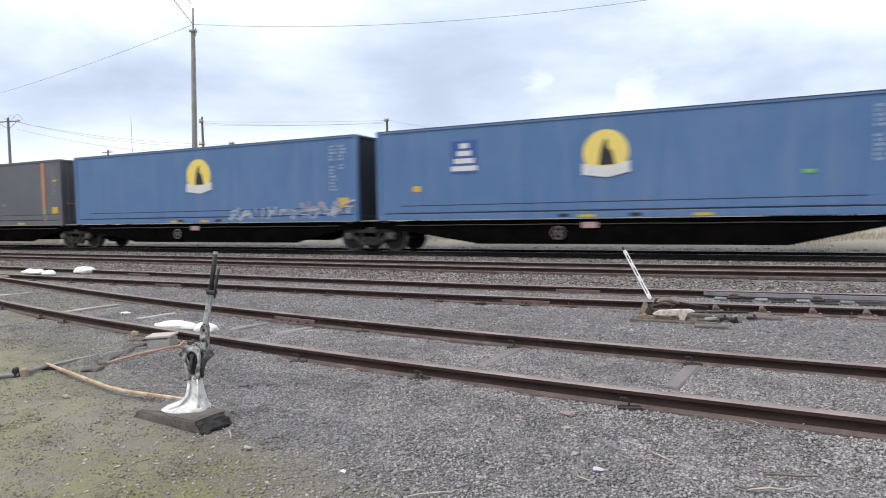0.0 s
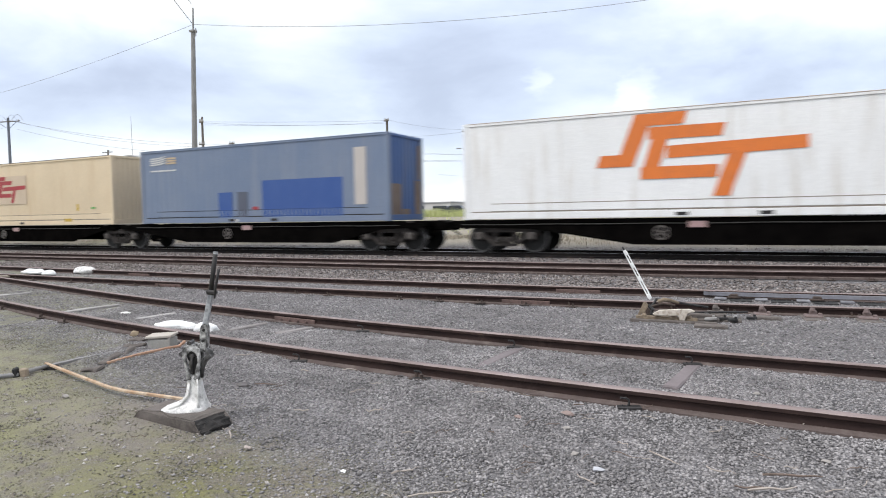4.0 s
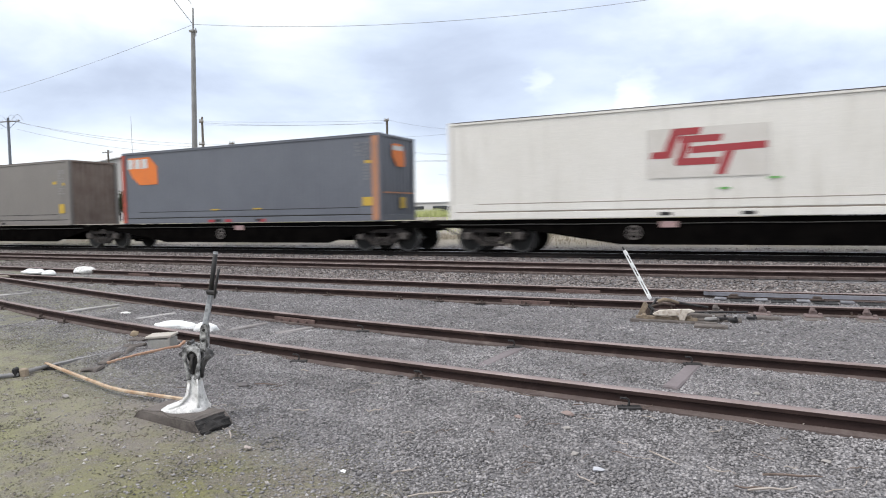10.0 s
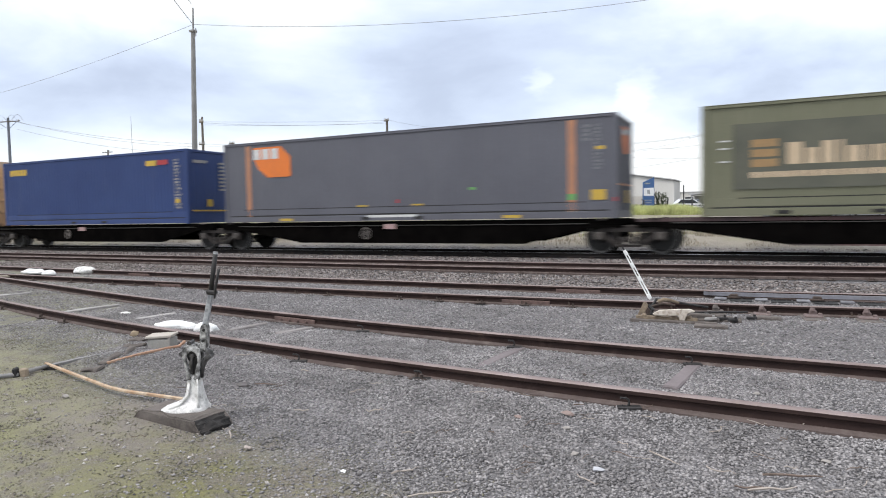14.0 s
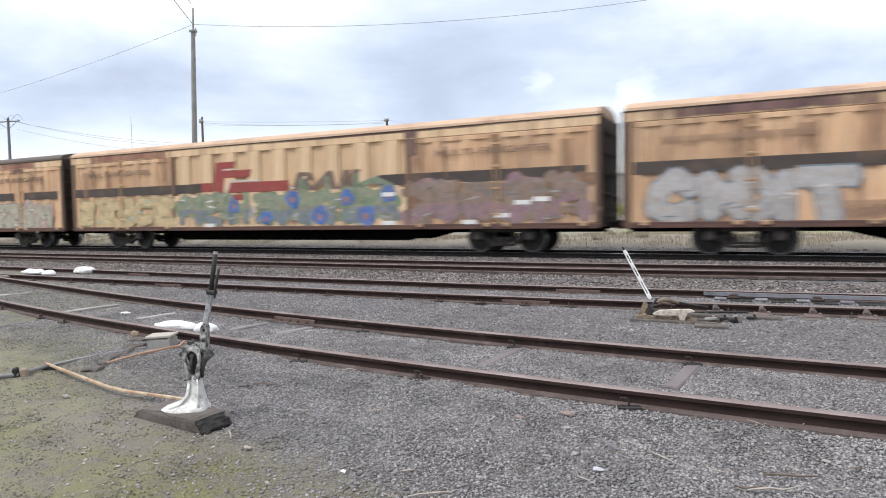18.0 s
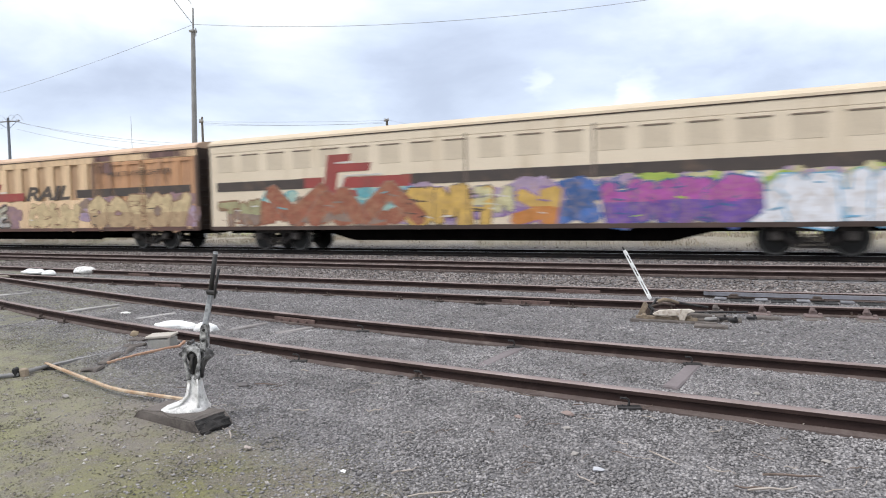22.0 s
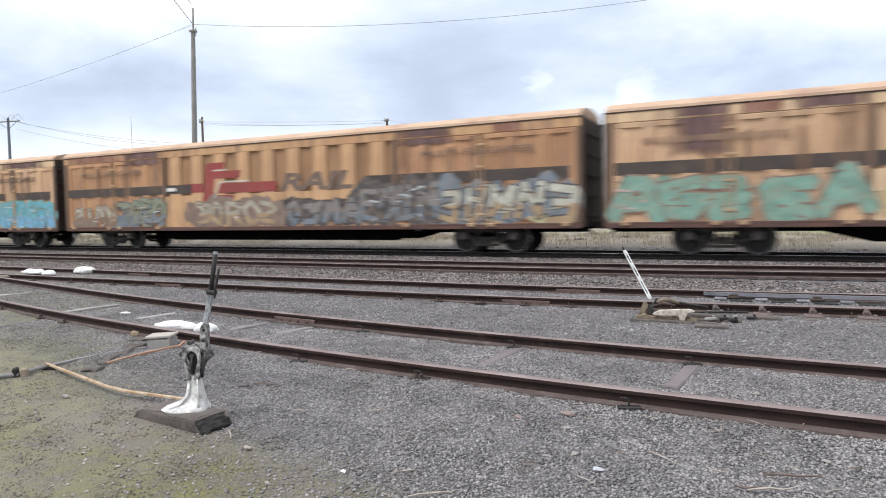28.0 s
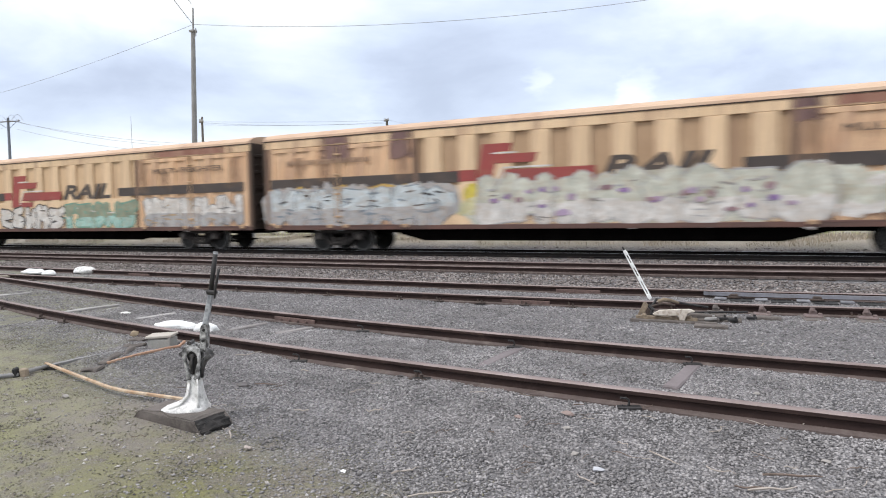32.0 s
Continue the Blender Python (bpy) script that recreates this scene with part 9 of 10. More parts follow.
    part("handle", bm, M_DARK_IRON, t, "black handle", smooth=True)
    bm = B()
    rod(bm, (0.161, 0, 1.170), (0.1632, 0, 1.186), 0.0165, 0.0165, 12)
    part("handle_end", bm, M_SCRAPED, t, "worn bright handle end")
    bm = B()
    box(bm, (0.128, -0.005, 0.903), (0.072, 0.05, 0.034), 0.01, (0, 8, 0))
    part("collar", bm, M_DARK_IRON, t)
    bm = B()
    tube(bm, [(0.150, -0.02, 0.86), (0.158, -0.02, 0.93), (0.172, -0.02, 0.99), (0.188, -0.02, 1.065)], (0.007, 0.010, 0.010, 0.010), 8)
    part("latch", bm, M_DARK_IRON, t, "black latch rod", smooth=True)


M_BLOCK = surface("weathered_grey_block", (0.145, 0.125, 0.115), (0.082, 0.07, 0.064), 5.0, 0.9, 0.0, 0.8, 60, dirt=(0.21, 0.185, 0.168), amount=0.35)
M_SPLIT_END = surface("black_split_timber", (0.012, 0.011, 0.011), (0.035, 0.031, 0.03), 14.0, 0.8, 0.0, 0.9, 40, dirt=(0.16, 0.15, 0.145), amount=0.12)
M_CAST_WHITE = surface("white_cast_paint", (0.80, 0.79, 0.77), (0.58, 0.57, 0.56), 11.0, 0.55, 0.0, 0.5, 70, dirt=(0.15, 0.14, 0.135), amount=0.5)
M_CAST_WORN = surface("greasy_white_paint", (0.74, 0.73, 0.72), (0.07, 0.067, 0.066), 19.0, 0.5, 0.0, 0.4, 80, dirt=(0.02, 0.019, 0.019), amount=0.8)
M_CAST_DARK = surface("greased_cast_iron", (0.10, 0.096, 0.096), (0.025, 0.023, 0.023), 18.0, 0.5, 0.0, 0.4, 80, dirt=(0.42, 0.41, 0.41), amount=0.25)
M_SCRAPED = surface("scraped_grey_white", (0.50, 0.51, 0.53), (0.24, 0.25, 0.27), 14.0, 0.45, 0.1, 0.3, 60, dirt=(0.07, 0.065, 0.07), amount=0.3)
point_lever()


def bent_rod(name, pts, r, mat, label, category="rod", flat=None):
    bm = B()
    for a, b in zip(pts, pts[1:]):
        if flat:
            d = Vector(b) - Vector(a)
            box(bm, (Vector(a) + Vector(b)) / 2, (d.length + 0.02, flat, r * 2), 0.004, (0, -math.degrees(math.asin(d.z / d.length)), math.degrees(math.atan2(d.y, d.x))))
        else:
            rod(bm, a, b, r, r, 10)
            bmesh.ops.create_uvsphere(bm, u_segments=8, v_segments=6, radius=r, matrix=Matrix.Translation(b))
    return solid(name, bm, mat, pose(0, 0, 0), label, category)


M_TAN_RUST = surface("pale_flaked_rust", (0.57, 0.46, 0.35), (0.40, 0.26, 0.16), 9.0, 0.85, 0.0, 0.6, 60, dirt=(0.20, 0.12, 0.08), amount=0.4)
M_PINK_RUST = surface("pinkish_rust", (0.39, 0.215, 0.14), (0.46, 0.30, 0.21), 6.0, 0.85, 0.0, 0.5, 60, dirt=(0.13, 0.07, 0.05), amount=0.35)
M_SMOOTH_BAR = surface("dull_grey_bar", (0.20, 0.195, 0.20), (0.30, 0.29, 0.285), 4.0, 0.7, 0.1, 0.3, 60, dirt=(0.10, 0.09, 0.08), amount=0.4)
bent_rod("point_rod", [(-6.10, 3.74, 0.06), (-5.27, 3.53, 0.06), (-4.80, 3.44, 0.045), (-4.55, 3.40, 0.05), (-4.35, 3.39, 0.055), (-3.80, 3.36, 0.075)], 0.011, M_TAN_RUST, "tan and orange rusted pull rod lying on moss", flat=0.026)
bent_rod("point_rod", [(-5.62, 4.04, 0.045), (-5.56, 4.36, 0.07), (-5.52, 4.64, 0.075), (-5.45, 4.74, 0.085), (-5.44, 4.80, 0.12)], 0.012, M_PINK_RUST, "pinkish rusted rod bent up to the rail", flat=0.026)
bent_rod("point_rod", [(-6.9, 2.9, 0.035), (-6.10, 3.31, 0.035), (-6.02, 3.42, 0.035)], 0.02, M_SMOOTH_BAR, "grey steel rod of the point run")
bent_rod("point_rod", [(-6.02, 3.50, 0.04), (-6.02, 3.68, 0.05)], 0.02, M_SMOOTH_BAR, "short grey steel rod between clamps")
bent_rod("steel_channel", [(-6.06, 3.76, 0.035), (-6.10, 4.07, 0.03), (-6.04, 4.30, 0.035), (-5.99, 4.62, 0.04)], 0.016, M_SMOOTH_BAR, "grey half-buried steel channel", "channel", flat=0.045)


def block(name, at, size, mat, label, category, bevel=0.012, group="", rough=0.006):
    bm = B()
    box(bm, (0, 0, size[2] / 2), size, bevel)
    bmesh.ops.subdivide_edges(bm, edges=[e for e in bm.edges if e.calc_length() > 0.05], cuts=2)
    for q in bm.verts:
        q.co += Vector((1, 1, 1)) * rough * noise.noise(q.co * 14 + Vector(at.translation))
    return solid(name, bm, mat, at, label, category, group)


block("wooden_block", pose(-5.99, 3.47, 0.0, 0, 0, 26), (0.065, 0.06, 0.085), surface("pale_cut_timber", (0.34, 0.28, 0.21), (0.26, 0.20, 0.15), 6.0, 0.9), "pale cut wooden packing block", "block")
block("timber_offcut", pose(-6.03, 3.42, 0.0, 0, 0, 26), (0.04, 0.06, 0.10), M_DARK_IRON, "black iron clamp on the rod", "clamp")
block("timber_offcut", pose(-6.01, 3.72, 0.0, 0, 0, 26), (0.13, 0.07, 0.06), M_DARK_IRON, "black iron joint of the rod", "clamp")
t = thing("rod_box", pose(-5.72, 4.76, 0.03, 0, 0, 20), "grey concrete rod box with a loose lid", "box")
bm = B()
for s in (-1, 1):
    box(bm, (s * 0.11, 0, 0.065), (0.03, 0.16, 0.13), 0.006)
    box(bm, (0, s * 0.07, 0.065), (0.22, 0.025, 0.13 if s > 0 else 0.10), 0.006)
part("body", bm, M_CONCRETE, t)
bm = B()
box(bm, (-0.01, 0, 0.145), (0.285, 0.18, 0.028), 0.006, (3, -3, 4))
part("lid", bm, surface("dusty_lid", (0.46, 0.42, 0.38), (0.39, 0.35, 0.31), 5.0, 0.9), t)
for x, y, a, l_, lab in ((-5.74, 4.17, 113, 0.34, "rotten dark timber offcut"), (-5.84, 4.42, 118, 0.26, "broken dark timber piece"), (-6.02, 4.64, 20, 0.22, "splintered timber beside the rod"),
                         (-5.60, 3.84, 25, 0.17, "thin dark timber splinter"), (-6.28, 4.92, 8, 0.26, "weathered timber under the rail"), (-5.55, 5.02, -6, 0.35, "dark timber end by the rail")):
    block("timber_offcut", pose(x, y, rise(x, y) - 0.01, 0, 0, a), (l_, 0.085, 0.034), M_BLOCK, lab, "timber", group="timber offcuts", rough=0.035)
lump("sandstone_lump", pose(-6.63, 5.13, 0.055), (0.06, 0.05, 0.05), surface("tan_stone", (0.33, 0.265, 0.185), (0.25, 0.195, 0.135), 6.0, 0.9), "tan stone beside the rail", "stone", 2)
lump("white_bag", pose(-6.67, 5.78, 0.05), (0.37, 0.13, 0.06), M_WHITE, "white plastic bag slumped between the rails", "bag", 4, "white bags")
lump("white_bag", pose(-6.10, 5.72, 0.055), (0.17, 0.12, 0.085), M_WHITE, "small crumpled white bag between the rails", "bag", 9, "white bags")
lump("white_bag", pose(-16.62, 10.0, 0.13), (0.40, 0.2, 0.08), M_WHITE, "white-painted lever weight across the rails", "weight", 12, "white bags")
lump("white_bag", pose(-15.98, 9.98, 0.11), (0.2, 0.15, 0.08), M_WHITE, "white lump beside the rail", "weight", 13, "white bags")
lump("white_bag", pose(-15.5, 10.62, 0.12), (0.40, 0.17, 0.13), M_CAST_WHITE, "grey-white sheeting over a point motor", "cover", 14, "white bags")
lump("litter", pose(-8.22, 6.2, 0.055), (0.10, 0.07, 0.035), M_CAST_WHITE, "flattened white litter on gravel", "litter", 15)

# crank and rods of the far left points
bent_rod("point_rod", [(-17.6, 9.1, 0.05), (-17.0, 8.95, 0.06), (-16.2, 9.0, 0.12), (-15.9, 9.25, 0.1)], 0.03, surface("tan_rod", (0.33, 0.29, 0.24), None, 5.0, 0.8), "pale bent rod beside the rail")


# ---- the far point lever ----
def far_lever():
    t = thing("point_lever", pose(-0.86, 8.45, 0.035), "white lever of a ground frame leaning over timbers", "point lever", "hand point levers")
    for x, y, l_, w_, h_, a in ((-0.06, -0.30, 1.0, 0.10, 0.05, 2), (0.38, -0.50, 0.36, 0.16, 0.055, 4), (0.02, 0.34, 0.95, 0.13, 0.05, 0), (0.56, 0.10, 0.26, 0.34, 0.05, 3), (0.30, -0.14, 0.30, 0.10, 0.07, -4), (0.95, 0.38, 0.34, 0.16, 0.05, 8)):
        bm = B()
        box(bm, (0, 0, h_ / 2), (l_, w_, h_), 0.01)
        bmesh.ops.subdivide_edges(bm, edges=[e for e in bm.edges if e.calc_length() > 0.08], cuts=3)
        for q in bm.verts:
            q.co += Vector((0.6, 1, 1)) * 0.012 * noise.noise(q.co * 13 + Vector((x * 9, y * 7, 0)))
        part("timber", bm, M_BLOCK, t, at=pose(x, y, 0, 0, 0, a))
    ochre = surface("ochre_rust", (0.27, 0.215, 0.155), (0.15, 0.115, 0.085), 14.0, 0.85, 0.0, 0.5, 60, dirt=(0.12, 0.075, 0.05), amount=0.35)
    bm = B()
    box(bm, (-0.14, -0.27, 0.066), (0.72, 0.045, 0.045), 0.008)
    for k in (-0.40, -0.22, -0.05, 0.12):
        box(bm, (k, -0.275, 0.095), (0.06, 0.05, 0.03), 0.008)
    part("base_strap", bm, ochre, t)
    bm = B()
    prism(bm, [(-0.50, 0.06), (-0.42, 0.24), (-0.385, 0.24), (-0.36, 0.20), (-0.40, 0.13), (-0.38, 0.06), (-0.42, 0.06), (-0.435, 0.11), (-0.46, 0.06)], "y", -0.22, -0.19)
    part("upright", bm, ochre, t, "rusty ochre upright bracket")
    bm = B()
    tube(bm, [(-0.27, -0.05, 0.235), (-0.20, -0.03, 0.262), (-0.12, 0.0, 0.25), (-0.02, 0.02, 0.222)], (0.022, 0.026, 0.022, 0.012), 8, 0.6)
    part("curved_strap", bm, ochre, t)
    bm = B()
    tube(bm, [(-0.36, -0.2, 0.21), (-0.31, -0.2, 0.15), (-0.33, -0.2, 0.10), (-0.22, -0.2, 0.075)], (0.022, 0.026, 0.026, 0.02), 8)
    part("crank_arm", bm, M_DARK_IRON, t, "black greased crank arm")
    bm = B()
    box(bm, (0.20, -0.12, 0.09), (0.36, 0.12, 0.06), 0.012, (0, 2, 4))
    part("timber", bm, M_BLOCK, t)
    bm = B()
    prism(bm, [(-0.30, 0.12), (-0.22, 0.17), (-0.02, 0.19), (0.14, 0.20), (0.20, 0.17), (0.11, 0.14), (0.075, 0.05), (0.02, 0.05), (0.0, 0.11), (-0.10, 0.10), (-0.28, 0.10)], "y", -0.325, -0.298)
    bmesh.ops.bevel(bm, geom=bm.edges[:], offset=0.008, segments=1, affect="EDGES")
    part("bracket", bm, surface("cream_white_paint", (0.58, 0.53, 0.475), (0.44, 0.38, 0.32), 14.0, 0.7, dirt=(0.17, 0.11, 0.07), amount=0.55), t, "cream painted iron bracket")
    bm = B()
    rod(bm, (-0.40, -0.08, 0.09), (-0.40, 0.08, 0.09), 0.065, 0.065, 14)
    part("pivot", bm, M_RUST, t)
    bm = B()
    tube(bm, [(-0.45, 0, 0.06), (-0.36, 0.02, 0.14), (-0.30, 0.05, 0.25), (-0.1, 0.12, 0.22), (0.30, 0.25, 0.15)], (0.022, 0.022, 0.02, 0.016, 0.014), 8)
    part("crank", bm, M_DARK_IRON, t)
    bm = B()
    tube(bm, [(-0.36, -0.06, 0.17), (-0.2, -0.07, 0.22), (-0.06, -0.07, 0.20)], 0.014, 6)
    part("link", bm, M_RUST, t)
    bm = B()
    p, q = Vector((-0.42, 0.3, 0.24)), Vector((-0.74, 0.32, 0.84))
    d = (q - p)
    for s in (-0.014, 0.014):
        rod(bm, p + Vector((s, 0, s * 0.5)), q + Vector((s, 0, s * 0.5)), 0.011, 0.009, 8)
    for k in (0.02, 0.4, 0.7, 0.98):
        box(bm, p + d * k, (0.045, 0.022, 0.08), 0.008, (0, -28, 0))
    part("lever", bm, M_WHITE, t, "white slotted lever")
    bm = B()
    rod(bm, q, q + d * 0.11, 0.012, 0.012, 8)
    part("lever_tip", bm, M_DARK_IRON, t)
    for i, (x, y, z) in enumerate(((0.36, -0.2, 0.075), (0.48, -0.06, 0.065), (0.60, -0.12, 0.06), (0.62, 0.1, 0.06), (0.30, 0.1, 0.08), (0.80, 0.2, 0.05))):
        bm = B()
        box(bm, (x, y, z), (0.14, 0.05, 0.035), 0.008, (0, 6 * (i % 3 - 1), i * 27))
        rod(bm, (x + 0.03, y, z), (x + 0.03, y, z + 0.045), 0.016, 0.016, 6)
        part("link", bm, M_DARK_IRON if i % 3 else M_SMOOTH_BAR, t)
    for a, b in (((0.05, 0.04, 0.10), (0.75, 0.42, 0.09)), ((0.1, -0.12, 0.08), (0.62, -0.05, 0.07))):
        bm = B()
        rod(bm, a, b, 0.013, 0.013, 8)
        part("drive_rod", bm, M_DARK_IRON, t)


far_lever()


M_CHAIR_PINK = surface("pinkish_rusted_chair", (0.135, 0.098, 0.092), (0.19, 0.148, 0.142), 12.0, 0.85, 0.0, 0.5, 60, dirt=(0.08, 0.055, 0.05), amount=0.4)
M_CHAIR_GREY = surface("grey_rusted_chair", (0.115, 0.098, 0.09), (0.17, 0.15, 0.14), 12.0, 0.85, 0.0, 0.5, 60, dirt=(0.07, 0.05, 0.045), amount=0.4)


# ---- switch blade and slide plates of the middle track ----
def blade():
    t = thing("switch_blade", pose(0, 0, 0), "grey greased switch blade beside the stock rail", "switch blade")
    lo, hi = -0.75, 14.0
    off = lambda x: near_rail_3(x) + GAUGE - 0.062 - 0.030 * max(0.0, x + 0.75)
    bm = B()
    prev = None
    for x in np.arange(lo, hi, 0.5):
        y = off(x)
        k = min(1.0, (x - lo) / 1.5 + 0.35)
        ring = [bm.verts.new(p) for p in ((x, y - 0.04 * k, 0.098), (x, y - 0.028 * k, 0.148), (x, y + 0.022, 0.150), (x, y + 0.022, 0.095))]
        if prev:
            for i in range(4):
                bm.faces.new((prev[i], prev[(i + 1) % 4], ring[(i + 1) % 4], ring[i]))
        else:
            bm.faces.new(ring)
        prev = ring
    bm.faces.new(prev)
    bmesh.ops.recalc_face_normals(bm, faces=bm.faces)
    part("blade", bm, surface("greased_blade_steel", (0.19, 0.19, 0.22), (0.13, 0.13, 0.15), 2.5, 0.6, 0.0, 0.2, 40, dirt=(0.07, 0.06, 0.055), amount=0.4), t, "grey steel blade")
    pale = surface("scraped_slide_plate", (0.32, 0.32, 0.34), (0.15, 0.15, 0.165), 6.0, 0.5, 0.2)
    for i in range(7):
        x = -0.50 + i * 0.55
        bm = B()
        box(bm, (x, off(x) - 0.13, 0.072), (0.17, 0.17, 0.028), 0.006)
        part("slide_plate", bm, pale, t)
        # black sheet painted in for the shade of the open crib
        bm = B()
        box(bm, (x + 0.28, off(x) - 0.17, 0.058), (0.30, 0.22, 0.012))
        part("crib_gap", bm, M_SHADOW_BLACK, t)
        if i % 2 == 0:
            bm = B()
            box(bm, (x + 0.18, off(x) - 0.045, 0.10), (0.11, 0.05, 0.07), 0.012)
            box(bm, (x + 0.18, off(x) - 0.075, 0.085), (0.18, 0.05, 0.03), 0.008)
            for k in (-0.05, 0.05):
                rod(bm, (x + 0.18 + k, off(x) - 0.08, 0.10), (x + 0.18 + k, off(x) - 0.08, 0.125), 0.016, 0.014, 6)
            part("blade_stop", bm, M_RUST, t)
    # sleeper ends with rusty chairs and bolts in front of the stock rail
    for i, (x, tone) in enumerate(((-0.50, M_CHAIR_GREY), (0.05, M_CHAIR_PINK), (0.62, M_CHAIR_PINK), (1.20, M_CHAIR_PINK))):
        y = near_rail_3(x) - 0.10
        bm = B()
        box(bm, (0, -0.15, 0.035), (0.26, 0.42, 0.055), 0.008)
        bmesh.ops.subdivide_edges(bm, edges=[e for e in bm.edges if e.calc_length() > 0.1], cuts=2)
        for q in bm.verts:
            q.co += Vector((0.8, 0.8, 0.4)) * 0.012 * noise.noise(q.co * 12 + Vector((x * 5, 0, 0)))
        e = part("sleeper_end", bm, M_BLOCK, t, at=pose(x, y, 0, 0, 0, 4))
        bm = B()
        box(bm, (0, -0.08, 0.072), (0.20, 0.20, 0.03), 0.01)
        box(bm, (0.01, 0.0, 0.10), (0.085, 0.10, 0.075), 0.016)
        box(bm, (0.075, -0.10, 0.095), (0.05, 0.05, 0.04), 0.01)
        rod(bm, (0.0, -0.03, 0.13), (0.0, -0.03, 0.165), 0.036, 0.028, 10)
        part("rail_chair", bm, tone, e, "rusty rail chair with a bolt")
    return t


blade()

M_SLEEPER_EDGE = surface("bleached_sleeper_edge", (0.44, 0.42, 0.41), (0.34, 0.32, 0.31), 4.0, 0.9, 0.0, 0.4, 60)
M_SLEEPER_PINK = surface("pinkish_dusty_sleeper", (0.19, 0.163, 0.168), (0.15, 0.128, 0.132), 4.0, 0.9, 0.0, 0.4, 60)
# ---- sleepers that show in the near siding ----
for x, y, l_, w_, a, mat, lab in ((-2.19, 5.62, 0.95, 0.125, 84, M_SLEEPER_PINK, "half-buried pinkish sleeper in gravel"), (-0.54, 5.6, 0.95, 0.125, 83, M_SLEEPER_PINK, "half-buried dusty sleeper in gravel"),
                              (-12.55, 7.10, 0.7, 0.07, 82, M_SLEEPER_EDGE, "pale sleeper edge in gravel"), (-9.25, 6.41, 0.9, 0.08, 85, M_SLEEPER_EDGE, "pale sleeper edge between rails"), (-7.56, 6.2, 0.6, 0.075, 82, M_SLEEPER_EDGE, "thin pale sleeper edge"),
                              (-5.74, 6.05, 0.6, 0.10, 86, M_SLEEPER_PALE, "pale sleeper end in gravel"), (-5.0, 6.05, 0.5, 0.10, 74, M_SLEEPER_PALE, "dusty sleeper end in gravel")):
    block("half_buried_sleeper", pose(x, y, 0.03 if mat == M_SLEEPER_EDGE else 0.018, 0, 0, a), (l_, w_, 0.045), mat, lab, "sleeper", group="half-buried sleepers", rough=0.01)

# ---- small litter, sticks and larger stones ----
M_STICK = surface("bleached_twig", (0.42, 0.37, 0.33), (0.30, 0.26, 0.23), 20.0, 0.9)
M_STICK_DARK = surface("brown_twig", (0.17, 0.125, 0.105), (0.11, 0.085, 0.07), 20.0, 0.9)


def stick(x, y, a, l_, r_, mat, label, rnd):
    dx, dy = math.cos(radians(a)) * l_ / 2, math.sin(radians(a)) * l_ / 2
    pts = [(dx * k + rnd.uniform(-0.012, 0.012), dy * k + rnd.uniform(-0.012, 0.012), 0.006 + rnd.uniform(0, 0.016)) for k in (-1, -0.6, -0.15, 0.3, 0.7, 1)]
    bm = B()
    tube(bm, pts, (r_ * 0.9, r_, r_, r_ * 0.9, r_ * 0.7, r_ * 0.35), 5)
    solid("stick", bm, mat, pose(x, y, 0.012 + rise(x, y)), label, "stick", "dry sticks on the ground")


rnd = random.Random(17)
for x, y, a, l_, mat, lab in ((-4.51, 4.75, 62, 0.26, M_STICK, "bleached straight stick on gravel"), (-0.21, 4.2, 70, 0.18, M_STICK, "thin pale twig on the gravel"), (0.17, 3.73, 15, 0.30, M_STICK_DARK, "reddish dry twig on gravel"),
                              (-0.46, 3.72, -38, 0.22, M_STICK, "bleached grey twig on gravel"), (0.05, 7.06, 75, 0.14, M_STICK, "short pale stick between tracks"), (0.0, 3.5, 20, 0.22, M_STICK_DARK, "brown twig lying on gravel"),
                              (0.30, 4.55, 60, 0.12, M_STICK, "pale splinter by the rail"), (0.08, 3.51, 30, 0.26, M_STICK, "curved pale twig on gravel"), (-3.2, 4.6, 20, 0.14, M_STICK, "pale splinter on the gravel"), (-2.0, 3.5, 50, 0.10, M_STICK, "small pale twig on gravel")):
    stick(x, y, a, l_, 0.005 if l_ < 0.24 else 0.0065, mat, lab, rnd)
for x, y, a, l_, mat, lab in ((-3.62, 4.02, 25, 0.20, M_STICK_DARK, "split dark timber sliver on gravel"), (-1.72, 2.98, 48, 0.16, M_STICK, "forked pale twig on gravel"), (-1.45, 2.78, 40, 0.24, M_STICK, "long curved pale stalk on gravel"),
                              (-1.05, 2.82, -8, 0.20, M_STICK, "thin bleached stalk on gravel"), (-2.45, 3.82, 40, 0.13, M_STICK, "pale splinter standing out of gravel"), (-2.95, 3.62, 12, 0.12, M_STICK, "short pale stalk on gravel"),
                              (-3.55, 4.42, -5, 0.13, M_STICK, "bleached chip of wood near rail"), (-3.05, 3.02, -40, 0.11, M_STICK, "pale sliver at the moss edge")):
    stick(x, y, a, l_, 0.0055, mat, lab, rnd)
for k in range(46):
    x, y = rnd.uniform(-1.6, 0.55), rnd.uniform(3.2, 4.7)
    if k % 3 == 0:
        x, y = rnd.uniform(-5.2, -1.5), rnd.uniform(2.6, 4.4)
    dark = rnd.random() < 0.5
    stick(x, y, rnd.uniform(-40, 80), rnd.uniform(0.05, 0.16), rnd.uniform(0.002, 0.004), M_STICK_DARK if dark else M_STICK, "thin brown dry twig on gravel" if dark else "thin bleached grass stalk on gravel", rnd)
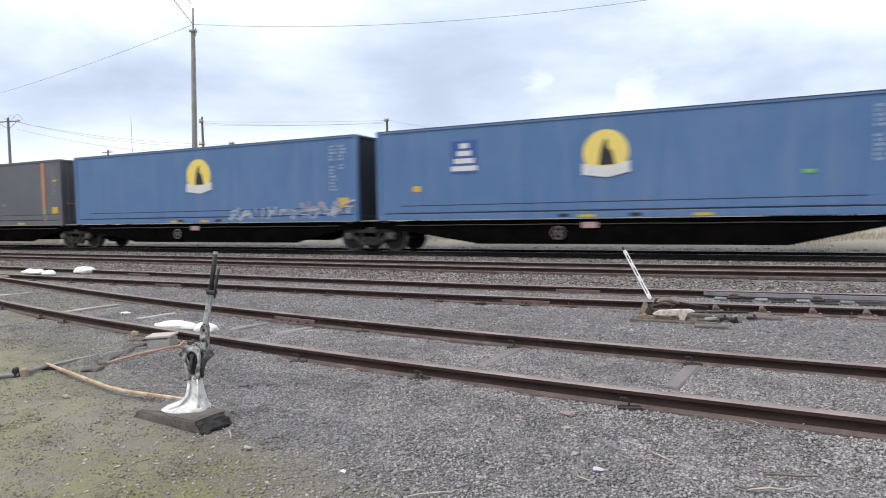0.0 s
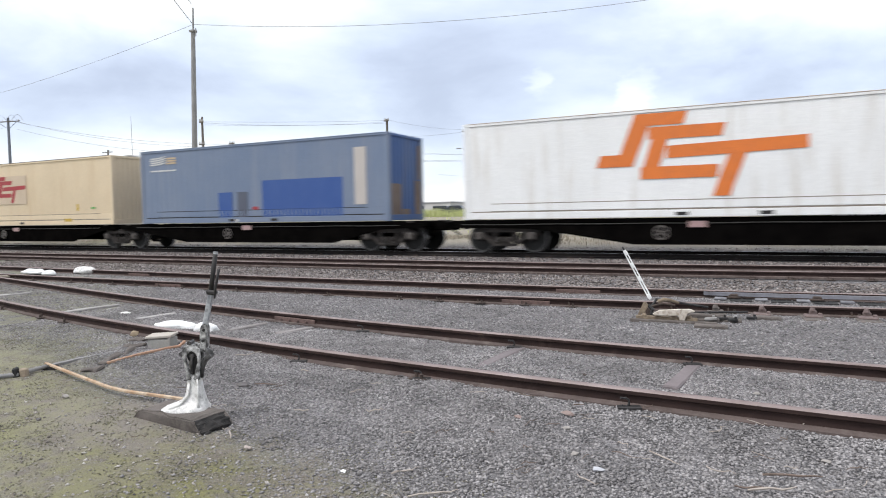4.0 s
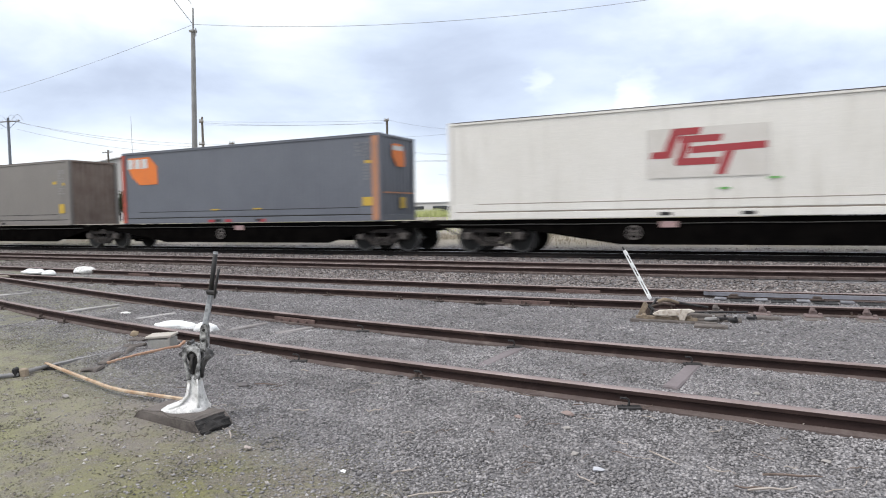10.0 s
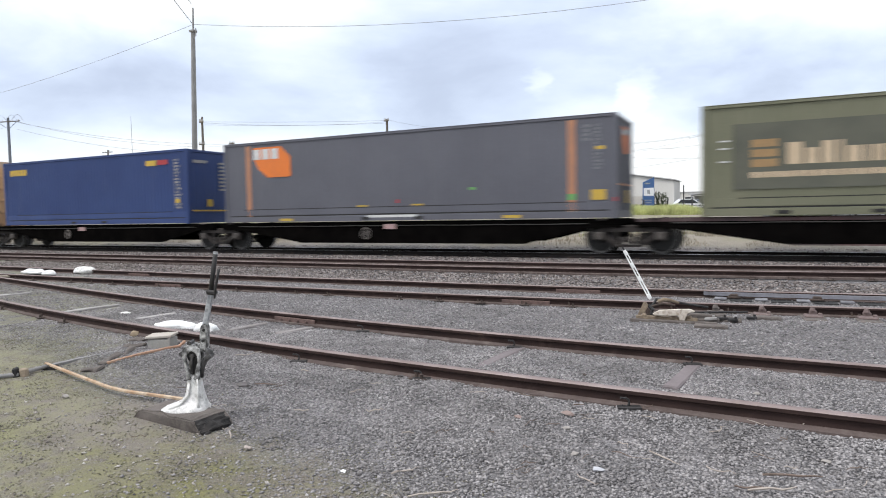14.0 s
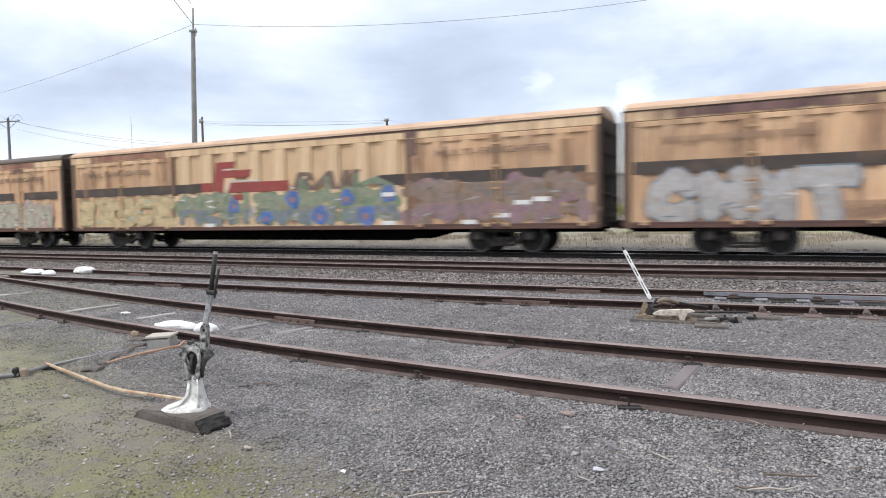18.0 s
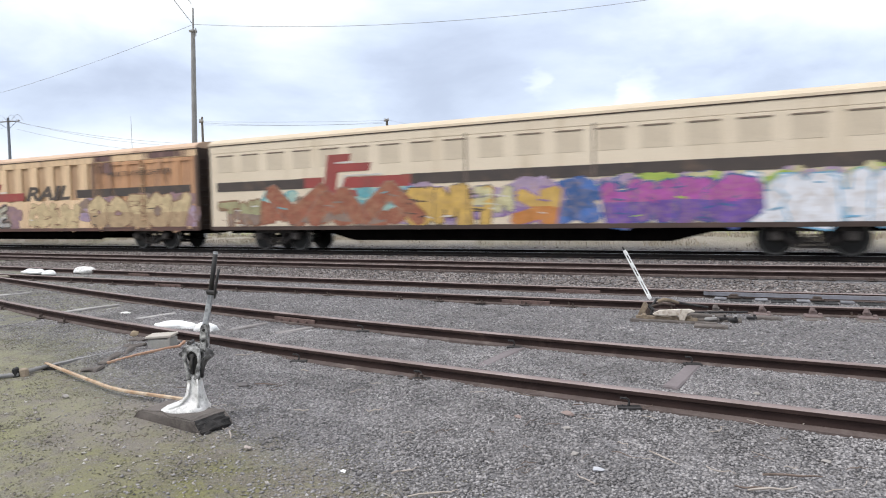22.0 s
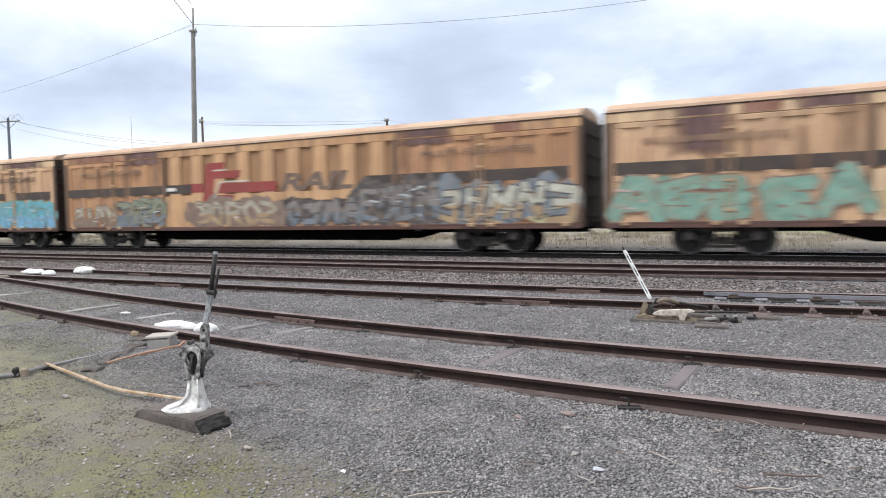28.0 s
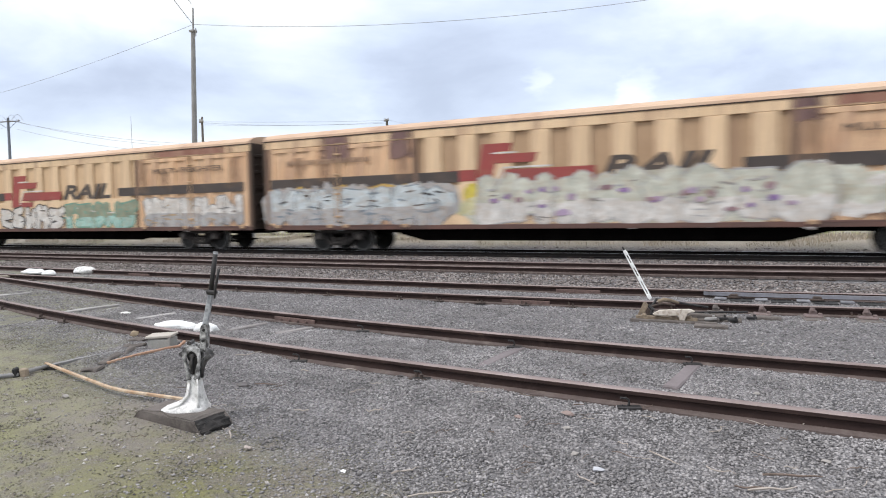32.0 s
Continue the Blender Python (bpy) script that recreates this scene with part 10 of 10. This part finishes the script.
def rock(name, at, size, mat, label, category, seed, group=""):
    """An angular broken stone: the hull of a few points."""
    r = random.Random(seed)
    bm = B()
    for k in range(13):
        u, w = r.uniform(0, 6.283), r.uniform(-0.5, 1.0)
        q = math.sqrt(max(0.0, 1 - w * w)) * r.uniform(0.8, 1.1)
        bm.verts.new((size[0] * q * math.cos(u), size[1] * q * math.sin(u), size[2] * w))
    bmesh.ops.convex_hull(bm, input=bm.verts[:])
    bmesh.ops.delete(bm, geom=[v for v in bm.verts if not v.link_faces], context="VERTS")
    return solid(name, bm, mat, at, label, category, group)


M_STONE = surface("pale_cobble", (0.34, 0.315, 0.295), (0.26, 0.24, 0.225), 8.0, 0.9)
M_PAPER = surface("soiled_paper", (0.50, 0.51, 0.55), (0.36, 0.36, 0.39), 20.0, 0.9)
M_STONE_PINK = surface("pinkish_cobble", (0.42, 0.36, 0.33), (0.34, 0.29, 0.27), 8.0, 0.9)
M_STONE_RED = surface("reddish_cobble", (0.27, 0.205, 0.185), (0.22, 0.17, 0.155), 8.0, 0.9)
M_STONE_DARK = surface("dark_cobble", (0.09, 0.08, 0.08), (0.13, 0.12, 0.12), 8.0, 0.9)
for i, (x, y, s, mat, lab) in enumerate(((-0.77, 3.44, 0.042, M_PAPER, "crumpled pale paper scrap on gravel"), (-1.09, 3.98, 0.04, M_STONE, "pale stone"), (-2.81, 2.92, 0.035, M_STONE_PINK, "pinkish pebble on dirt"), (-3.84, 3.98, 0.07, M_STONE_DARK, "flat dark stone"),
                                        (-1.85, 3.62, 0.03, M_STONE_DARK, "small dark stone"), (-1.45, 4.05, 0.035, M_STONE_RED, "small reddish stone"), (-1.15, 4.2, 0.05, M_STONE_RED, "reddish flat stone"), (-0.95, 3.62, 0.035, M_STONE, "pale stone"),
                                        (-2.05, 2.86, 0.022, M_WHITE, "white pebble"), (0.35, 4.0, 0.03, M_STONE, "pale chip"), (-0.82, 4.72, 0.05, M_RUST, "rusty broken clip beside the rail"), (-4.6, 2.75, 0.03, M_STONE_DARK, "dark pebble on dirt"),
                                        (-4.9, 2.9, 0.025, M_STONE, "pale pebble on dirt"), (-3.3, 2.55, 0.02, M_STONE, "pale pebble on dirt"), (-4.2, 2.6, 0.02, M_STONE, "grey pebble on moss"), (-5.0, 3.2, 0.04, M_STONE, "flat pale stone near the rod"),
                                        (-1.3, 5.25, 0.03, M_RUST, "rusty spike head"), (-2.7, 4.78 - 0.15, 0.035, M_STONE_DARK, "dark stone by the rail"), (0.0, 5.2, 0.03, M_STONE, "white chip between the rails"))):
    rock("stone" if mat not in (M_WHITE, M_PAPER) else "scrap", pose(x, y, 0.008 + rise(x, y)), (s, s * 0.7, s * 0.45), mat, lab + " on the gravel" if len(lab.split()) < 4 else lab, "stone" if mat not in (M_WHITE, M_PAPER) else "litter", 30 + i, "loose stones on the gravel")

# ---- curled spring clips left beside the near siding ----
for x, far in ((-2.24, True), (-2.52, False), (-0.82, False), (-0.54, True), (-4.2, True), (-3.9, False)):
    y = near_rail_4(x) - 0.095 + (GAUGE if far else 0)
    bm = B()
    tube(bm, [(0.03 * math.cos(a), 0.0, 0.05 + 0.03 * math.sin(a)) for a in np.linspace(-2.4, 1.9, 10)] + [(-0.03, -0.01, 0.085)], 0.008, 6)
    box(bm, (0.03, -0.01, 0.016), (0.16, 0.06, 0.022), 0.005)
    solid("spring_clip", bm, M_DARK_IRON, pose(x, y, 0.045, 0, 0, 20), "curled dark rusty rail clip beside the rail", "rail clip", "curled rail clips")


# ---- what moves ----
def motions():
    for ob, x, z in moving:
        walk(ob, [(t, pose(x + s, LINE_Y, z)) for t, s in RUN])
    for w, lx, wx in wheelsets:
        t = np.arange(0, 32.0001, 1 / FPS)
        where = np.array([run_at(a) for a in t]) + wx
        seen = [i for i in range(len(t)) if -46 < where[i] < 8]
        rows = []
        if seen:
            first = run_at(t[seen[0]])
            keep = sorted({0, *seen, len(t) - 1})
            for i in keep:
                j = min(max(i, seen[0]), seen[-1])
                a = (run_at(t[j]) - first) / WHEEL_R
                rows.append((float(t[i]), Matrix.Translation((lx, 0, WHEEL_R)) @ Matrix.Rotation(a, 4, "Y")))
        else:
            still = Matrix.Translation((lx, 0, WHEEL_R))
            rows = [(0.0, still), (32.0, still)]
        walk(w, rows)


motions()
